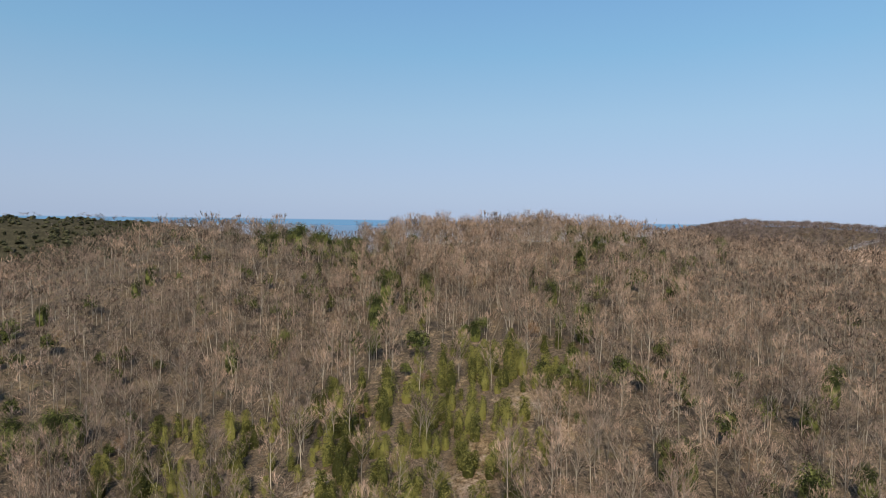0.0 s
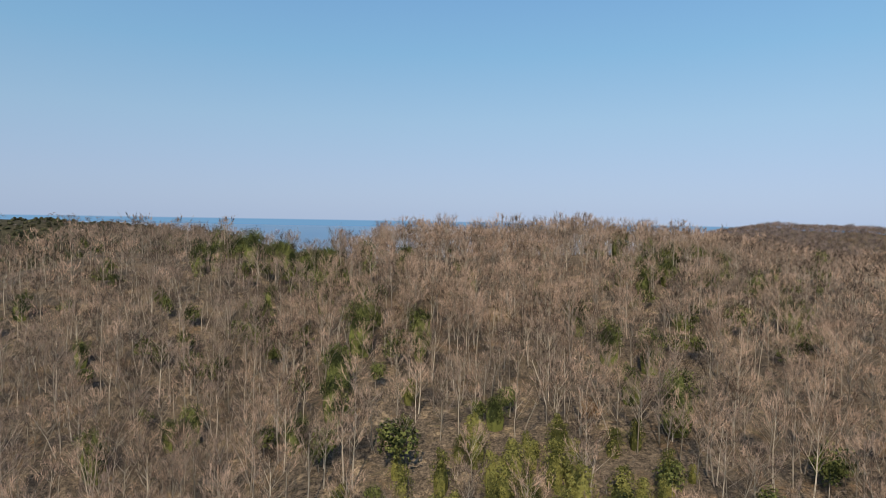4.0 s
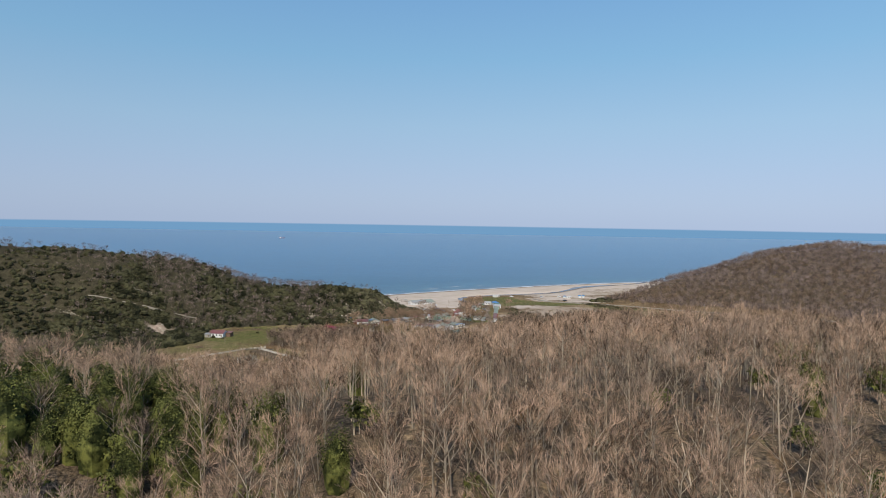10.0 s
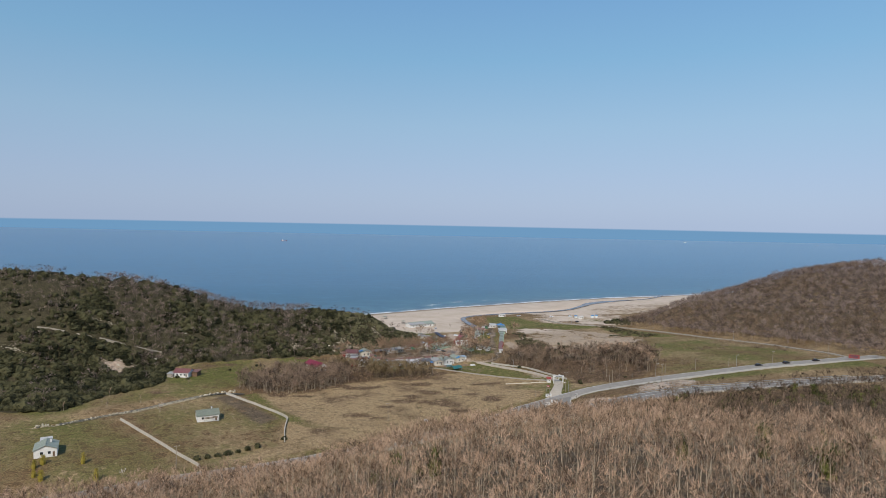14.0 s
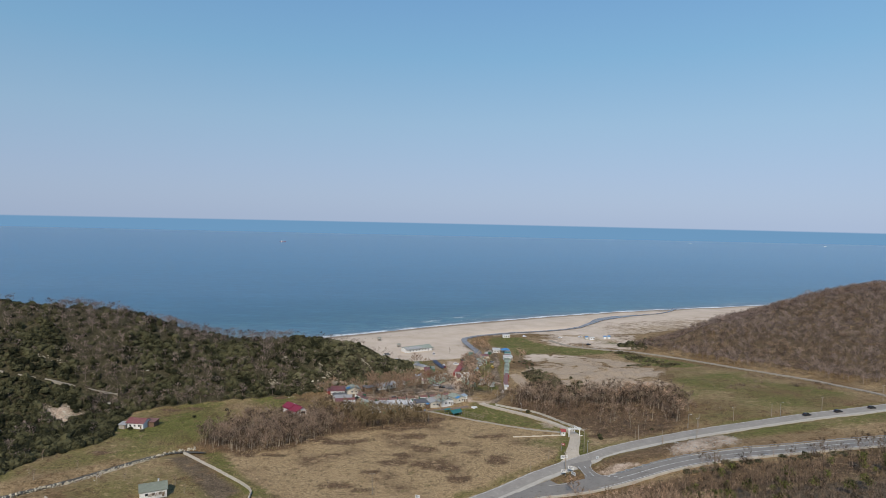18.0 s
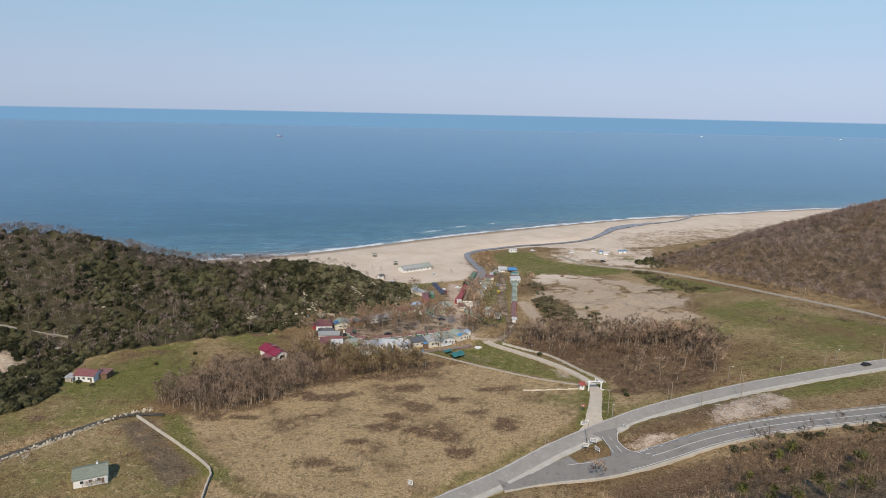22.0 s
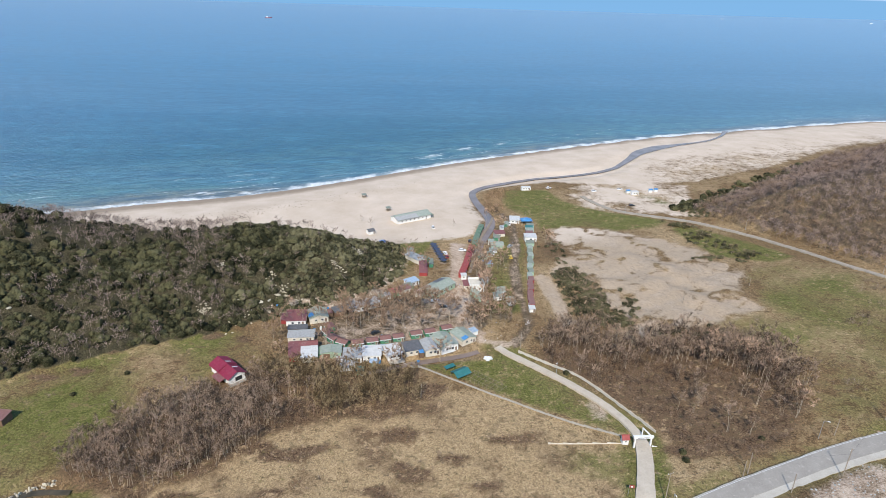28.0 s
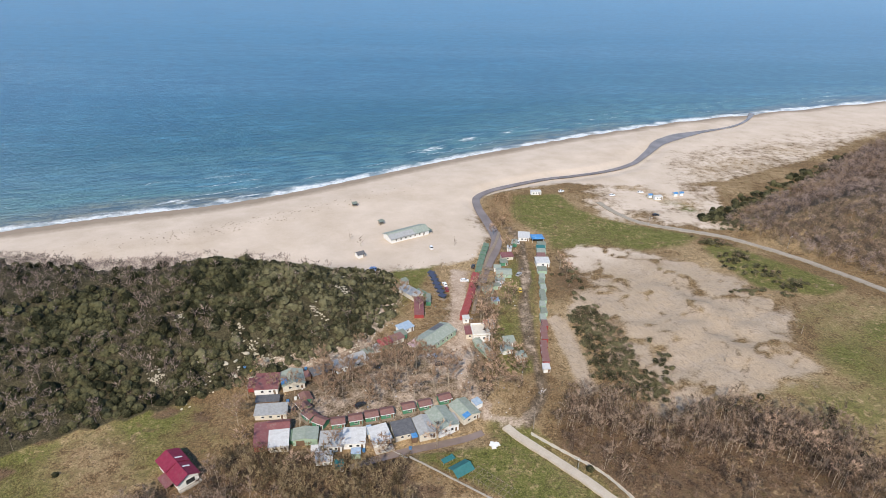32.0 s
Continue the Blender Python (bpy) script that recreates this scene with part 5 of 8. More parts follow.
x, y = scatter(rng, 8, 46, 800, 875, 1.0, lambda x, y: 0.85 * within(x, y, [(17, 826), (27, 806), (36, 814), (34, 836), (40, 862), (32, 864), (22, 850)], 2) * (polydist(x, y, STREAM) > 4.5))
m = surface("reed_stems", (0.20, 0.12, 0.065), (0.42, 0.28, 0.17), 0.3, 0.95, 0.1, bump_d=0, per="tree")
wood_of("reeds", TUFT, x, y, rng.uniform(1.4, 2.4, len(x)), rng, [m, m], "russet dry reeds inside the stream's bend", "reeds", 0.05)
cx = np.array([176, 186, 196, 203, 212, 220, 226, 233, 240, 214, 150, 138])
cy = np.array([650, 656, 654, 668, 690, 655, 684, 645, 662, 700, 600, 610])
x, y = (np.repeat(c, 16) + rng.normal(0, s, 16 * len(c)) for c, s in ((cx, 3.6), (cy, 2.2)))
wood_of("scrub", THORN, x, y, rng.uniform(0.6, 1.3, len(x)), rng, [M_BARK, M_TWIG_RED], "clumps of leafless russet thorn bushes in the meadow", "scrub")
# ---- roads, lanes and water courses ----
def smooth_line(pts, step=3.0):
    """Even points along a rounded polyline."""
    p = np.array(pts, float)
    for _ in range(3):
        q = np.empty((2 * len(p) - 2, 2))
        q[0::2], q[1::2] = p[:-1] * 0.75 + p[1:] * 0.25, p[:-1] * 0.25 + p[1:] * 0.75
        p = np.concatenate([p[:1], q, p[-1:]])
    d = np.r_[0, np.cumsum(np.hypot(*np.diff(p, axis=0).T))]
    at = np.linspace(0, d[-1], max(int(d[-1] / step), 2))
    return np.stack([np.interp(at, d, p[:, 0]), np.interp(at, d, p[:, 1])], 1)


def level(p, smooth=5):
    z = ground_z(p[:, 0], p[:, 1])
    pad = np.pad(z, smooth, mode="edge")
    return np.convolve(pad, np.ones(2 * smooth + 1) / (2 * smooth + 1), "valid")


def ribbon(name, p, z, left, right, mat, skirt=1.2, wobble=0.0, seed=0, crown=0.04):
    """A strip with thickness along a line, from left to right of it (metres)."""
    rng = np.random.default_rng(seed)
    d = np.gradient(p, axis=0)
    n = np.stack([d[:, 1], -d[:, 0]], 1) / (np.hypot(*d.T)[:, None] + 1e-9)
    wl_, wr_ = rng.normal(0, wobble, (2, len(p)))
    a, c = p + n * (np.zeros(len(p)) + left + wl_)[:, None], p + n * (np.zeros(len(p)) + right + wr_)[:, None]
    m = (a + c) / 2
    co = np.concatenate([np.c_[a, z - skirt], np.c_[a, z], np.c_[m, z + crown], np.c_[c, z], np.c_[c, z - skirt]])
    k = len(p)
    i = np.arange(k - 1)
    quads = np.concatenate([np.stack([r * k + i, r * k + i + 1, (r + 1) * k + i + 1, (r + 1) * k + i], 1) for r in range(4)])
    me = fast_mesh(name, co, quads)
    me.materials.append(mat)
    return new(name, me)


M_ASPHALT = surface("asphalt", (0.225, 0.203, 0.178), (0.335, 0.305, 0.268), 0.35, 0.95, 0.05, bump_d=0.01, wear=(0.40, 0.365, 0.32))
M_TARMAC = surface("dark_asphalt", (0.175, 0.16, 0.143), (0.255, 0.236, 0.212), 0.3, 0.95, 0.05, bump_d=0.01, wear=(0.12, 0.11, 0.1))
M_SHOULDER = surface("gravel_shoulder", (0.32, 0.285, 0.24), (0.50, 0.46, 0.40), 0.6, 0.95, 0.1, bump_d=0.03)
M_CONCRETE = surface("pale_concrete", (0.37, 0.305, 0.235), (0.54, 0.465, 0.37), 0.4, 0.9, 0.2, bump_d=0.01, wear=(0.34, 0.30, 0.25))
M_LANE = surface("worn_lane", (0.24, 0.205, 0.16), (0.38, 0.335, 0.275), 0.3, 0.95, 0.1, bump_d=0.02, wear=(0.2, 0.165, 0.11))
M_PAINT = surface("road_paint", (0.50, 0.50, 0.49), (0.75, 0.75, 0.73), 0.8, 0.8, 0.2, bump_d=0, wear=(0.3, 0.3, 0.3))

p = smooth_line(MAIN)
z = level(p) + SUNK + 0.3
main_z = z
ob = ribbon("road_shoulder", p, z - 0.06, -3.6, 5.6, M_SHOULDER, wobble=0.1, seed=1)
tagged(ob, "pale gravel shoulders of the main road", "road shoulder", kind="structure")
ob = ribbon("road", p, z, -3.3, 3.3, M_ASPHALT, 0.25)
tagged(ob, "weathered grey asphalt main road round the foot of the hill", "road", kind="structure")
edge_line = ribbon("road_line", p, z + 0.012, -3.05, -2.93, M_PAINT, 0.005, crown=0.0)
tagged(edge_line, "faded white edge line of the main road", "road marking", kind="structure")

p2 = smooth_line(SLIP)
z2 = level(p2) + SUNK + 0.3
near_main = np.array([main_z[np.argmin(np.hypot(*(p - q).T))] for q in p2])
blend_w = sstep(16, 4, polydist(p2[:, 0], p2[:, 1], [tuple(q) for q in p]))
z2 = z2 * (1 - blend_w) + (near_main - 0.02) * blend_w
tagged(ribbon("road_shoulder", p2, z2 - 0.07, -4.9, 4.9, M_SHOULDER, wobble=0.08, seed=2), "narrow gravel shoulders of the side road", "road shoulder", kind="structure")
tagged(ribbon("road", p2, z2, -4.3, 4.3, M_TARMAC, 0.25), "dark asphalt side road with white lines", "road", kind="structure")
for off in (-3.9, 3.78, -0.06):
    tagged(ribbon("road_line", p2[: int(len(p2) * 0.9)], z2[: int(len(p2) * 0.9)] + (0.03 if abs(off) > 1 else 0.06), off, off + 0.16, M_PAINT, 0.02, crown=0.0), "white painted line on the side road", "road marking", kind="structure")


def paved(name, pts, mat, label, lift=0.0):
    """A flat paved patch from its outline, at the height of the roads beside it."""
    q = np.array(pts, float)
    zz = []
    for v in q:
        d1, d2 = np.hypot(*(p - v).T), np.hypot(*(p2 - v).T)
        w1, w2 = 1 / (d1.min() + 0.5) ** 2, 1 / (d2.min() + 0.5) ** 2
        zz.append((main_z[d1.argmin()] * w1 + z2[d2.argmin()] * w2) / (w1 + w2) + lift)
    bm = bmesh.new()
    top = [bm.verts.new((v[0], v[1], w)) for v, w in zip(q, zz)]
    low = [bm.verts.new((v[0], v[1], w - 0.8)) for v, w in zip(q, zz)]
    f = bm.faces.new(top)
    for k in range(len(q)):
        bm.faces.new((top[k], low[k], low[(k + 1) % len(q)], top[(k + 1) % len(q)]))
    f.normal_update()
    if f.normal.z < 0:
        bmesh.ops.reverse_faces(bm, faces=bm.faces[:])
    bmesh.ops.triangulate(bm, faces=[f])
    me = bpy.data.meshes.new(name)
    bm.to_mesh(me)
    bm.free()
    me.materials.append(mat)
    return tagged(new(name, me), label, "road", kind="structure")


paved("road_apron", [(57.5, 530.5), (67.0, 533.6), (66.7, 530.3), (65.6, 526.5), (65.7, 522.8), (67.5, 518.9), (70.0, 516.8), (74.5, 515.6), (75, 511), (56, 504.5), (36, 502), (30, 503.5), (38, 511.5), (46.6, 517.0), (49.4, 512.3), (61.0, 515.8), (61.6, 520.5), (60.8, 525.5), (59.4, 528.2)], M_TARMAC, "dark asphalt apron where the two roads meet", 0.012)
for pts, lab in (([(60.4, 528.0), (61.7, 520), (63.4, 513.4)], "white painted line at the fork"), ([(63.0, 527.6), (64.0, 522), (65.4, 516.1)], "white painted lane line at the fork"),
                 ([(66.5, 530.4), (65.4, 526.5), (65.5, 522.8), (67.2, 518.7), (69.8, 516.4), (74, 515.2)], "white painted edge line at the fork")):
    pl = smooth_line(pts, 0.8)
    zl = []
    for v in pl:
        d1, d2 = np.hypot(*(p - v).T), np.hypot(*(p2 - v).T)
        w1, w2 = 1 / (d1.min() + 0.5) ** 2, 1 / (d2.min() + 0.5) ** 2
        zl.append((main_z[d1.argmin()] * w1 + z2[d2.argmin()] * w2) / (w1 + w2) + 0.1)
    tagged(ribbon("road_line", pl, np.array(zl), -0.09, 0.09, M_PAINT, 0.02, crown=0.0), lab, "road marking", kind="structure")

p4 = smooth_line(DRIVE, 2.0)
drive_half = 1.6 + 0.9 * sstep(578, 568, p4[:, 1]) + 4.0 * np.exp(-np.arange(len(p4)) / 3.0)
z4 = level(p4, 3) + SUNK + 0.15
tagged(ribbon("driveway", p4, z4, -drive_half, drive_half, M_CONCRETE, wobble=0.06, seed=3), "pale concrete driveway through the white gate", "driveway", kind="structure")
p5 = smooth_line(OLDROAD)
tagged(ribbon("lane", p5, level(p5, 3) + SUNK + 0.1, -1.7, 1.7, M_LANE, wobble=0.25, seed=4), "worn pale lane along the foot of the wooded hill", "lane", kind="structure")

p6 = smooth_line(GOATPATH, 2.0)
z6 = level(p6, 1) + 0.3
for a, b_, w in ((0, 8, 1.0), (10, 15, 0.7), (16, 24, 1.1), (26, len(p6), 0.8)):
    half = w * (0.75 + 0.35 * np.sin(np.arange(b_ - a) * 1.9 + a))
    tagged(ribbon("path", p6[a:b_], z6[a:b_], -half, half, M_LANE, wobble=0.4, seed=6 + a), "pale stony path cut across the headland's scrub", "path", kind="structure")

M_STREAM, nt, b = material("stream_water", 0.24, 0.3)
nt.links.new(ramp(nt, tex_noise(nt, 0.1, 4), ((0.3, (0.15, 0.112, 0.092)), (0.7, (0.25, 0.19, 0.16)))), b.inputs["Base Color"])
relief(nt, b, tex_noise(nt, 1.2, 4), 0.25, 0.08)


M_BROOK, nt, b = material("muddy_water", 0.3, 0.25)
nt.links.new(ramp(nt, tex_noise(nt, 0.4, 4), ((0.3, (0.04, 0.034, 0.022)), (0.7, (0.1, 0.08, 0.05)))), b.inputs["Base Color"])
relief(nt, b, tex_noise(nt, 1.5, 4), 0.25, 0.08)


def water_course(name, line, widths, lift, label, water):
    p = smooth_line(line, 2.0)
    w = np.interp(np.linspace(0, 1, len(p)), np.linspace(0, 1, len(widths)), widths)
    z = np.maximum(level(p, 4) + lift, 0.06)
    d = np.gradient(p, axis=0)
    n = np.stack([d[:, 1], -d[:, 0]], 1) / np.hypot(*d.T)[:, None]
    co = np.concatenate([np.c_[p - n * w[:, None], z], np.c_[p, z], np.c_[p + n * w[:, None], z]])
    k, i = len(p), np.arange(len(p) - 1)
    quads = np.concatenate([np.stack([r * k + i, r * k + i + 1, (r + 1) * k + i + 1, (r + 1) * k + i], 1) for r in range(2)])
    me = fast_mesh(name, co, quads)
    me.materials.append(water)
    return tagged(new(name, me), label, "stream", kind="structure")


water_course("stream", STREAM, (3.3, 3.3, 3.2, 2.9, 2.6, 2.6, 2.2, 1.9, 1.9, 2.2, 2.6, 3.6, 6.0, 6.5, 3.0, 1.6, 1.4, 1.6, 3.0), 0.75, "shallow dark stream winding over the sand to the sea", M_STREAM)
water_course("creek", CREEK, (1.2, 1.5, 1.6, 1.6, 1.4), 0.55, "narrow greenish creek along the holiday camp", M_STREAM)
water_course("brook", BROOK, (1.5, 1.5, 1.4, 1.1), 0.5, "muddy brook beside a dry-stone wall", M_BROOK)

# ---- building helpers ----
def boxed(sx, sy, sz, at=(0, 0, 0), turn=0.0):
    """A block that stands on at: places and quads."""
    c = np.array([(i, j, k) for k in (0, 1) for j in (-0.5, 0.5) for i in (-0.5, 0.5)]) * (sx, sy, sz)
    a = radians(turn)
    c = np.stack([c[:, 0] * math.cos(a) - c[:, 1] * math.sin(a), c[:, 0] * math.sin(a) + c[:, 1] * math.cos(a), c[:, 2]], 1) + at
    return c, np.array([(0, 2, 3, 1), (4, 5, 7, 6), (0, 1, 5, 4), (1, 3, 7, 5), (3, 2, 6, 7), (2, 0, 4, 6)])


def slab(corners, thick):
    """A plate: four corners of its top, and its thickness downwards."""
    top = np.array(corners, float)
    return np.concatenate([top - (0, 0, thick), top]), np.array([(3, 2, 1, 0), (4, 5, 6, 7), (0, 1, 5, 4), (1, 2, 6, 5), (2, 3, 7, 6), (3, 0, 4, 7)])


def joined(blocks):
    co, fa, n = [], [], 0
    for c, f in blocks:
        co.append(c), fa.append(np.asarray(f) + n)
        n += len(c)
    return np.concatenate(co), np.concatenate(fa)


def part(name, blocks, mat, parent, label=""):
    """One mesh under a thing or a part, from blocks in the parent's own axes."""
    me = fast_mesh(name, *joined(blocks))
    me.materials.append(mat)
    ob = new(name, me)
    ob.parent = parent
    return tagged(ob, label) if label else ob


def thing(name, x, y, turn=0.0, label="", category="", group="", sink=0.0, z=None):
    ob = new(name)
    ob.matrix_world = pose(x, y, (float(ground_z(x, y)) if z is None else z) - sink, 0, 0, turn)
    return tagged(ob, label, category, group)


def sheet_metal(name, dark, light, wear):
    """Corrugated roofing: tone, stains along the fall, fine ribs."""
    m, nt, b = material(name, 0.55, 0.35)
    fac = math_node(nt, "ADD", math_node(nt, "MULTIPLY", tex_noise(nt, 1.1, 5, 0.65), 0.6), math_node(nt, "MULTIPLY", tex_noise(nt, 7, 3), 0.4))
    col = ramp(nt, fac, ((0.3, dark), (0.7, light)))
    col = blend(nt, math_node(nt, "MULTIPLY", ramp(nt, tex_noise(nt, 0.8, 6, 0.72), ((0.52, (0, 0, 0)), (0.66, (1, 1, 1)))), 0.6), col, wear)
    nt.links.new(col, b.inputs["Base Color"])
    c, w = nt.nodes.new("ShaderNodeTexCoord"), nt.nodes.new("ShaderNodeTexWave")
    w.inputs["Scale"].default_value = 1.6
    nt.links.new(c.outputs["Object"], w.inputs["Vector"])
    relief(nt, b, w.outputs["Fac"], 0.5, 0.05)
    return m


R_CRIMSON = sheet_metal("crimson_roofing", (0.15, 0.012, 0.032), (0.26, 0.03, 0.06), (0.19, 0.06, 0.07))
R_MAROON = sheet_metal("maroon_roofing", (0.145, 0.05, 0.05), (0.24, 0.095, 0.09), (0.24, 0.17, 0.15))
R_BROWN = sheet_metal("brown_roofing", (0.15, 0.07, 0.06), (0.25, 0.13, 0.11), (0.2, 0.16, 0.14))
R_GREEN = sheet_metal("green_roofing", (0.205, 0.235, 0.185), (0.325, 0.355, 0.295), (0.42, 0.41, 0.37))
R_DKGREEN = sheet_metal("dark_green_roofing", (0.085, 0.135, 0.085), (0.16, 0.215, 0.145), (0.22, 0.24, 0.19))
R_OLIVE = sheet_metal("olive_roofing", (0.15, 0.165, 0.125), (0.225, 0.245, 0.19), (0.27, 0.27, 0.23))
R_WHITE = sheet_metal("white_roofing", (0.42, 0.41, 0.39), (0.62, 0.61, 0.59), (0.36, 0.33, 0.3))
R_GREY = sheet_metal("grey_roofing", (0.26, 0.26, 0.25), (0.42, 0.41, 0.39), (0.22, 0.2, 0.18))
R_DARK = sheet_metal("dark_felt", (0.07, 0.07, 0.075), (0.14, 0.135, 0.135), (0.2, 0.19, 0.18))
R_TEAL = sheet_metal("teal_canvas", (0.015, 0.10, 0.10), (0.04, 0.17, 0.165), (0.06, 0.16, 0.15))
R_BLUE = sheet_metal("blue_tarpaulin", (0.03, 0.15, 0.36), (0.09, 0.26, 0.5), (0.3, 0.4, 0.5))
R_PALEBLUE = sheet_metal("faded_blue_roofing", (0.2, 0.28, 0.38), (0.38, 0.46, 0.54), (0.5, 0.5, 0.5))
R_PINK = sheet_metal("faded_pink_roofing", (0.42, 0.27, 0.27), (0.55, 0.38, 0.37), (0.45, 0.35, 0.33))
R_RED = sheet_metal("red_roofing", (0.22, 0.035, 0.032), (0.34, 0.075, 0.065), (0.27, 0.13, 0.11))
R_NAVY = sheet_metal("navy_canvas", (0.03, 0.035, 0.06), (0.06, 0.07, 0.11), (0.12, 0.11, 0.11))
W_WHITE = surface("white_render", (0.58, 0.57, 0.55), (0.78, 0.77, 0.75), 0.6, 0.85, 0.2, wear=(0.5, 0.47, 0.42))
W_CREAM = surface("cream_render", (0.48, 0.43, 0.35), (0.64, 0.59, 0.50), 0.6, 0.85, 0.2, wear=(0.4, 0.36, 0.3))
W_GREEN = surface("green_boards", (0.04, 0.15, 0.085), (0.09, 0.25, 0.15), 1.0, 0.7, 0.3)
W_PALEGREEN = surface("pale_green_boards", (0.25, 0.36, 0.26), (0.36, 0.46, 0.35), 0.8, 0.8, 0.2, wear=(0.3, 0.32, 0.26))
W_RED = surface("red_boards", (0.2, 0.03, 0.03), (0.33, 0.06, 0.055), 0.8, 0.7, 0.3)
W_BROWN = surface("brown_boards", (0.11, 0.065, 0.04), (0.2, 0.13, 0.085), 1.2, 0.85, 0.2)
W_STONE = surface("grey_stone", (0.22, 0.2, 0.175), (0.42, 0.39, 0.34), 1.2, 0.95, 0.1, bump_d=0.05)
M_GLASS = surface("dark_window_glass", (0.015, 0.018, 0.022), (0.04, 0.045, 0.05), 0.5, 0.08, 0.5, bump_d=0)
M_TRIM = surface("white_trim", (0.6, 0.6, 0.58), (0.78, 0.78, 0.76), 1.0, 0.6, 0.3, bump_d=0)
M_STEEL = surface("galvanised_steel", (0.28, 0.29, 0.3), (0.45, 0.46, 0.47), 1.5, 0.45, 0.5, 0.6)
M_WOOD = surface("weathered_wood", (0.16, 0.12, 0.085), (0.3, 0.24, 0.18), 1.5, 0.9, 0.15)
M_POLEWOOD = surface("pole_timber", (0.2, 0.16, 0.12), (0.36, 0.3, 0.24), 1.0, 0.9, 0.1)


def opening(host, px, py, pz, w, h, along, mat_frame=None, name="window", pane_name="pane"):
    """A framed window or door on a wall; along: 0 faces -y, 90 faces +x, and so on."""
    a = radians(along)

    def turned(block):
        c, f = block
        return np.stack([c[:, 0] * math.cos(a) - c[:, 1] * math.sin(a) + px, c[:, 0] * math.sin(a) + c[:, 1] * math.cos(a) + py, c[:, 2] + pz], 1), f

    f = 0.09
    frame_blocks = [turned(boxed(f, 0.14, h, (s * (w / 2 - f / 2), 0, 0))) for s in (-1, 1)] + [turned(boxed(w, 0.14, f, (0, 0, zz))) for zz in (0, h - f)]
    ob = part(name, frame_blocks, mat_frame or M_TRIM, host)
    part(pane_name, [turned(boxed(w - 2 * f, 0.08, h - 2 * f, (0, 0, f)))], M_GLASS if name == "window" else W_BROWN, ob)
    return ob


def house(x, y, turn, length, width, h, roof, wall_mat, roof_mat, name, label, category="house", rise=1.3, over=0.35, windows=((0, 2),), door=True, chimney=False, sink=0.4, group="", z=None):
    """A small building: walls, roof (gable along x, gable_y along y, shed falling to the front, flat), openings."""
    t = thing(name, x, y, turn, label, category, group, z=z)
    L, W = length, width
    th = 0.22
    walls = [shell(L, W, h, sink, th)]
    o, k = over, 0.12
    if roof == "gable":
        fill = [tri_prism(L, W, h, rise, False)]
        slabs = [slab([(-L / 2 - o, -W / 2 - o, h - rise * o / (W / 2)), (L / 2 + o, -W / 2 - o, h - rise * o / (W / 2)), (L / 2 + o, 0.02, h + rise + k), (-L / 2 - o, 0.02, h + rise + k)], k),
                 slab([(-L / 2 - o, -0.02, h + rise + k), (L / 2 + o, -0.02, h + rise + k), (L / 2 + o, W / 2 + o, h - rise * o / (W / 2)), (-L / 2 - o, W / 2 + o, h - rise * o / (W / 2))], k)]
        slabs += [boxed(L + 2 * o, 0.3, 0.1, (0, 0, h + rise + k - 0.03))]
    elif roof == "gable_y":
        fill = [tri_prism(L, W, h, rise, True)]
        slabs = [slab([(-L / 2 - o, -W / 2 - o, h - rise * o / (L / 2)), (0.02, -W / 2 - o, h + rise + k), (0.02, W / 2 + o, h + rise + k), (-L / 2 - o, W / 2 + o, h - rise * o / (L / 2))], k),
                 slab([(-0.02, -W / 2 - o, h + rise + k), (L / 2 + o, -W / 2 - o, h - rise * o / (L / 2)), (L / 2 + o, W / 2 + o, h - rise * o / (L / 2)), (-0.02, W / 2 + o, h + rise + k)], k)]
        slabs += [boxed(0.3, W + 2 * o, 0.1, (0, 0, h + rise + k - 0.03))]
    else:
        r = rise if roof == "shed" else 0.1
        fill = [slab([(-L / 2, -W / 2, h), (L / 2, -W / 2, h), (L / 2, W / 2, h + r), (-L / 2, W / 2, h + r)], 0.1)]
        slabs = [slab([(-L / 2 - o, -W / 2 - o, h + 0.02), (L / 2 + o, -W / 2 - o, h + 0.02), (L / 2 + o, W / 2 + o, h + r + k), (-L / 2 - o, W / 2 + o, h + r + k)], k)]
        if roof == "shed":
            fill += [boxed(L, 0.2, r, (0, W / 2 - 0.1, h - 0.1))]
    part("wall", walls, wall_mat, t)
    part("attic", fill[:1], wall_mat, t)
    for extra in fill[1:]:
        part("back_wall", [extra], wall_mat, t)
    part("roof", slabs, roof_mat, t)
    for side, n in windows:
        span = L if side in (0, 180) else W
        for q in range(n):
            u = (q + 1) / (n + 1) * span - span / 2
            px, py = {0: (u, -W / 2), 180: (-u, W / 2), 90: (L / 2, u), 270: (-L / 2, -u)}[side]
            opening(t, px, py, h * 0.36, min(1.15, span / (n + 1) * 0.6), h * 0.38, side)
    if door:
        opening(t, L * 0.36, -W / 2, 0.02, 0.95, min(2.05, h - 0.2), 0, name="door", pane_name="door_leaf")
    if chimney:
        ch = part("chimney", [boxed(0.55, 0.55, 1.5, (L * 0.2, W * 0.12, h + rise * 0.5))], wall_mat, t)
        part("chimney_cap", [boxed(0.7, 0.7, 0.12, (L * 0.2, W * 0.12, h + rise * 0.5 + 1.5))], M_STEEL, ch)
    return t


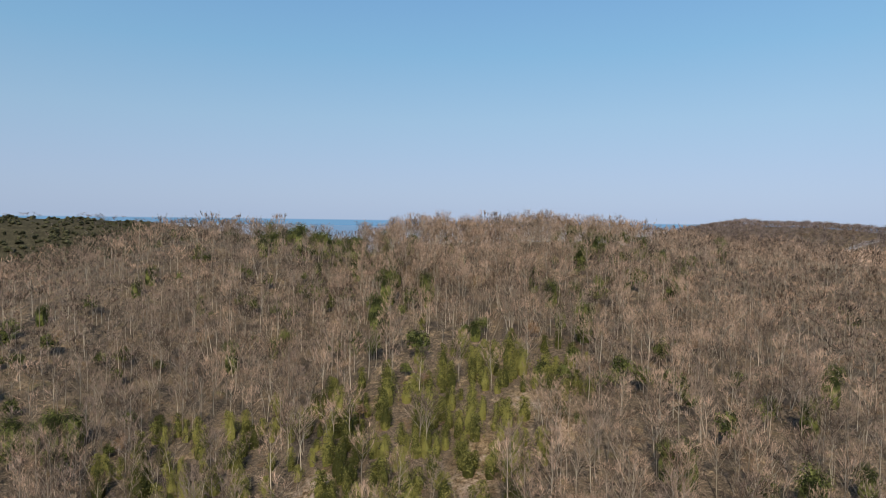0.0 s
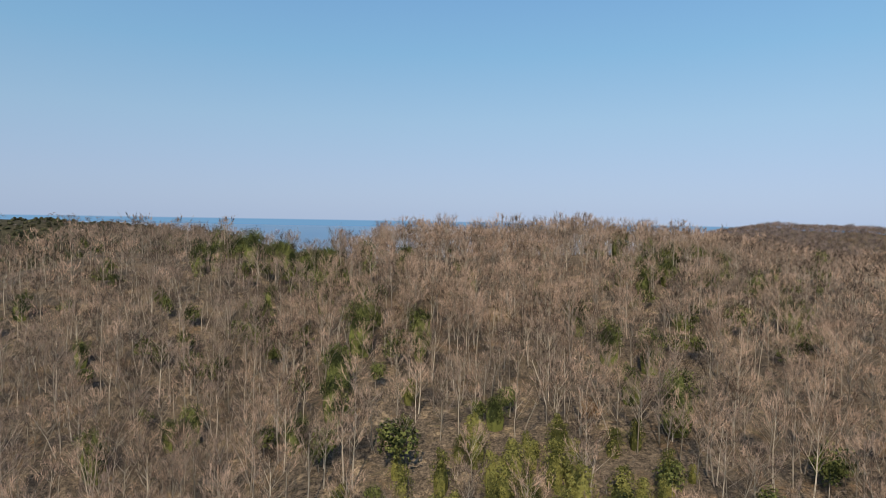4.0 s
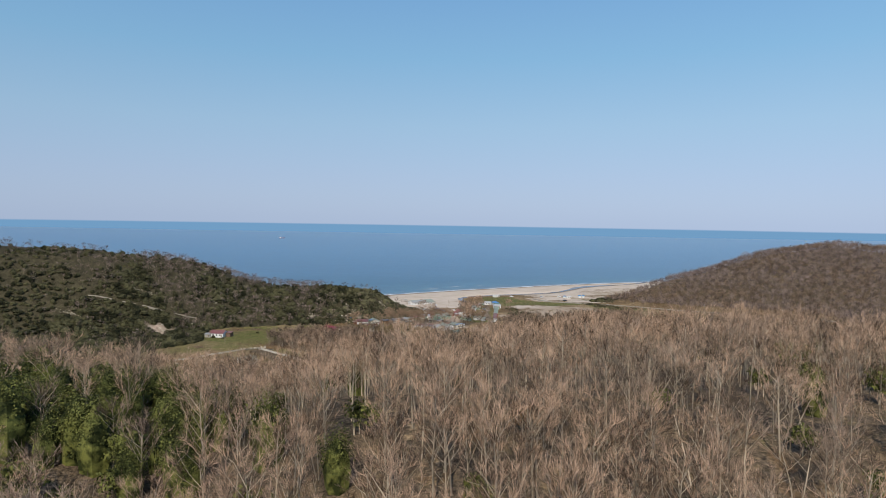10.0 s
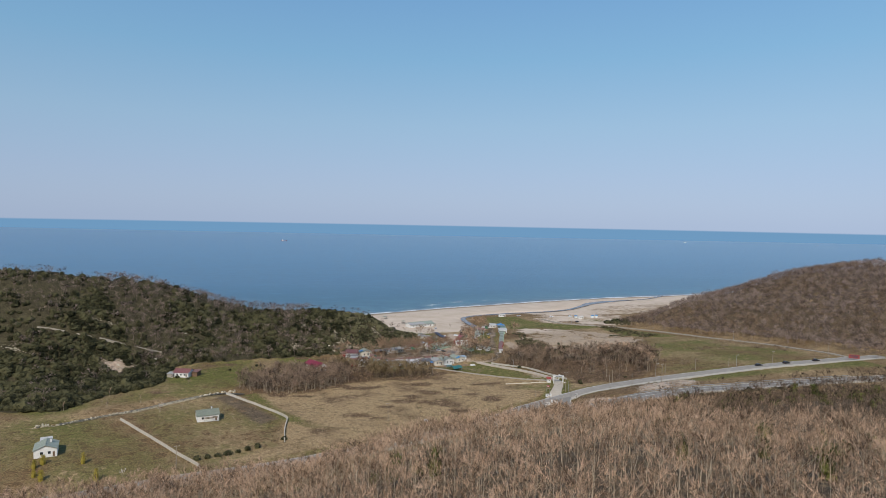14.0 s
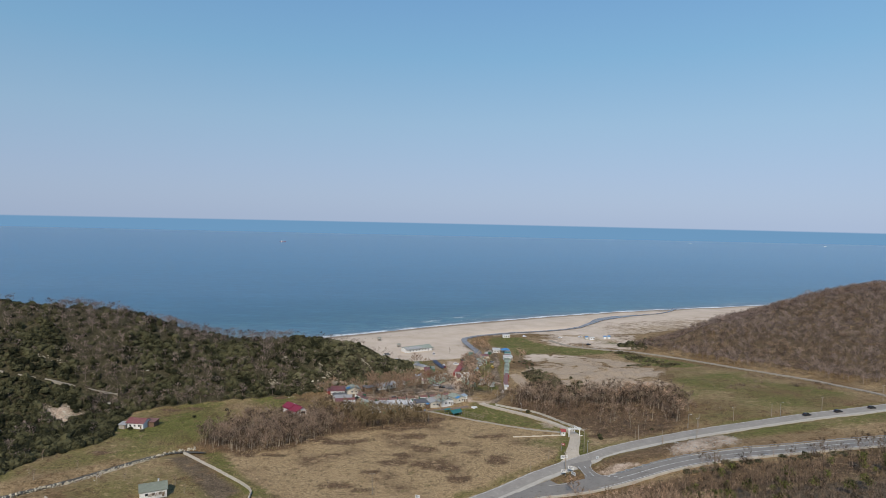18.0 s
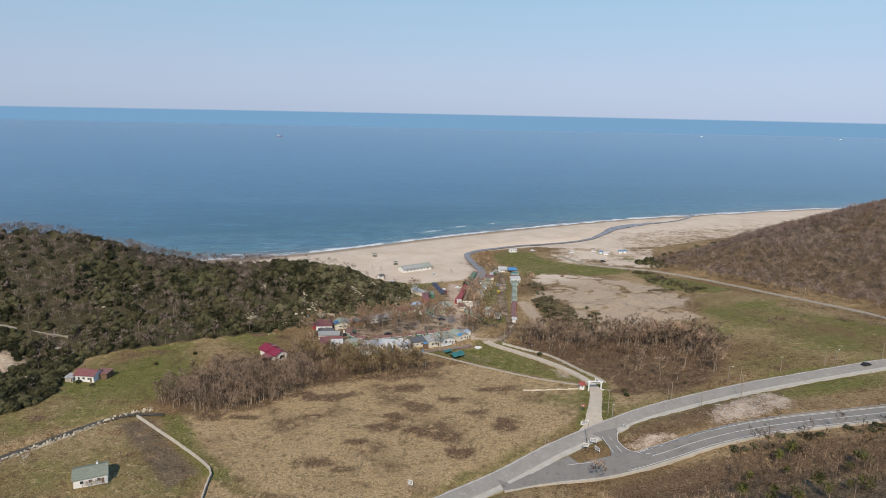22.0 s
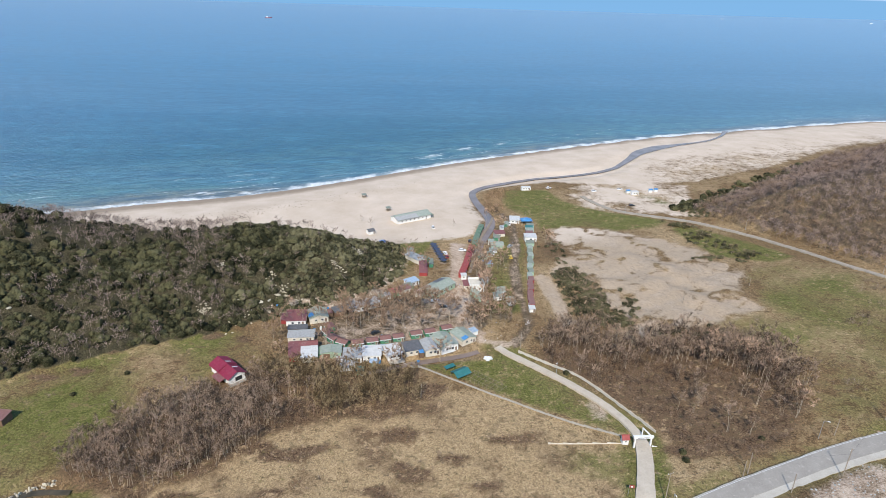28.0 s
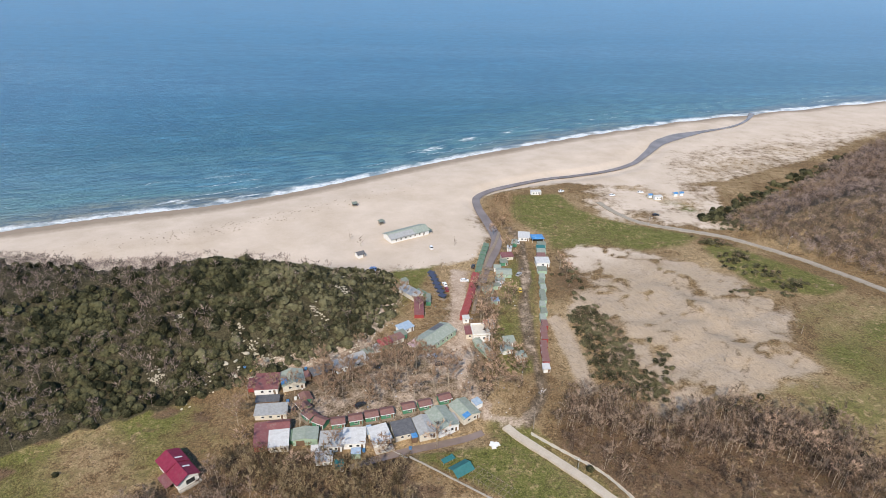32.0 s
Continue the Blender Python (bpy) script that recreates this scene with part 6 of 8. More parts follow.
def shell(L, W, h, sink, th):
    """Four walls in one closed ring with thickness."""
    co = [(sx * (L / 2 - i), sy * (W / 2 - i), zz) for zz in (-sink, h) for i in (0, th) for sx, sy in ((-1, -1), (1, -1), (1, 1), (-1, 1))]
    q = []
    for j in range(4):
        k = (j + 1) % 4
        q += [(j, k, 8 + k, 8 + j), (4 + k, 4 + j, 12 + j, 12 + k), (8 + j, 8 + k, 12 + k, 12 + j), (k, j, 4 + j, 4 + k)]
    return np.array(co, float), np.array(q)


def tri_prism(L, W, h, rise, across):
    """The attic between the gables."""
    if across:
        c = [(-L / 2, -W / 2, h), (L / 2, -W / 2, h), (0, -W / 2, h + rise), (0, -W / 2, h + rise), (-L / 2, W / 2, h), (L / 2, W / 2, h), (0, W / 2, h + rise), (0, W / 2, h + rise)]
    else:
        c = [(-L / 2, -W / 2, h), (-L / 2, W / 2, h), (-L / 2, 0, h + rise), (-L / 2, 0, h + rise), (L / 2, -W / 2, h), (L / 2, W / 2, h), (L / 2, 0, h + rise), (L / 2, 0, h + rise)]
    return np.array(c, float), np.array([(0, 1, 2, 3), (7, 6, 5, 4), (0, 4, 5, 1), (1, 5, 6, 2), (0, 3, 7, 4)])


# ---- houses outside the camp ----
t = house(-83.1, 604.9, 49, 6.7, 13.3, 3.2, "gable_y", W_WHITE, R_CRIMSON, "house", "white house with a stepped crimson metal roof beside the thicket", windows=((270, 2), (90, 2)), rise=1.7, over=0.6, door=False)
part("upper_roof", [slab([(-3.98, 0.0, 3.35), (0.02, 0.0, 5.25), (0.02, 7.3, 5.25), (-3.98, 7.3, 3.35)], 0.12), slab([(-0.02, 0.0, 5.25), (3.98, 0.0, 3.35), (3.98, 7.3, 3.35), (-0.02, 7.3, 5.25)], 0.12)], R_CRIMSON, t)
for sy, up in ((-3.0, 0.0), (1.8, 0.3)):
    part("skylight", [slab([(0.4, sy, 4.86 + up), (2.6, sy, 3.86 + up), (2.6, sy + 0.6, 3.86 + up), (0.4, sy + 0.6, 4.86 + up)], 0.06)], M_TRIM, t, "white skylight strip")
opening(t, 0.6, -6.65, 0.6, 3.0, 2.0, 0)
part("porch_roof", [slab([(-6.4, -5.0, 2.2), (-3.4, -5.0, 2.8), (-3.4, 1.0, 2.8), (-6.4, 1.0, 2.2)], 0.1)], R_MAROON, t, "low faded porch roof")
for py in (-4.8, -2.0, 0.8):
    part("post", [boxed(0.14, 0.14, 2.5, (-6.2, py, -0.3))], M_WOOD, t)
part("plinth", [boxed(7.2, 1.2, 0.5, (0, -7.25, -0.2))], W_STONE, t)

house(-151.3, 443.4, 30, 7.6, 9, 3.2, "gable_y", W_WHITE, R_GREEN, "house", "white house with a grey-green roof and red brick footing", windows=((0, 2), (90, 2)), rise=1.4, chimney=True)
house(-157, 452, 30, 3.6, 3, 2.6, "flat", W_WHITE, R_WHITE, "shed", "white water-tank shed behind the house", "shed", windows=(), door=True)
t = house(-109.8, 496.3, 28, 9.6, 8.0, 3.0, "gable", W_WHITE, R_OLIVE, "house", "white farmhouse with a grey-green roof inside the walled plot", windows=((0, 3), (270, 1)), rise=1.5, chimney=True)
part("pergola", [boxed(6, 0.1, 0.1, (1, -5 - 0.6 * k, 2.2)) for k in range(5)] + [boxed(0.1, 3.2, 0.1, (1 + s * 2.9, -6.2, 2.1)) for s in (-1, 1)] + [boxed(0.1, 0.1, 2.3, (1 + s * 2.9, -7.6, -0.2)) for s in (-1, 1)], M_WOOD, t)
house(-152, 566.3, -4, 9, 7, 2.9, "gable", W_WHITE, R_MAROON, "house", "white farmhouse with a maroon roof at the foot of the headland", windows=((0, 3),), rise=1.4)
house(-146.5, 568.5, -4, 5, 4.5, 2.6, "shed", W_BROWN, R_BROWN, "shed", "brown lean-to shed beside the farmhouse", "shed", rise=0.4, windows=(), door=False)
house(-158, 563.5, -4, 3.4, 3.4, 2.2, "shed", W_STONE, R_GREY, "shed", "stone outhouse with a grey roof", "shed", rise=0.3, windows=())


# ---- the camp: houses along its edges ----
house(-67.7, 649, 9, 8.5, 8, 2.7, "shed", W_WHITE, R_MAROON, "house", "white cottage under a sloping maroon metal roof", rise=1.0, windows=((0, 2), (270, 1)))
house(-73.4, 648.5, 9, 2.2, 5, 2.2, "shed", W_RED, R_MAROON, "shed", "narrow maroon lean-to beside the cottage", "shed", rise=0.4, windows=(), door=False)
t = house(-58.8, 652.2, 21, 8.2, 8.6, 2.7, "gable_y", W_CREAM, R_GREEN, "house", "cream cottage with a pale green metal roof", rise=1.3, windows=((0, 2), (90, 2)))
part("tarpaulin", [slab([(-4.5, -4.0, 3.35), (-2.2, -4.0, 4.1), (-2.2, -0.5, 4.1), (-4.5, -0.5, 3.35)], 0.05)], R_BLUE, t, "bright blue tarpaulin on the roof")
house(-61.3, 621.3, 14, 4.7, 10.5, 2.6, "shed", W_RED, R_MAROON, "house", "long maroon-roofed shed against the white-roofed house", rise=0.7, windows=((0, 1),))
house(-55.1, 619.8, 12, 6.2, 7, 2.7, "shed", W_CREAM, R_WHITE, "house", "cream house with a white sheet roof", rise=0.6, windows=((0, 2),))
house(-56.9, 626.3, 12, 7.2, 4.6, 3.1, "gable", W_CREAM, R_MAROON, "house", "house with a maroon gabled metal roof", rise=0.9, windows=((90, 1),), door=False)
house(-62, 634.6, 9, 11, 5.6, 2.5, "flat", W_CREAM, R_GREY, "house", "long flat-roofed lodging with a grey-green roof", windows=((0, 3),))
house(-65, 640.4, 9, 8, 3.2, 2.4, "flat", W_BROWN, R_DARK, "shed", "dark flat-roofed shed behind the cottages", "shed", windows=(), door=False)
t = house(-46.8, 622.8, 9, 8.1, 5.5, 2.7, "gable_y", W_PALEGREEN, R_GREEN, "garage", "pale green garage with a wide brown door", "garage", rise=0.6, windows=(), door=False)
part("garage_door", [boxed(2.8, 0.1, 2.2, (-1.6, -2.78, 0))], W_BROWN, t)
house(-37.5, 620.8, 6, 7.4, 6.6, 2.5, "shed", W_WHITE, R_GREY, "bungalow", "white bungalow with a patched grey sheet roof", "bungalow", rise=0.5, windows=((0, 3),))
house(-29.9, 622.6, 7, 7.2, 6.6, 2.7, "shed", W_WHITE, R_WHITE, "bungalow", "white bungalow with a bright white sheet roof", "bungalow", rise=0.6, windows=((0, 2),))
t = house(-21.6, 624.4, 25, 6.2, 6.7, 2.7, "shed", W_WHITE, R_WHITE, "bungalow", "white bungalow with a terrace of pale slabs", "bungalow", rise=0.6, windows=((0, 3),))
part("terrace", [boxed(6.5, 3, 0.35, (0, -5.0, -0.2))], M_CONCRETE, t)
house(-13.9, 627.6, 22, 7, 6.3, 2.6, "shed", W_CREAM, R_DARK, "bungalow", "bungalow under a dark felt roof", "bungalow", rise=0.5, windows=((0, 2),))
house(-6.5, 629.2, 21, 6, 8.6, 2.8, "gable_y", W_CREAM, R_GREY, "bungalow", "cream bungalow with a grey gabled roof", "bungalow", rise=0.8, windows=((0, 2), (90, 1)))
house(-0.6, 632.8, 30, 7.8, 10.6, 3.1, "gable_y", W_WHITE, R_GREEN, "bungalow", "broad bungalow with a pale green metal roof", "bungalow", rise=1.1, windows=((0, 2), (90, 2)))
t = house(7.3, 638.1, 36, 7, 9.2, 2.8, "gable_y", W_CREAM, R_GREEN, "bungalow", "bungalow with a pale green roof and blue tarpaulins", "bungalow", rise=0.9, windows=((0, 2),))
part("tarpaulin", [slab([(-3.0, -4.9, 3.0), (-0.6, -4.9, 3.75), (-0.6, -2.6, 3.78), (-3.0, -2.6, 3.05)], 0.06)], R_BLUE, t, "crumpled blue tarpaulin over the eaves")
house(-38.5, 613.6, 8, 5.2, 4, 1.9, "shed", W_WHITE, R_WHITE, "shed", "low white-tarped shack among the alders", "shack", rise=0.3, windows=(), door=False)
house(-33, 610.9, 6, 2.4, 2.4, 2.3, "shed", W_GREEN, R_TEAL, "shed", "small teal hut among the alders", "hut", rise=0.3, windows=(), door=True)

# ---- the camp: green-and-brown cabins in a crescent ----
cabin = house(-37.1, 630.3, 14, 4.5, 3.7, 2.2, "gable", W_GREEN, R_BROWN, "cabin", "small green cabin with a brown pitched roof and white fascia", "cabin", rise=0.55, over=0.3, windows=((0, 1),), group="cabins of the camp")
part("fascia", [boxed(5.1, 0.06, 0.22, (0, -2.18, 2.0))], M_TRIM, cabin)
part("porch_deck", [boxed(4.3, 1.0, 0.18, (0, -2.4, 0))], M_WOOD, cabin)
for cx, cy, ct in ((-51.5, 642.4, -60), (-51.2, 638.0, -48), (-47.9, 633.4, -38), (-43.3, 630.2, -22), (-31.3, 632.5, 17), (-26, 634.7, 18), (-20.7, 636.5, 18), (-13.3, 639.7, 20), (-7.4, 641.8, 22), (-0.3, 645.2, 24)):
    copy_thing(cabin, pose(cx, cy, float(ground_z(cx, cy)), 0, 0, ct))

# ---- the camp: central buildings ----
t = house(-5.6, 684.5, -38, 8.6, 17, 3.3, "gable_y", W_PALEGREEN, R_GREEN, "dining_hall", "long dining hall with a weathered pale green metal roof", "hall", rise=1.2, windows=((0, 2), (90, 5)))
part("patch", [slab([(-4.4, 0.4, 3.44), (-1.0, 0.4, 4.34), (-1.0, 7.2, 4.34), (-4.4, 7.2, 3.44)], 0.04)], R_DARK, t, "dark felt patch on the roof")
house(-12.2, 681.0, -38, 3.0, 10.5, 2.5, "shed", W_CREAM, R_PINK, "annex", "faded pink-roofed annex of the dining hall", "annex", rise=0.4, windows=(), door=True)
house(-19.3, 691, 40, 6.6, 4.2, 2.4, "shed", W_WHITE, R_PALEBLUE, "shed", "white shed with a faded blue roof", "shed", rise=0.4, windows=((0, 1),))
house(-20.6, 685.6, 35, 4.2, 3.6, 2.3, "shed", W_GREEN, R_OLIVE, "shed", "small green shed with an olive roof", "shed", rise=0.3, windows=(), door=False)
house(-26.5, 678.6, 32, 5.2, 3.8, 2.4, "shed", W_GREEN, R_RED, "shed", "shed with a red metal roof and green front", "shed", rise=0.5, windows=(), door=True)
house(-22.4, 682.2, 38, 6.5, 3.4, 2.3, "shed", W_CREAM, R_BROWN, "shed", "shed with a rusty brown roof", "shed", rise=0.4, windows=(), door=False)
house(-35.9, 666.7, 34, 6.6, 5.2, 2.5, "shed", W_CREAM, R_GREY, "bungalow", "cream bungalow with an olive-grey roof under the headland", "bungalow", rise=0.5, windows=((0, 2),))
house(-41.8, 662.6, 30, 5.6, 5, 2.5, "shed", W_WHITE, R_GREY, "bungalow", "white bungalow with a grey roof under the headland", "bungalow", rise=0.5, windows=((0, 2),))
house(-50.1, 657.6, 33, 5.4, 4.6, 2.4, "shed", W_BROWN, R_DARK, "shed", "dark shed under the headland", "shed", rise=0.4, windows=(), door=False)
house(-19.3, 721.8, 47, 5.6, 11.5, 2.7, "gable_y", W_CREAM, R_GREY, "house", "long house with a dark grey sheet roof", rise=0.7, windows=((90, 3),), door=False)
house(-14.2, 722.5, 47, 2.2, 5, 2.1, "gable_y", W_GREEN, R_DKGREEN, "shed", "narrow green-roofed shed beside the long house", "shed", rise=0.3, windows=(), door=False)
hut = house(-15, 714.8, 4, 4.2, 3.4, 2.1, "shed", W_RED, R_MAROON, "cabin", "maroon cabin in a short row below the headland", "cabin", rise=0.3, over=0.15, windows=((90, 1),), door=False, group="maroon cabins")
for cx, cy in ((-14.6, 710.9), (-14.3, 707.0), (-14.0, 703.1)):
    copy_thing(hut, pose(cx, cy, float(ground_z(cx, cy)), 0, 0, 4))
t = house(13.6, 687.5, 8, 7, 8, 3.6, "flat", W_WHITE, W_CREAM, "house", "white flat-roofed house with a terrace in the middle of the camp", windows=((0, 2), (90, 2)))
part("parapet", [boxed(7.4, 0.2, 0.7, (0, s * 4.1, 3.7)) for s in (-1, 1)] + [boxed(0.2, 8.0, 0.7, (s * 3.6, 0, 3.7)) for s in (-1, 1)], W_WHITE, t)
part("roof_awning", [slab([(1.6, 1.2, 5.6), (3.6, 1.2, 5.6), (3.6, 4.0, 6.0), (1.6, 4.0, 6.0)], 0.08)], R_RED, t, "red awning over the roof terrace")
for px, py in ((1.7, 1.3), (3.5, 1.3), (1.7, 3.9), (3.5, 3.9)):
    part("post", [boxed(0.1, 0.1, 2.1, (px, py, 3.6))], M_STEEL, t)
house(8.8, 688.5, 8, 3.2, 5.4, 2.6, "shed", W_CREAM, R_MAROON, "annex", "small annex with a red-brown roof", "annex", rise=0.4, windows=((0, 1),), door=False)
house(15.2, 676.4, -59, 13.5, 3.0, 2.3, "gable", W_PALEGREEN, R_GREEN, "covered_walk", "long narrow shelter with a pale green roof", "shelter", rise=0.5, windows=(), door=False)
for sx, sy, st, sl, sw, lab in ((25.7, 682.1, 13, 4.4, 4.2, "white hut with a pale green roof on the grass"), (24.4, 676.6, 17, 4.4, 3.6, "white hut with a grey-green roof on the grass"), (30, 671.5, 20, 3.2, 4.0, "small white hut with a green roof by the dirt track")):
    house(sx, sy, st, sl, sw, 2.3, "shed", W_WHITE, R_GREEN, "hut", lab, "hut", rise=0.4, windows=((0, 1),))
house(7.3, 699.3, 8, 2.6, 2.4, 2.6, "flat", W_WHITE, R_WHITE, "kiosk", "white kiosk at the end of the red cabins", "kiosk", windows=((0, 1),), door=False)

# ---- the camp: rows of cabins along the stream and the track ----
red = house(6.4, 702.6, 83, 4.2, 3.2, 2.2, "shed", W_RED, R_RED, "cabin", "red cabin in the row along the stream", "cabin", rise=0.25, over=0.12, windows=((0, 1),), door=False, group="red cabins")
for k in range(1, 10):
    cx, cy = 6.4 + 5.5 * k / 9 + 0.6 * math.sin(k * 0.35), 702.6 + 41 * k / 9
    copy_thing(red, pose(cx, cy, float(ground_z(cx, cy)), 0, 0, 83 - k * 0.6))
green = house(13.7, 749.6, 82, 4.2, 3.0, 2.2, "shed", W_GREEN, R_DKGREEN, "cabin", "green cabin in the row along the stream", "cabin", rise=0.25, over=0.12, windows=((0, 1),), door=False, group="green cabins")
for k in range(1, 7):
    cx, cy = 13.7 + 4.4 * (k / 6) ** 1.2, 749.6 + 29 * k / 6
    copy_thing(green, pose(cx, cy, float(ground_z(cx, cy)), 0, 0, 82))
row_mats = ((R_OLIVE, W_PALEGREEN, "cabin with a dull olive roof beside the dirt track", (780.4, 748.4, 734.9, 723.1, 717.6, 706.5)),
            (R_GREEN, W_PALEGREEN, "cabin with a weathered grey-green roof beside the dirt track", (770.6, 741.1, 728.9, 712.2, 701.1)),
            (R_TEAL, W_GREEN, "teal-roofed cabin beside the dirt track", (775.4,)),
            (R_BROWN, W_RED, "faded brown-roofed cabin beside the dirt track", (764.8, 695.7, 690.8, 685.5, 679.6, 674.8, 669.7)))
for rm, wm, lab, ys in row_mats:
    first = None
    for cy in ys:
        cx = 39.5 + (cy - 669.7) * 0.0865 + 0.35 * math.sin(cy * 1.7)
        wide = 4.6 if cy > 745 else 2.5
        if first is None or wide != first_w:
            first, first_w = house(cx, cy, 4, wide, 4.0, 2.1, "shed", wm, rm, "cabin", lab, "cabin", rise=0.3, over=0.15, windows=((270, 1),), door=False, group="cabins by the track"), wide
        else:
            copy_thing(first, pose(cx, cy, float(ground_z(cx, cy)), 0, 0, 4))
house(47.2, 756.8, 4, 6.8, 6, 2.9, "flat", W_WHITE, R_WHITE, "house", "bright white flat-roofed house beside the dirt track", windows=((0, 1), (270, 2)))
house(39.4, 664.4, 4, 2.4, 3.2, 2.0, "flat", W_WHITE, R_WHITE, "hut", "white hut at the end of the track's cabins", "hut", windows=())
house(40.2, 791, -3, 6.1, 7, 2.5, "shed", W_WHITE, R_WHITE, "house", "white-roofed house by the stream", rise=0.3, windows=((0, 2),))
t = thing("pavilion", 47.6, 788.6, 8, "white pavilion under a bright blue tent roof", "pavilion")
for sx in (-3.2, 3.2):
    for sy in (-2.8, 2.8):
        part("post", [boxed(0.15, 0.15, 2.9, (sx, sy, -0.3))], M_TRIM, t)
apex = (0, 0, 4.1)
ring = [(-3.7, -3.3, 2.55), (3.7, -3.3, 2.55), (3.7, 3.3, 2.55), (-3.7, 3.3, 2.55)]
part("tent_roof", [slab([ring[i], ring[(i + 1) % 4], apex, apex], 0.05) for i in range(4)], R_BLUE, t)
part("side_panel", [boxed(6.2, 0.08, 1.1, (0, 2.8, 0))], M_TRIM, t)
house(34.2, 781.6, -8, 2.8, 5.5, 2.0, "gable_y", W_GREEN, R_GREEN, "tent", "pale green tent cabin by the stream", "tent", rise=0.5, windows=(), door=False)
house(29, 764.4, 13, 6.1, 4.4, 2.2, "shed", W_CREAM, R_MAROON, "cabin", "cabin with a red roof by the stream", "cabin", rise=0.4, windows=((0, 1),), door=False)
house(26.4, 744.3, 2, 7.5, 6, 2.3, "gable", W_PALEGREEN, R_GREEN, "cabin", "broad pale green cabin by the footbridge", "cabin", rise=0.7, windows=((0, 2),), door=False)
house(24.1, 736.4, 2, 4.4, 2.8, 2.1, "shed", W_WHITE, R_GREEN, "cabin", "low cabin with a pale green roof", "cabin", rise=0.3, windows=(), door=False)
house(26.9, 757, 10, 3.4, 3.4, 2.1, "shed", W_GREEN, R_OLIVE, "cabin", "small olive cabin by the stream", "cabin", rise=0.3, windows=(), door=True)
house(17.8, 726, 20, 4.2, 4.2, 2.2, "shed", W_PALEGREEN, R_OLIVE, "cabin", "olive-roofed cabin with a blue awning", "cabin", rise=0.4, windows=(), door=False)

# ---- beach buildings ----
t = house(-28, 791, 36, 25, 9.5, 3.0, "gable", W_WHITE, R_GREEN, "beach_restaurant", "long white beach restaurant with a grey-green metal roof", "restaurant", rise=1.5, over=0.6, windows=((0, 7),), door=True)
part("roof_sheet", [slab([(-13.1, -5.4, 2.96), (3.0, -5.4, 2.96), (3.0, -1.2, 4.32), (-13.1, -1.2, 4.32)], 0.05)], R_GREY, t, "newer grey roofing sheets")
part("veranda_roof", [slab([(11.5, -5.2, 2.6), (14.8, -5.2, 2.4), (14.8, 1.5, 2.4), (11.5, 1.5, 2.6)], 0.1)], R_DKGREEN, t)
for py in (-5.0, -1.8, 1.3):
    part("post", [boxed(0.14, 0.14, 2.8, (14.6, py, -0.4))], M_WOOD, t)
house(-50.6, 762.6, 36, 4, 3.6, 2.3, "gable", W_WHITE, R_DARK, "beach_hut", "small white beach hut with a dark roof", "hut", rise=0.8, windows=((90, 1),))
for sx, sy, st in ((-65.6, 834.5, 20), (-44.8, 807.2, 40)):
    t = thing("lifeguard_shelter", sx, sy, st, "small open timber shelter on the sand", "shelter", "beach shelters")
    for px in (-1.3, 1.3):
        for py in (-1.0, 1.0):
            part("post", [boxed(0.12, 0.12, 2.6, (px, py, -0.3))], M_WOOD, t)
    part("deck", [boxed(3.0, 2.4, 0.12, (0, 0, 0.7))], M_WOOD, t)
    part("roof", [slab([(-1.8, -1.5, 2.3), (1.8, -1.5, 2.3), (1.8, 1.5, 2.6), (-1.8, 1.5, 2.6)], 0.08)], R_OLIVE, t)
house(54, 865, 10, 7.0, 3.0, 2.5, "flat", W_WHITE, R_WHITE, "beach_cabin", "white container cabin on the green by the stream", "cabin", windows=((0, 3),), over=0.05)
house(135.9, 861.5, 12, 5.4, 3.2, 2.4, "flat", W_WHITE, R_WHITE, "caravan", "white caravan on the sandy green", "caravan", windows=((0, 2),), over=0.05)
for bx, by in ((149.5, 868), (153.8, 869.4), (131.5, 864.5)):
    house(bx, by, 12, 2.4, 2.0, 2.2, "gable", M_TRIM, R_BLUE, "beach_booth", "small blue-and-white beach booth", "booth", rise=0.4, windows=(), door=False, group="beach booths")

# ---- gazebos in a line ----
gz = thing("gazebo", -10.7, 742.5, -28, "small gazebo with a navy canvas roof", "gazebo", "navy gazebos")
for px in (-1.5, 1.5):
    for py in (-1.1, 1.1):
        part("post", [boxed(0.1, 0.1, 2.3, (px, py, -0.3))], M_WOOD, gz)
part("canvas_roof", [slab([(-1.8, -1.4, 2.1), (1.8, -1.4, 2.1), (1.8, 1.4, 2.35), (-1.8, 1.4, 2.35)], 0.12)], R_NAVY, gz)
part("bench", [boxed(3.0, 0.5, 0.45, (0, 0.7, 0))], M_WOOD, gz)
part("floor", [boxed(3.4, 2.6, 0.1, (0, 0, 0))], M_WOOD, gz)
for cx, cy in ((-9.7, 739.3), (-8.6, 735.4), (-7.4, 731.5), (-6.3, 727.6), (-5.1, 723.4), (-4.0, 719.2)):
    copy_thing(gz, pose(cx, cy, float(ground_z(cx, cy)), 0, 0, -28))

# ---- footbridge and boardwalk ----
t = thing("footbridge", 19.6, 751.2, -24, "wooden footbridge over the stream", "bridge", z=4.6)
part("deck", [boxed(12.5, 1.8, 0.18, (0, 0, -0.1))], M_WOOD, t)
for s in (-1, 1):
    part("handrail", [boxed(12.5, 0.08, 0.08, (0, s * 0.85, 0.95))], M_WOOD, t)
    for k in range(6):
        part("baluster", [boxed(0.08, 0.08, 1.0, (-6 + k * 2.4, s * 0.85, 0))], M_WOOD, t)
    part("pier", [boxed(0.3, 1.4, 2.6, (s * 3.2, 0, -2.6))], M_WOOD, t)
walk_p = smooth_line([(10.5, 705), (14.2, 735), (16.2, 754), (19.5, 770), (24, 786), (26.5, 801)], 2.0)
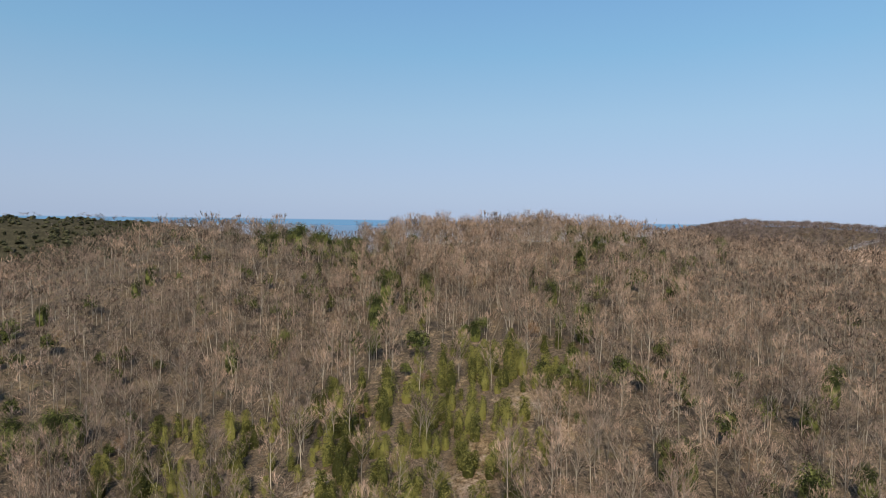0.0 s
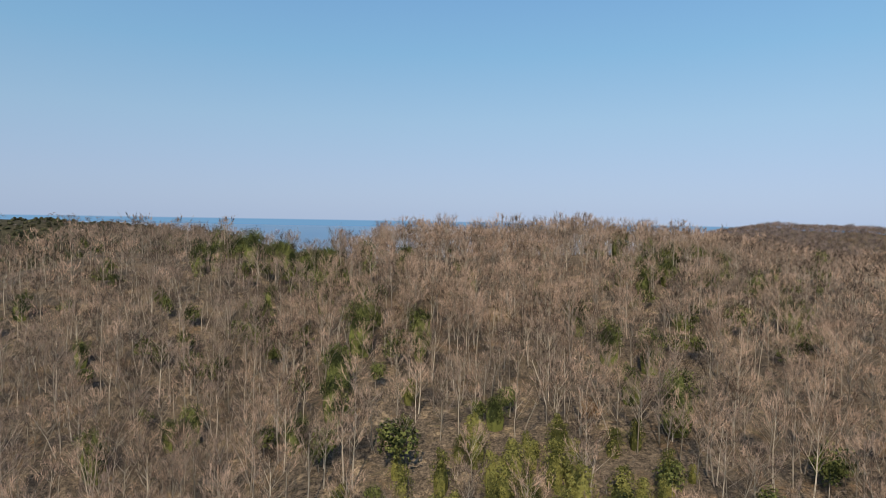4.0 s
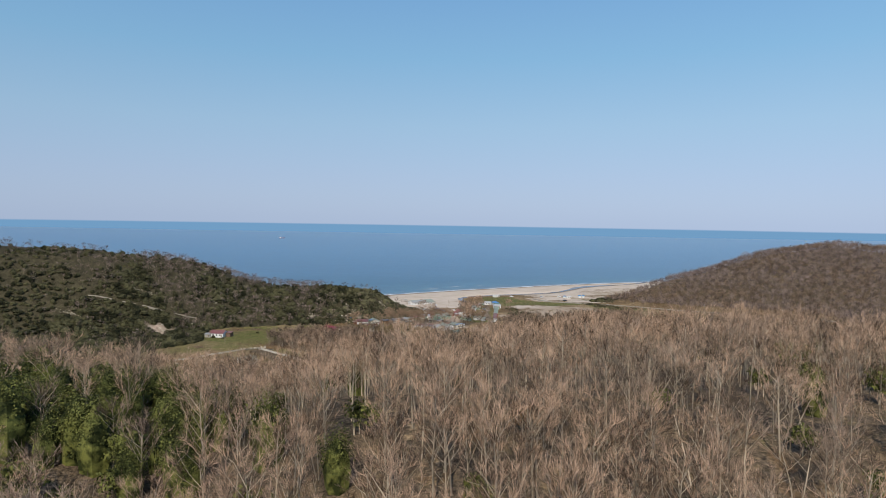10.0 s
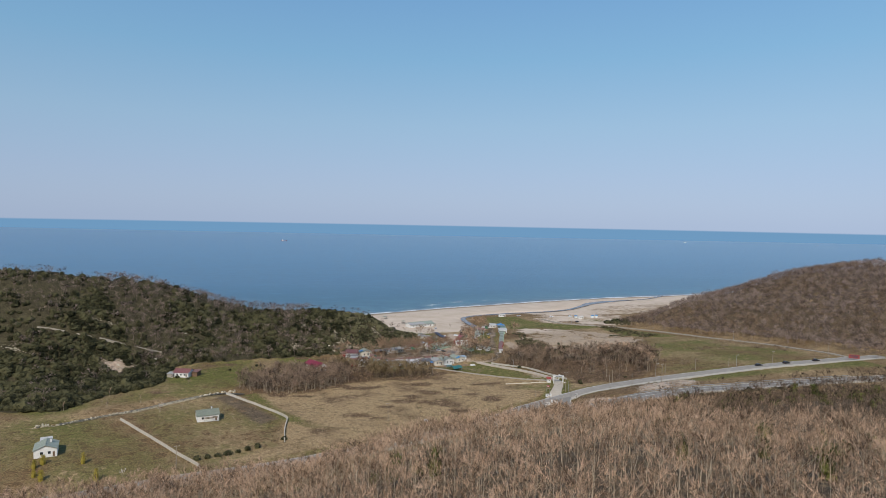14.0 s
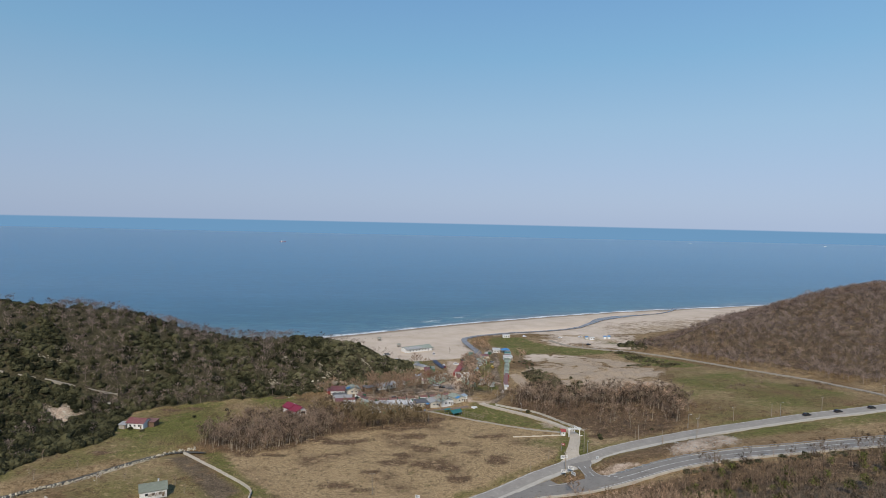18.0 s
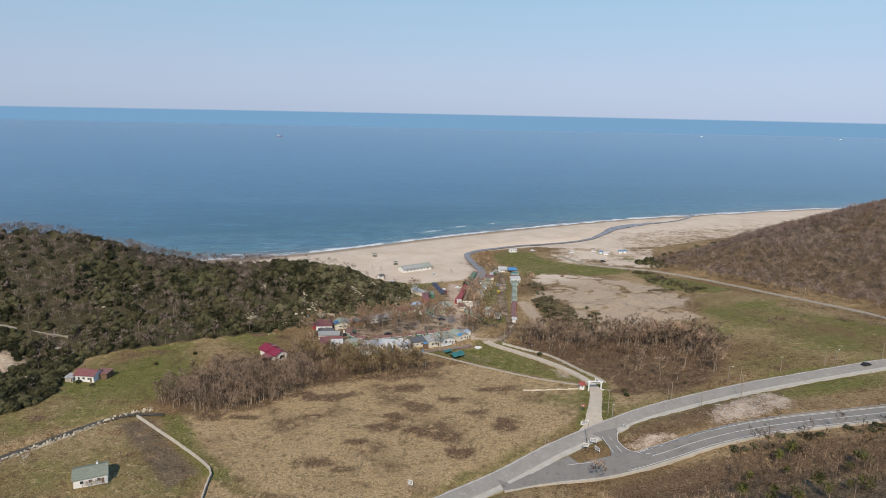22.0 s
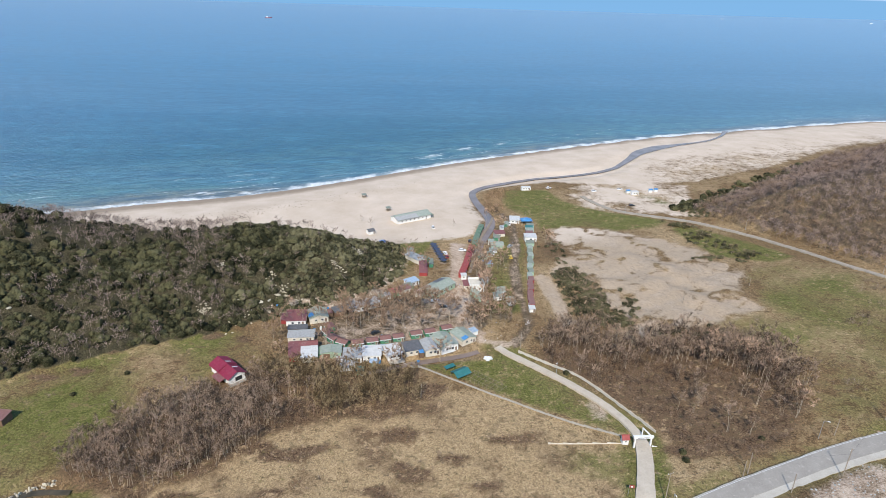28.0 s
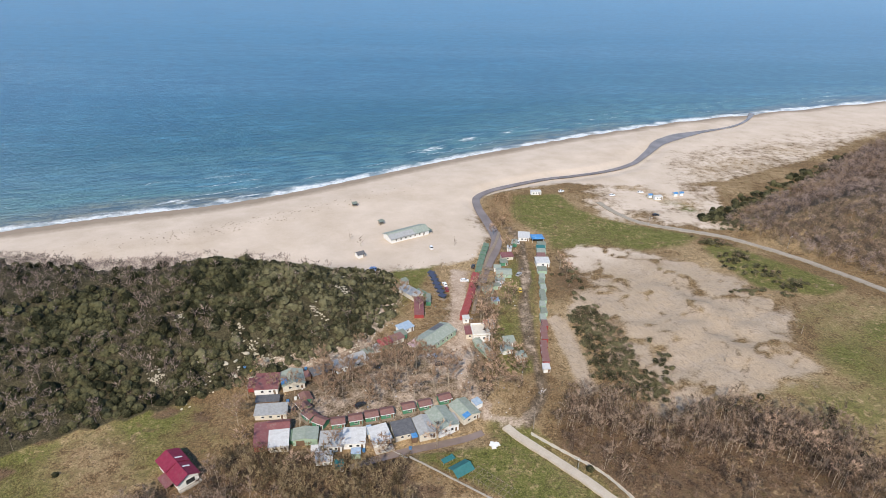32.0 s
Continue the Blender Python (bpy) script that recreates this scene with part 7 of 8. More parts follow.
tagged(ribbon("boardwalk", walk_p, level(walk_p, 3) + 0.9, -0.8, 0.8, M_WOOD, 0.2), "brown wooden boardwalk along the stream bank", "boardwalk", kind="structure")

# ---- walls, fences and rails ----
def wall_run(name, line, h, th, mat, label, category, cap=None, post_step=0.0):
    """A wall that follows the ground, section by section; one thing."""
    t = thing(name, line[0][0], line[0][1], 0, label, category)
    ox, oy, oz = t.matrix_world.translation
    p = smooth_line(line, 4.0) if post_step == 0 else np.array(line, float)
    blocks, caps = [], []
    for a, c in zip(p[:-1], p[1:]):
        d = c - a
        ln = np.hypot(*d)
        m = (a + c) / 2
        n = max(int(ln // 6), 1)
        for q in range(n):
            s = a + d * (q + 0.5) / n
            z = float(ground_z(*s))
            blocks.append(boxed(ln / n + 0.04, th, h + 0.6, (s[0] - ox, s[1] - oy, z - oz - 0.6), math.degrees(math.atan2(d[1], d[0]))))
            caps.append(boxed(ln / n + 0.05, th + 0.12, 0.08, (s[0] - ox, s[1] - oy, z - oz + h), math.degrees(math.atan2(d[1], d[0]))))
    part("wall_section", blocks, mat, t)
    if cap:
        part("coping", caps, cap, t)
    return t


M_WALLC = surface("concrete_wall", (0.36, 0.33, 0.28), (0.55, 0.52, 0.46), 0.6, 0.9, 0.15, wear=(0.3, 0.27, 0.22))
wall_run("field_wall", [(-145, 485), (-116, 462), (-90, 440)], 1.1, 0.35, M_WALLC, "low pale concrete wall across the field", "wall", M_CONCRETE)
wall_run("field_wall", [(-116, 537), (-74, 507), (-73, 499), (-71, 488), (-67, 474)], 1.1, 0.35, M_WALLC, "pale concrete boundary wall of the walled plot", "wall", M_CONCRETE)
wall_run("boundary_wall", [(30.5, 628.5), (42, 618.5), (51, 611.5), (58.5, 601), (66.5, 587), (70, 580.5), (72.3, 576)], 0.8, 0.3, M_WALLC, "low concrete wall beside the driveway", "wall", M_CONCRETE)
wall_run("field_wall", [(-18, 621), (3, 608), (24, 595), (43, 583), (61, 574)], 0.7, 0.25, W_STONE, "low grey wall between the driveway and the marshy field", "wall")
wall_run("white_wall", [(36, 571), (60, 570.5)], 0.5, 0.14, W_CREAM, "low white wall ending in a post beside the gate", "wall")

rng = np.random.default_rng(21)
M_ROCK = surface("pale_rock", (0.33, 0.285, 0.21), (0.55, 0.49, 0.38), 1.5, 0.95, 0.1, bump_d=0.08, per="object")


def rock_mesh(seed):
    bm = bmesh.new()
    bmesh.ops.create_icosphere(bm, subdivisions=1, radius=0.5)
    r = np.random.default_rng(seed)
    for v in bm.verts:
        v.co *= r.uniform(0.75, 1.2)
        v.co.z *= 0.75
    me = bpy.data.meshes.new("stone")
    bm.to_mesh(me)
    bm.free()
    me.materials.append(M_ROCK)
    return me


STONES = [rock_mesh(k) for k in range(5)]
dry_line = smooth_line([(-175, 470), (-160, 488), (-146, 502), (-135, 518), (-128, 532), (-120, 542), (-114, 545)], 0.62)
dry = thing("dry_stone_wall", -135, 518, 0, "dry-stone wall of large pale boulders along the brook", "wall")
ox, oy, oz = dry.matrix_world.translation
for sx, sy in dry_line:
    for up in (0, 1):
        if up and rng.uniform() < 0.35:
            continue
        stone = new("stone", STONES[rng.integers(5)])
        stone.parent = dry
        qx, qy = sx + rng.normal(0, 0.35), sy + rng.normal(0, 0.35)
        s = rng.uniform(0.7, 1.5)
        stone.matrix_local = Matrix.LocRotScale((qx - ox, qy - oy, float(ground_z(qx, qy)) - oz + 0.25 + up * 0.55), Euler((rng.uniform(0, 6), rng.uniform(0, 6), rng.uniform(0, 6))), (s, s * 0.85, s * 0.7))

rail_p = smooth_line([(74, 517.5), (84, 521), (94, 525), (111, 530.5), (129, 534.5), (146, 537.5), (176, 543.5), (220, 550)], 4.0)
t = thing("guard_rail", 74, 517.5, 0, "galvanised steel guard rail along the side road", "guard rail")
ox, oy, oz = t.matrix_world.translation
zz = np.array([z2[np.argmin(np.hypot(*(p2 - q).T))] for q in rail_p]) + 0.1
beam = []
for (a, za_), (c, zc) in zip(zip(rail_p[:-1], zz[:-1]), zip(rail_p[1:], zz[1:])):
    m, d = (a + c) / 2, c - a
    beam.append(boxed(np.hypot(*d) + 0.05, 0.08, 0.32, (m[0] - ox, m[1] - oy, (za_ + zc) / 2 - oz + 0.45), math.degrees(math.atan2(d[1], d[0]))))
part("rail_beam", beam, M_STEEL, t)
for q, zq in zip(rail_p, zz):
    part("rail_post", [boxed(0.12, 0.14, 1.2, (q[0] - ox, q[1] - oy, zq - oz - 0.5))], M_STEEL, t)

# ---- entrance gate ----
t = thing("entrance_gate", 66.2, 569.5, 6, "white portal gate over the driveway with side wings", "gate")
for s in (-1, 1):
    part("pillar", [boxed(0.45, 0.6, 4.3, (s * 2.7, 0, -0.4))], W_WHITE, t)
part("lintel", [boxed(6.4, 0.7, 0.75, (0, 0, 3.55))], W_WHITE, t)
part("lintel_cap", [boxed(6.7, 0.95, 0.1, (0, 0, 4.3))], M_TRIM, t)
part("wing_wall", [boxed(3.8, 0.25, 1.1, (4.9, -0.9, -0.3), -14)], W_WHITE, t)
part("side_beam", [slab([(2.7, 0.3, 4.0), (3.1, 0.3, 4.0), (1.7, 4.6, 4.1), (1.3, 4.6, 4.1)], 0.3)], W_WHITE, t)
part("side_post", [boxed(0.35, 0.35, 4.4, (1.5, 4.4, -0.4))], W_WHITE, t)
part("lettering_bar", [boxed(3.8, 0.03, 0.25, (0, -0.37, 3.8))], R_NAVY, t, "dark bar of lettering")
house(60.9, 571.2, 6, 2.0, 2.0, 2.3, "gable", W_WHITE, R_RED, "gate_booth", "tiny white gate booth with a red roof", "booth", rise=0.7, windows=((0, 1),), door=False)


def sign_board(x, y, turn, w, h, lift, label, face=None):
    t = thing("sign_board", x, y, turn, label, "sign")
    for s in (-1, 1):
        part("post", [boxed(0.1, 0.1, lift + h + 0.4, (s * w * 0.38, 0, -0.4))], M_STEEL, t)
    panel = part("panel", [boxed(w, 0.06, h, (0, -0.09, lift))], face or W_WHITE, t)
    part("text_bar", [boxed(w * 0.75, 0.02, h * 0.1, (0, -0.135, lift + h * v)) for v in (0.25, 0.5, 0.72)], R_NAVY, panel)
    return t


sign_board(56, 538.2, 12, 3.2, 1.6, 0.9, "white roadside board with dark lettering by the driveway")
sign_board(56.4, 523.2, -20, 2.4, 1.4, 1.2, "white sign board on the traffic island")
sign_board(53.0, 520.4, -10, 2.0, 1.3, 1.2, "white direction board on the traffic island")
sign_board(56.6, 517.8, -60, 2.6, 1.3, 1.0, "white billboard on the traffic island")
sign_board(256, 603.5, -15, 6.0, 2.4, 1.6, "large red-and-white billboard beside the main road", R_RED)
sign_board(69.6, 533.2, 20, 1.3, 0.9, 0.9, "small white sign at the tip of the fork")
sign_board(-7, 500, -20, 1.8, 1.6, 1.2, "white square sign beside the main road")

t = thing("flagpole", 56.3, 547.2, 0, "leaning flagpole with a red flag by the driveway", "flag")
part("pole", [boxed(0.08, 0.08, 4.2, (0, 0, -0.3))], M_STEEL, t)
flag = part("cloth", [slab([(0.05, 0, 3.8), (1.6, 0.1, 3.6), (1.6, 0.16, 2.5), (0.05, 0.06, 2.7)], 0.02)], R_RED, t)
part("emblem", [boxed(0.5, 0.03, 0.5, (0.75, 0.0, 2.9))], M_TRIM, flag)


# ---- poles and lamps ----
def tube(a, c, r0, r1, sides=8):
    co, tri = prism((a, c), (r0, r1), sides)
    quads = np.array([(j, (j + 1) % sides, sides + (j + 1) % sides, sides + j) for j in range(sides)])
    return co, quads


def power_pole(x, y, h=9.5, turn=30, lean=0.0, arm=True, label="weathered timber power pole with a crossarm"):
    t = thing("power_pole", x, y, turn, label, "power pole", "power poles")
    part("pole", [tube((0, 0, -0.8), (lean, 0, h), 0.16, 0.1)], M_POLEWOOD, t)
    if arm:
        a = part("crossarm", [boxed(2.0, 0.12, 0.14, (lean, 0, h - 0.5))], M_POLEWOOD, t)
        for s in (-0.85, 0, 0.85):
            part("insulator", [tube((lean + s, 0, h - 0.36), (lean + s, 0, h - 0.12), 0.06, 0.05)], M_TRIM, a)
    return t


def lamp_post(x, y, h=7.0, turn=0):
    t = thing("street_lamp", x, y, turn, "slim grey street lamp with a single arm", "street lamp", "street lamps")
    part("pole", [tube((0, 0, -0.5), (0, 0, h), 0.1, 0.06)], M_STEEL, t)
    arm = part("arm", [tube((0, 0, h - 0.1), (1.2, 0, h + 0.25), 0.05, 0.04)], M_STEEL, t)
    part("lamp_head", [boxed(0.7, 0.25, 0.14, (1.4, 0, h + 0.2))], M_TRIM, arm)
    return t


for px, py, ph, arm in ((54.3, 524, 9, True), (66, 544, 11, True), (93.8, 555.1, 8, False), (91.9, 553.9, 6, False), (120.1, 552.8, 10, True), (102.1, 546, 7, False), (128.4, 572.5, 6.5, False),
                        (148.7, 579.8, 7, True), (170.3, 585, 7, False), (199.5, 591.5, 8, True), (247.1, 615.5, 9, True), (-97.9, 437.5, 8.8, True), (-25.6, 506.2, 9, True), (85.1, 654.9, 5, False), (39.8, 526, 5, False),
                        (49.2, 538, 4, False), (31.5, 631, 8, False), (-8, 596, 6, False), (110, 668, 4.5, False), (150, 690, 4.5, False)):
    power_pole(px, py, ph, 25 + 7 * math.sin(px), 0.25 * math.sin(px * 3), arm, "weathered timber power pole with a crossarm" if arm else "plain weathered timber pole")
for px, py, ph in ((66.9, 540.9, 6.5), (122.6, 571, 7), (186.9, 783.5, 7), (228.4, 711, 7), (175.4, 586, 7), (118, 815, 6), (44, 612, 6)):
    lamp_post(px, py, ph, 200 + px)
# cable between the poles by the main road
cab = [(54.3, 524), (66, 544), (93.8, 555.1), (120.1, 552.8), (148.7, 579.8), (199.5, 591.5), (247.1, 615.5)]
M_CABLE = surface("black_cable", (0.02, 0.02, 0.02), (0.04, 0.04, 0.04), 1.0, 0.6, 0.3, bump_d=0)
wires = []
for (ax, ay), (bx, by) in zip(cab[:-1], cab[1:]):
    for s in range(6):
        u, v = s / 6, (s + 1) / 6
        q = [np.array([ax + (bx - ax) * w, ay + (by - ay) * w, (1 - w) * (float(ground_z(ax, ay)) + 8.3) + w * (float(ground_z(bx, by)) + 8.3) - 5 * w * (1 - w)]) for w in (u, v)]
        wires.append(tube(q[0], q[1], 0.018, 0.018, 4))
me = fast_mesh("overhead_cable", *joined(wires))
me.materials.append(M_CABLE)
tagged(new("overhead_cable", me), "thin black overhead cable between the power poles", "cable", kind="structure")


# ---- vehicles ----
def car_paint(name, dark, light):
    return surface(name, dark, light, 0.5, 0.3, 0.5, bump_d=0)


C_WHITE, C_BLACK, C_BLUE = car_paint("white_car_paint", (0.66, 0.66, 0.66), (0.76, 0.76, 0.76)), car_paint("black_car_paint", (0.012, 0.012, 0.014), (0.03, 0.03, 0.032)), car_paint("blue_car_paint", (0.05, 0.12, 0.3), (0.09, 0.18, 0.38))
C_RED, C_GREY, C_YELLOW = car_paint("dark_red_car_paint", (0.16, 0.02, 0.025), (0.24, 0.04, 0.04)), car_paint("grey_car_paint", (0.25, 0.26, 0.27), (0.36, 0.37, 0.38)), car_paint("yellow_paint", (0.5, 0.34, 0.04), (0.62, 0.45, 0.08))
M_TYRE = surface("tyre_rubber", (0.015, 0.015, 0.015), (0.03, 0.03, 0.03), 2.0, 0.9, 0.2, bump_d=0)


def profile_block(profile, width, taper=0.0):
    """A side profile (x, z) drawn out over the width."""
    n = len(profile)
    co = [(px, s * (width / 2 - taper * (pz - profile[0][1])), pz) for s in (-1, 1) for px, pz in profile]
    quads = [(i, (i + 1) % n, n + (i + 1) % n, n + i) for i in range(n)]
    half = n // 2
    quads += [(i, i + 1, n - 2 - i, n - 1 - i) for i in range(half - 1)]
    quads += [(n + n - 1 - i, n + n - 2 - i, n + i + 1, n + i) for i in range(half - 1)]
    return np.array(co, float), np.array(quads)


def car(paint, label, kind="car"):
    tall = 0.35 if kind == "van" else 0.0
    t = new(kind)
    tagged(t, label, kind)
    part("body", [profile_block([(-2.1, 0.3), (-2.15, 0.75), (-1.9, 0.95), (1.1, 0.92), (2.0, 0.78), (2.1, 0.5), (2.05, 0.3), (0, 0.28)], 1.74, 0.03)], paint, t)
    part("cabin", [profile_block([(-1.85, 0.93), (-1.5, 1.42 + tall), (-0.2, 1.48 + tall), (0.35, 1.42 + tall), (1.05, 0.93), (-0.4, 0.9)], 1.62, 0.22)], paint, t)
    part("windscreen", [slab([(0.46, -0.66, 1.36 + tall), (1.04, -0.74, 0.97), (1.04, 0.74, 0.97), (0.46, 0.66, 1.36 + tall)], 0.02)], M_GLASS, t)
    part("rear_window", [slab([(-1.86, -0.7, 1.0), (-1.56, -0.62, 1.38 + tall), (-1.56, 0.62, 1.38 + tall), (-1.86, 0.7, 1.0)], 0.02)], M_GLASS, t)
    for s in (-1, 1):
        part("side_window", [slab([(-1.45, s * 0.80, 1.0), (0.75, s * 0.80, 1.0), (0.3, s * 0.72, 1.36 + tall), (-1.35, s * 0.72, 1.36 + tall)], 0.02)], M_GLASS, t)
        for wx in (-1.35, 1.3):
            w = part("wheel", [tube((wx, s * 0.68, 0.31), (wx, s * 0.9, 0.31), 0.31, 0.31, 12)], M_TYRE, t)
            part("rim", [tube((wx, s * 0.86, 0.31), (wx, s * 0.915, 0.31), 0.19, 0.17, 8)], M_STEEL, w)
        part("headlight", [boxed(0.12, 0.3, 0.14, (2.02, s * 0.62, 0.6))], M_TRIM, t)
        part("tail_light", [boxed(0.08, 0.25, 0.18, (-2.12, s * 0.66, 0.7))], R_RED, t)
    return t


def park(proto, x, y, turn, z=None):
    return copy_thing(proto, pose(x, y, float(ground_z(x, y)) + 0.02 if z is None else z, 0, 0, turn))


def road_height(x, y):
    return float(main_z[np.argmin(np.hypot(p[:, 0] - x, p[:, 1] - y))]) + 0.06


white_car, black_car = car(C_WHITE, "white hatchback parked on the sand"), car(C_BLACK, "black car driving on the main road")
white_car.matrix_world = pose(-6.4, 672.3, float(ground_z(-6.4, 672.3)), 0, 0, 170)
black_car.matrix_world = pose(206, 588, road_height(206, 588), 0, 0, 17)
for cx, cy in ((187, 582.5), (228, 595.5)):
    park(black_car, cx, cy, 17, road_height(cx, cy))
for cx, cy, ct in ((6.4, 737.4, 5), (-3.4, 733.2, 110), (106.2, 865.4, 20), (127.1, 872.4, 15), (72.3, 871.2, 30)):
    park(white_car, cx, cy, ct)
van = car(C_WHITE, "white van parked on the beach track", "van")
van.matrix_world = pose(-12.6, 775.2, float(ground_z(-12.6, 775.2)), 0, 0, 105)
blue_car = car(C_BLUE, "blue car parked on the rough grass by the headland")
blue_car.matrix_world = pose(-41.1, 746.9, float(ground_z(-41.1, 746.9)), 0, 0, 150)
red_car = car(C_RED, "dark red car parked beside the gazebos")
red_car.matrix_world = pose(-2.2, 728, float(ground_z(-2.2, 728)), 0, 0, 100)
dark_car = car(C_BLACK, "black car parked in the camp")
dark_car.matrix_world = pose(-53.5, 638.2, float(ground_z(-53.5, 638.2)), 0, 0, 60)
for cx, cy, ct in ((-2.7, 666.9, 10), (10.8, 754.3, 80), (126.8, 831.5, 15), (-31, 641, 40)):
    park(dark_car, cx, cy, ct)
truck = car(C_WHITE, "white pickup parked by the stream", "van")
truck.matrix_world = pose(36.6, 784.5, float(ground_z(36.6, 784.5)), 0, 0, 80)
park(truck, 23.6, 733.2, 100)
digger = car(C_YELLOW, "small yellow tractor on the grass")
digger.matrix_world = pose(33.6, 728.2, float(ground_z(33.6, 728.2)), 0, 0, 95)
grey_car = car(C_GREY, "grey-green car with an open boot on the grass")
grey_car.matrix_world = pose(34.2, 744.9, float(ground_z(34.2, 744.9)), 0, 0, 60)

# ---- green tents and the bare pergola in the paddock ----
t = thing("marquee", 6.6, 610.5, 38, "dark teal ridge tent in the paddock", "tent")
for px in (-3, 3):
    for py in (-2.2, 2.2):
        part("post", [boxed(0.1, 0.1, 2.2, (px, py, -0.3))], M_STEEL, t)
part("canvas", [slab([(-3.5, -2.7, 1.7), (3.5, -2.7, 1.7), (3.5, 0.02, 3.0), (-3.5, 0.02, 3.0)], 0.06), slab([(-3.5, -0.02, 3.0), (3.5, -0.02, 3.0), (3.5, 2.7, 1.7), (-3.5, 2.7, 1.7)], 0.06)], R_TEAL, t)
t = thing("marquee", 2.2, 614.3, 38, "small flat teal awning beside the tent", "tent")
for px in (-1.8, 1.8):
    part("post", [boxed(0.1, 0.1, 2.2, (px, 0, -0.3))], M_STEEL, t)
part("canvas", [slab([(-2.3, -1.0, 1.8), (2.3, -1.0, 1.8), (2.3, 1.0, 2.0), (-2.3, 1.0, 2.0)], 0.06)], R_TEAL, t)
t = thing("pergola", 16.5, 604.8, -38, "bare rusty pergola frame in the paddock", "pergola")
for k in range(9):
    part("rafter", [boxed(0.07, 5.0, 0.07, (-7.6 + k * 1.9, 0, 1.9))], M_WOOD, t)
    for s in (-1, 1):
        part("post", [boxed(0.07, 0.07, 2.3, (-7.6 + k * 1.9, s * 2.4, -0.4))], M_WOOD, t)
for s in (-1, 0, 1):
    part("purlin", [boxed(15.4, 0.07, 0.07, (0, s * 2.4, 1.97))], M_WOOD, t)

# ---- far boats ----
for bx, by, bl, lab in ((-805, 3100, 26, "small orange-and-white fishing boat far out on the sea"), (1480, 4300, 14, "distant white boat near the horizon"), (2300, 4250, 14, "distant white boat near the horizon")):
    t = thing("boat", bx, by, 8, lab, "boat", z=0)
    part("hull", [profile_block([(-bl / 2, -0.5), (-bl / 2, 2.2), (-bl * 0.1, 1.9), (bl * 0.2, 2.1), (bl / 2 + 1.5, 3.6), (bl / 2 - 1, 0.2), (bl * 0.2, -0.5), (0, -0.5)], bl * 0.26)], C_RED if bl > 20 else C_WHITE, t)
    part("wheelhouse", [boxed(bl * 0.22, bl * 0.16, bl * 0.16, (-bl * 0.2, 0, 2.0))], C_WHITE, t)
    part("mast", [tube((bl * 0.05, 0, 2), (bl * 0.05, 0, bl * 0.42), 0.2, 0.1)], M_STEEL, t)

# ---- single trees ----
def clear_of_yard(places):
    """Leaves out the places round the dining hall and its yard."""
    d = polydist(np.array([p[0] for p in places], float), np.array([p[1] for p in places], float), [(-24, 678), (-14, 668), (-4, 662), (9, 663), (13, 702), (2, 706), (-8, 704)], True)
    return [p for p, v in zip(places, d) if v > 0.5]


def split_tree(kind):
    """The trunk's and the crown's mesh of a plant."""
    out = []
    co, fa, sl = kind
    for s, nm in ((0, "trunk"), (1, "crown")):
        f = fa[sl == s]
        used, inv = np.unique(f, return_inverse=True)
        out.append(fast_mesh(nm, co[used], inv.reshape(f.shape)))
    return out


def planting(kinds, mats, places, label, category="tree", name="tree", group="", seed=1, lo=0.8, hi=1.15):
    """Trees as things of trunk and crown; places: x, y pairs."""
    r = np.random.default_rng(seed)
    pairs = []
    for k in kinds:
        a, c = split_tree(k)
        a.materials.append(mats[0]), c.materials.append(mats[1])
        pairs.append((a, c))
    for x, y in places:
        t = thing(name, float(x), float(y), float(r.uniform(0, 360)), label, category, group, sink=0.1)
        a, c = pairs[r.integers(len(pairs))]
        s = float(r.uniform(lo, hi))
        t.scale = (s, s, s)
        for nm, me in (("trunk", a), ("crown", c)):
            o = new(nm, me)
            o.parent = t


planting(FINE, BARE, list(zip(*SINGLE_XY)), "leafless grey-barked broadleaf tree on the wooded hill", group="trees of the hilltop", seed=2)
PLANE = [slim_tree(120 + k, (10.5, 12, 9.5, 11)[k], (7.6, 8.4, 7.0, 8.0)[k], 13, 1150, 0.085, True, 1 + (k == 1)) for k in range(4)]
M_TWIG_TAN = surface("tan_twigs", (0.11, 0.072, 0.05), (0.42, 0.285, 0.19), 0.15, 0.9, 0.1, bump_d=0, per="island")
rng = np.random.default_rng(33)
x, y = scatter(rng, -60, 10, 625, 690, 6.8, lambda x, y: 0.95 * within(x, y, [(-52, 648), (-40, 636), (-10, 645), (8, 655), (6, 668), (-14, 668), (-30, 662), (-46, 655)], 2))
planting(PLANE, [M_BARK, M_TWIG_TAN], clear_of_yard(list(zip(x, y))), "leafless plane tree with a tan crown among the cabins", group="trees of the camp", seed=3, lo=0.9, hi=1.25)
x, y = scatter(rng, 5, 34, 640, 740, 6.5, lambda x, y: 0.75 * within(x, y, [(6, 648), (26, 650), (36, 668), (24, 672), (20, 700), (30, 715), (22, 735), (12, 735), (10, 700), (18, 672)], 2))
planting(PLANE, [M_BARK, M_TWIG], clear_of_yard(list(zip(x, y))), "leafless grey tree among the camp's huts", group="trees of the camp", seed=4, lo=0.8, hi=1.15)
planting(PLANE, BARE, [(-66, 616), (-72, 655), (-18, 618), (-2, 622), (-47, 606), (-40, 607), (-30, 668), (-28, 656), (-6, 662), (2, 662), (30, 768), (34, 760), (22, 792), (28, 806), (56, 752), (58, 742)],
         "leafless tree beside the camp's bungalows", group="trees of the camp", seed=5, lo=0.7, hi=1.0)
planting(SHRUB, [M_BARK, M_TWIG_RED], [(0.6, 778.6), (-51.8, 775.1), (-59.7, 783.7), (-28.4, 750), (-24.5, 748), (-21.6, 747.2), (62, 812), (48, 802)], "round leafless tamarisk bush on the sand", "bush", "bush", "bushes of the beach", 6, 1.0, 1.5)
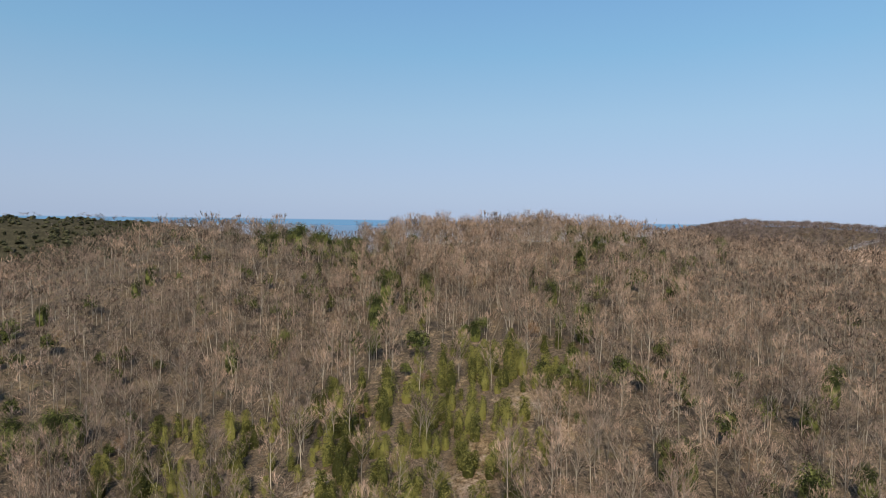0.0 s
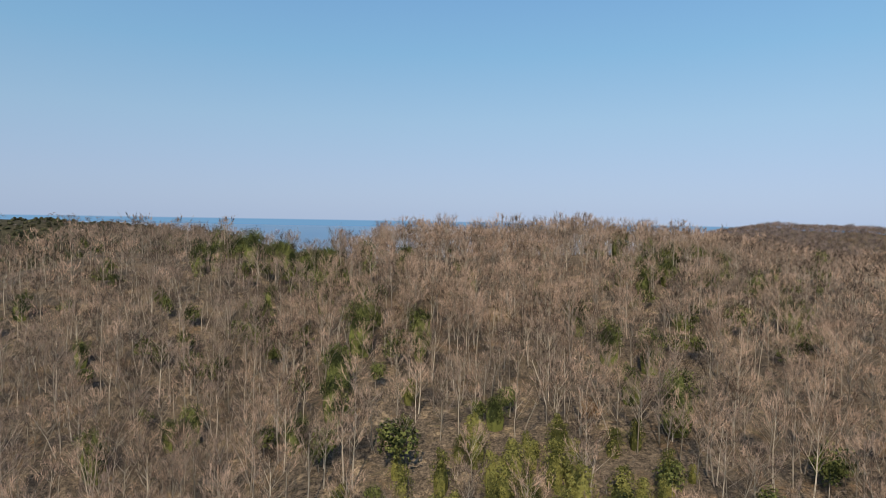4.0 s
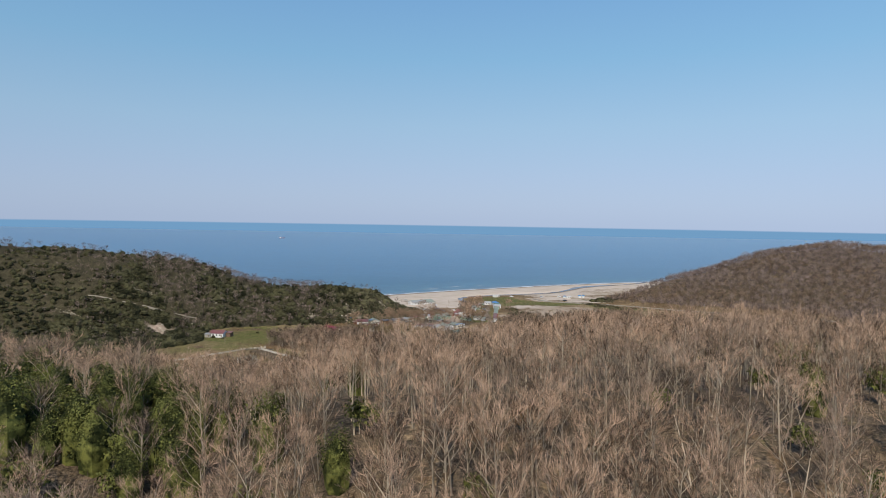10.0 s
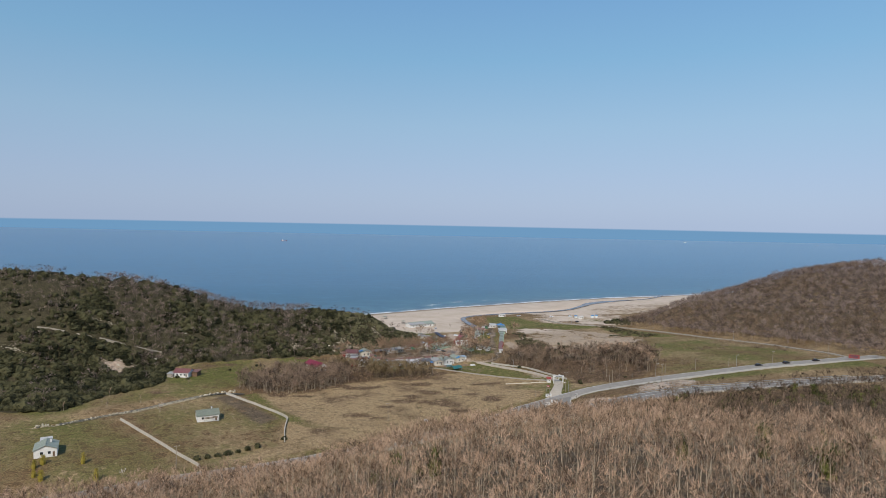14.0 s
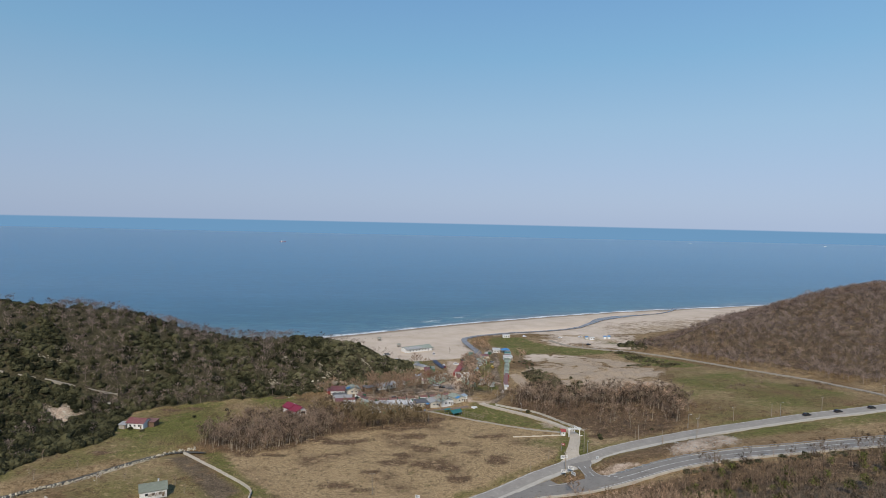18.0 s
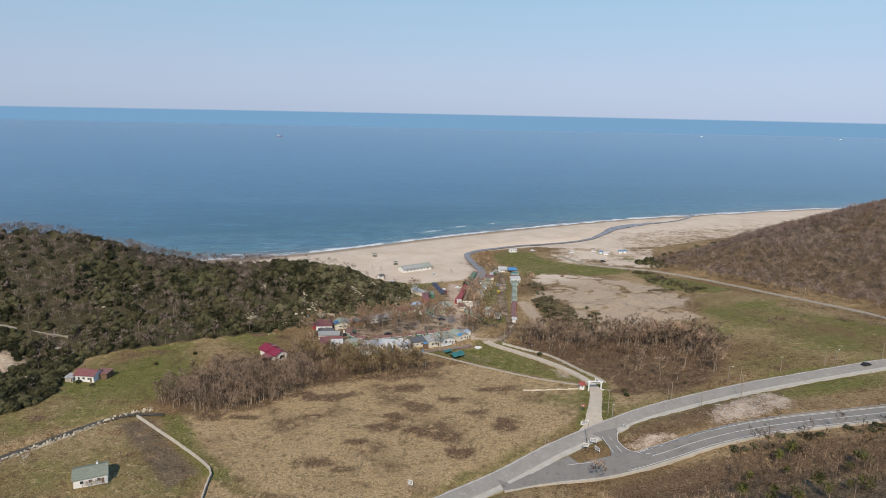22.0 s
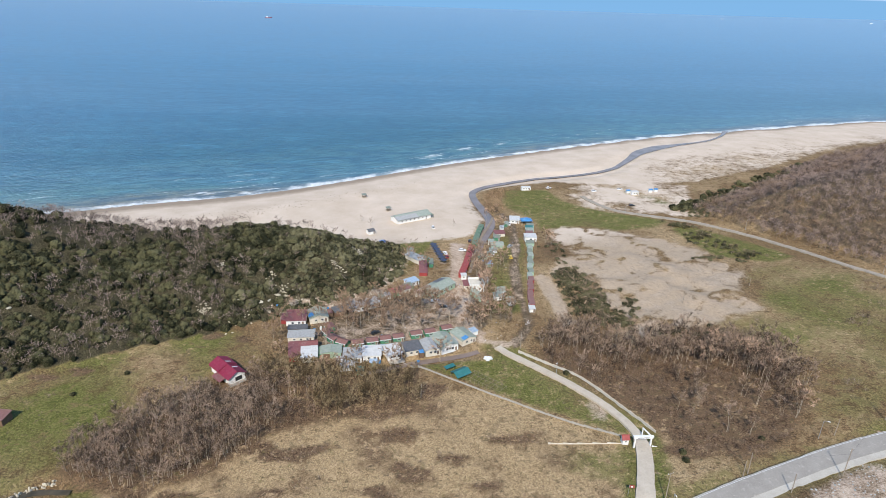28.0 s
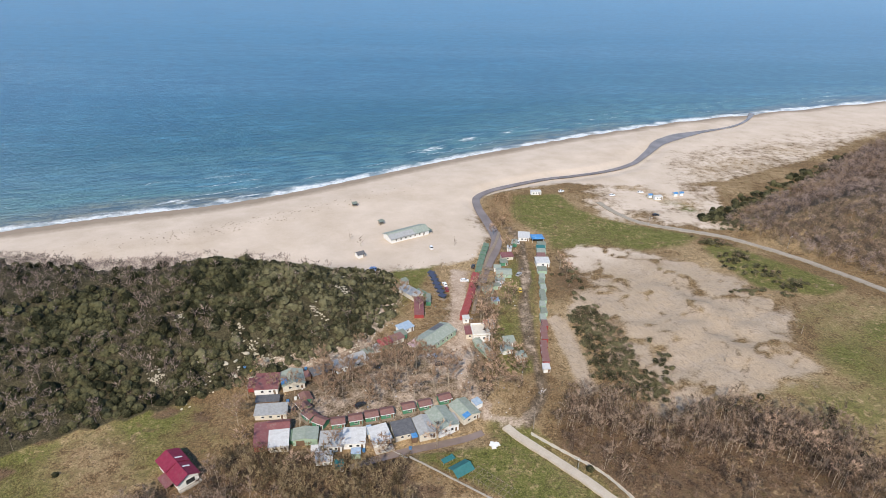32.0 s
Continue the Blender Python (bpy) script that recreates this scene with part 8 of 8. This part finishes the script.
planting(PLANE, BARE, [(118, 611), (120, 602), (112, 614), (108, 622), (121, 582), (101, 611)], "tall pale leafless tree at the edge of the thicket", group="tall trees of the thicket", seed=17, lo=1.0, hi=1.35)
planting(PLANE, BARE, [(53, 501.5)], "tall leafless tree beside the road junction", seed=7, lo=0.8, hi=0.82)
planting(JUNIPER, [M_BARK, surface("golden_foliage", (0.2, 0.16, 0.02), (0.36, 0.28, 0.05), 0.3, 0.7, 0.3, bump_d=0, per="island")], [(-147, 430), (-146, 433.5), (-133, 437), (-121, 425), (-143, 424), (-139, 422)], "golden cypress in the garden of the white house", group="golden cypresses", seed=8, lo=0.7, hi=1.0)
planting(SHRUB, [M_BARK, surface("pale_blossom", (0.42, 0.38, 0.36), (0.62, 0.58, 0.56), 0.5, 0.9, 0.1, bump_d=0, per="island")], [(-113, 428), (-134, 500), (36, 648)], "small blossoming tree with pale twigs", seed=9, lo=1.2, hi=1.5)
planting(BUSH, LEAFY, [(-94, 447), (-91, 450), (-88, 453), (-85, 456), (-82, 459), (-79, 462), (-76, 465), (-68, 477), (105, 571.4), (77.7, 565.2), (77.7, 561.7), (134.8, 616.8), (114.9, 646.2), (-120, 600), (-147, 560), (-154, 562), (-132, 585), (48, 612)], "dense dark green evergreen bush", "bush", "bush", "evergreen bushes", 10, 0.6, 1.0)
planting(PLANE, [M_BARK, M_TWIG_TAN], clear_of_yard([(-64, 645), (-56, 644), (-46, 652), (-49.7, 660), (-38, 656), (-36, 674), (-24, 672), (-20, 662), (-12, 664), (10, 664), (18, 660), (12, 652), (24, 652), (28, 660), (8, 644), (-73, 642), (-72, 628), (-50, 628), (-36, 616), (-20, 612), (-14, 706), (-23, 712), (17, 710), (18.4, 696), (15, 728)]),
         "leafless tree with a brown crown between the camp's cottages", group="trees of the camp", seed=15, lo=0.8, hi=1.2)
x, y = scatter(np.random.default_rng(71), 2, 36, 632, 676, 7.5, lambda x, y: 0.8 * within(x, y, [(6, 652), (12, 640), (24, 642), (32, 654), (30, 672), (14, 674)], 2) * (polydist(x, y, TRACK) > 3) * off_roads(x, y, 4))
planting(PLANE, [M_BARK, M_TWIG], clear_of_yard(list(zip(x, y))), "leafless grey-brown tree by the head of the driveway", group="trees of the camp", seed=18, lo=0.8, hi=1.15)
planting(SHRUB, BARE, [(-126, 505), (-160, 500), (-150, 512), (-170, 520), (-105, 505), (-98, 498), (-140, 545), (-165, 505), (-178, 495)], "leafless shrub in the meadow", "bush", "bush", "meadow shrubs", 11, 1.0, 1.6)
planting(FRESH, [M_BARK, M_LEAF_FRESH], GREENS, "dark evergreen tree standing among bare trees", name="evergreen_tree", group="evergreens of the hill", seed=12, lo=0.75, hi=1.25)
planting(JUNIPER, [M_BARK, M_LEAF_LIGHT], [(-3, 158), (14, 128), (26, 122)], "yellow-green cypress standing among bare trees", seed=13, lo=0.9, hi=1.1)
planting([leafy(140, 6, 4, 420, 9, 0.4)], [M_BARK, M_LEAF_DRY], [(-14, 118), (24, 150), (-2, 128), (12, 230), (-60, 118), (60, 140)], "small oak still holding rusty dry leaves", seed=14, lo=0.6, hi=0.9)

# ---- evergreen scrub among the dunes and at the hill's foot ----
rng = np.random.default_rng(44)
spots = ((151, 790, 8, 5), (156, 772, 6, 8), (160, 752, 8, 7), (168, 738, 9, 6), (150, 728, 14, 4), (164, 826, 10, 9), (178, 844, 7, 5), (199, 860, 8, 5), (237, 893, 10, 6), (274, 928, 12, 6),
         (100, 641, 10, 3), (130, 632, 8, 4), (86, 668, 3, 8), (168, 812, 6, 8), (146, 790, 6, 5), (148, 766, 5, 7), (210, 868, 9, 5), (262, 916, 12, 6), (104, 515, 10, 2), (125, 521, 12, 2), (160, 526, 14, 3))
bx = np.concatenate([rng.normal(c[0], c[2] * 0.55, int(c[2] * c[3] * 0.5)) for c in spots])
by = np.concatenate([rng.normal(c[1], c[3] * 0.55, int(c[2] * c[3] * 0.5)) for c in spots])
mx, my = scatter(rng, 48, 92, 640, 765, 1.7, lambda x, y: np.maximum(0.8 * within(x, y, [(55, 706), (60, 712), (67, 712), (74, 694), (76, 672), (80, 660), (88, 650), (76, 642), (66, 646), (58, 658), (56, 683)], 2), 0.16 * within(x, y, [(53, 756), (66, 752), (62, 718), (53, 720)], 3)))
bx, by = np.concatenate([bx, mx]), np.concatenate([by, my])
ok = off_roads(bx, by, 5)
bare_too = ok & (rng.uniform(size=len(bx)) < 0.8)
wood_of("scrub", LOWBRUSH, bx[bare_too] + 0.8, by[bare_too] + 0.6, rng.uniform(0.6, 1.1, bare_too.sum()), rng, [M_BARK, M_TWIG_RED], "leafless grey scrub among the evergreen clumps", "scrub")
ok &= rng.uniform(size=len(bx)) < 0.75
wood_of("scrub", CLUMP, bx[ok], by[ok], rng.uniform(0.55, 1.1, ok.sum()), rng, [M_BARK, M_LEAF_OLIVE], "dark evergreen scrub in clumps over the dunes and verges", "scrub")

gx = np.repeat(np.array((158, 163, 170, 178, 187, 199, 210, 222, 237, 252, 268, 286, 306, 320), float), 7)
gx, gy = gx + rng.normal(0, 4.0, len(gx)), 822 + 0.885 * (gx - 154) + rng.normal(0, 3.0, len(gx))
wood_of("evergreen_trees", BUSH, gx, gy, rng.uniform(1.1, 2.0, len(gx)), rng, LEAFY, "dark round evergreen trees at the seaward foot of the wooded hill", "trees")

# ---- boulders, rubble, driftwood ----
M_RUBBLE = surface("pale_rubble", (0.24, 0.24, 0.22), (0.46, 0.45, 0.42), 1.0, 0.95, 0.1, bump_d=0.05, per="island")


def litter_field(name, x, y, size, mat, label, category, flat=0.7, seed=1):
    r = np.random.default_rng(seed)
    ico = rock_mesh(9)
    base = np.array([v.co for v in ico.vertices])
    tri = np.array([q.vertices[:] for q in ico.polygons])
    n = len(x)
    turn = r.uniform(0, math.tau, n)
    c, s = np.cos(turn)[:, None], np.sin(turn)[:, None]
    st = r.uniform(0.5, 1.6, n)[:, None]
    px = (base[None, :, 0] * c * st - base[None, :, 1] * s) * size[:, None] + x[:, None]
    py = (base[None, :, 0] * s * st + base[None, :, 1] * c) * size[:, None] + y[:, None]
    pz = base[None, :, 2] * size[:, None] * flat + (ground_z(x, y) + size * 0.12)[:, None]
    me = fast_mesh(name, np.stack([px, py, pz], -1).reshape(-1, 3), (tri[None] + (np.arange(n) * len(base))[:, None, None]).reshape(-1, 3))
    me.materials.append(mat)
    return tagged(new(name, me), label, category, kind="stuff")


x, y = scatter(rng, 84, 140, 530, 560, 1.1, lambda x, y: 0.5 * within(x, y, DEBRIS, 3))
litter_field("rubble", x, y, rng.uniform(0.15, 0.7, len(x)), M_RUBBLE, "tipped pale rubble and broken concrete between the roads", "rubble", seed=3)
x = rng.normal(-130, 45, 260)
y = shore_y(x) - rng.uniform(42, 62, 260)
litter_field("driftwood", x, y, rng.uniform(0.25, 1.0, 260), M_WOOD, "dark driftwood and weed scattered over the sand", "driftwood", 0.35, seed=4)
x, y = scatter(rng, -215, -40, 540, 680, 4, lambda x, y: (hill_left(x, y) > 1) * (hill_left(x, y) < 22) * 0.22 * (np.abs(waves2(x, y, 13, 15)) < 0.08))
litter_field("outcrop", x, y, rng.uniform(0.8, 3.0, len(x)), M_ROCK, "pale limestone outcrops showing through the scrub", "rocks", 0.6, seed=5)
foot_line = smooth_line([(-98, 640), (-75, 656), (-58, 664), (-44, 672), (-34, 682), (-30, 700), (-27, 722), (-34, 740)], 0.45)
foot_line = foot_line + rng.normal(0, 2.6, foot_line.shape)
litter_field("outcrop", foot_line[:, 0], foot_line[:, 1], rng.uniform(0.2, 1.1, len(foot_line)) ** 1.5, M_ROCK, "pale limestone rocks along the foot of the headland", "rocks", 0.6, seed=15)
x, y = scatter(rng, -206, -182, 564, 580, 1.4, lambda x, y: 0.5 * bump(x, y, -194, 572, 9, 6))
litter_field("outcrop", x, y, rng.uniform(0.3, 1.4, len(x)), M_ROCK, "bare patch of pale broken rock in the scrub", "rocks", 0.5, seed=16)
lx = np.concatenate([rng.normal(a, c * 0.6, int(c * d * 4) + 6) for a, b_, c, d in LEDGES])
ly = np.concatenate([rng.normal(b_, d * 0.6, int(c * d * 4) + 6) for a, b_, c, d in LEDGES])
litter_field("outcrop", lx, ly, rng.uniform(0.3, 1.3, len(lx)), M_ROCK, "pale limestone ledges breaking through the headland's scrub", "rocks", 0.6, seed=19)
M_TANSTONE = surface("tan_boulders", (0.30, 0.24, 0.16), (0.56, 0.47, 0.34), 0.8, 0.95, 0.1, bump_d=0.05, per="island")
more = np.concatenate([dry_line, dry_line[::-1]]) + rng.normal(0, 0.75, (2 * len(dry_line), 2))
litter_field("boulders", more[:, 0], more[:, 1], rng.uniform(0.35, 0.85, len(more)), M_TANSTONE, "tan boulders tumbled along the dry-stone wall", "boulders", 0.8, seed=17)
x, y = scatter(rng, -25, -3, 690, 750, 1.8, lambda x, y: 0.25 * within(x, y, YARD_SAND, 4))
litter_field("rubble", x, y, rng.uniform(0.15, 0.6, len(x)), M_RUBBLE, "loose stones on the sandy camp yard", "stones", 0.5, seed=6)
t = thing("ruin", 17.6, 622.6, 20, "heap of white broken concrete at the head of the driveway", "ruin")
for k in range(7):
    part("slab", [boxed(2.2 - 0.2 * k, 1.5, 0.25, (0.9 * math.cos(k * 2.1), 0.8 * math.sin(k * 2.1), 0.12 * k - 0.1), 40 * k)], W_WHITE, t)

x, y = scatter(rng, -75, 46, 612, 770, 3.2, lambda x, y: 0.28 * within(x, y, CAMP, 2))
m, nt, b = material("mixed_debris", 0.8, 0.2)
nt.links.new(ramp(nt, math_node(nt, "ADD", math_node(nt, "MULTIPLY", island(nt), 0.9), math_node(nt, "MULTIPLY", tex_noise(nt, 6.0, 3), 0.1)), ((0.1, (0.10, 0.08, 0.06)), (0.35, (0.25, 0.2, 0.15)), (0.55, (0.55, 0.53, 0.5)), (0.78, (0.62, 0.62, 0.62)), (0.86, (0.08, 0.25, 0.5)), (0.95, (0.35, 0.1, 0.06)))), b.inputs["Base Color"])
litter_field("debris", x, y, rng.uniform(0.15, 0.55, len(x)), m, "boards, sheets and odds and ends strewn between the huts", "debris", 0.5, seed=8)

# ---- lean-tos and odd sheds that fill the gaps of the camp ----
for cx, cy, ct, cl, cw, rm, wm, lab in (
        (-33, 672, 34, 4.4, 3.2, R_OLIVE, W_BROWN, "low shed with an olive sheet roof under the headland"), (-29.5, 675.5, 38, 3.2, 3.0, R_GREY, W_WHITE, "white shed with a grey roof under the headland"),
        (-46.5, 660.5, 30, 3.4, 3.4, R_DARK, W_BROWN, "dark tarred shed under the headland"), (-54.5, 655, 33, 3.0, 3.2, R_BROWN, W_BROWN, "brown lean-to beside the cream cottage"),
        (-51, 622.5, 12, 3.0, 4.6, R_DKGREEN, W_GREEN, "green lean-to between two cottages"), (-42, 616.8, 8, 3.0, 2.4, R_WHITE, W_CREAM, "shack roofed with white sheets among the alders"),
        (-28.5, 616.5, 6, 3.0, 2.2, R_PALEBLUE, W_PALEGREEN, "pale blue hut behind the bungalows"), (-25.5, 626.5, 16, 1.6, 4.0, R_PALEBLUE, W_CREAM, "narrow blue-roofed passage between bungalows"),
        (-10.0, 625.2, 22, 1.8, 3.4, R_BLUE, W_BROWN, "lean-to covered with a blue sheet between bungalows"), (3.6, 634, 30, 1.8, 4.2, R_GREY, W_CREAM, "grey lean-to between two green-roofed bungalows"),
        (11.8, 642.5, 36, 3.0, 3.0, R_PALEBLUE, W_WHITE, "white hut with a faded blue roof beside the bungalows"), (22, 730.5, 4, 3.4, 2.6, R_OLIVE, W_PALEGREEN, "olive-roofed hut by the stream"),
        (23.4, 750.5, 4, 3.6, 2.6, R_GREEN, W_WHITE, "white hut with a green roof by the footbridge"), (31, 774.5, -6, 2.6, 3.0, R_WHITE, W_WHITE, "white caravan-like hut by the stream"),
        (21, 716, 14, 3.4, 3.0, R_PALEBLUE, W_PALEGREEN, "pale hut with a blue awning on the lawn"), (18.5, 696, 8, 2.6, 4.0, R_GREY, W_WHITE, "grey-roofed lean-to behind the white house"),
        (-23.5, 733, 40, 3.2, 2.6, R_OLIVE, W_STONE, "stone shed at the foot of the headland"), (-10.6, 716, 4, 2.2, 7.0, R_OLIVE, W_GREEN, "narrow green shelter beside the maroon cabins")):
    house(cx, cy, ct, cl, cw, 2.1, "shed", wm, rm, "lean_to" if "lean-to" in lab else "hut", lab, "shed", rise=0.35, over=0.15, windows=(), door=cl > 3.1)

# ---- garden clutter of the camp ----
for k, (cx, cy, mat, lab) in enumerate(((-58, 641.5, R_BLUE, "blue plastic barrel beside the cottage"), (-55.5, 643, M_TRIM, "white plastic tank beside the cottage"), (-26.2, 618.4, R_BLUE, "blue plastic barrel between the bungalows"), (-10.8, 621.5, R_BLUE, "blue plastic barrel behind the bungalows"),
                                        (-56, 661, R_BLUE, "heap of blue plastic under the headland"), (17.8, 722.4, R_BLUE, "blue water tank beside the cabin"), (-76, 655, C_YELLOW, "yellow playground box on the meadow"), (-78.4, 656, R_BLUE, "blue playground box on the meadow"))):
    t = thing("water_tank" if "tank" in lab else "barrel" if "barrel" in lab else "box", cx, cy, 20 * k, lab, "tank" if "tank" in lab else "barrel" if "barrel" in lab else "box")
    body = part("body", [tube((0, 0, -0.05), (0, 0, 1.1), 0.55, 0.55, 12)], mat, t)
    part("lid", [tube((0, 0, 1.1), (0, 0, 1.2), 0.57, 0.45, 12)], mat, body)
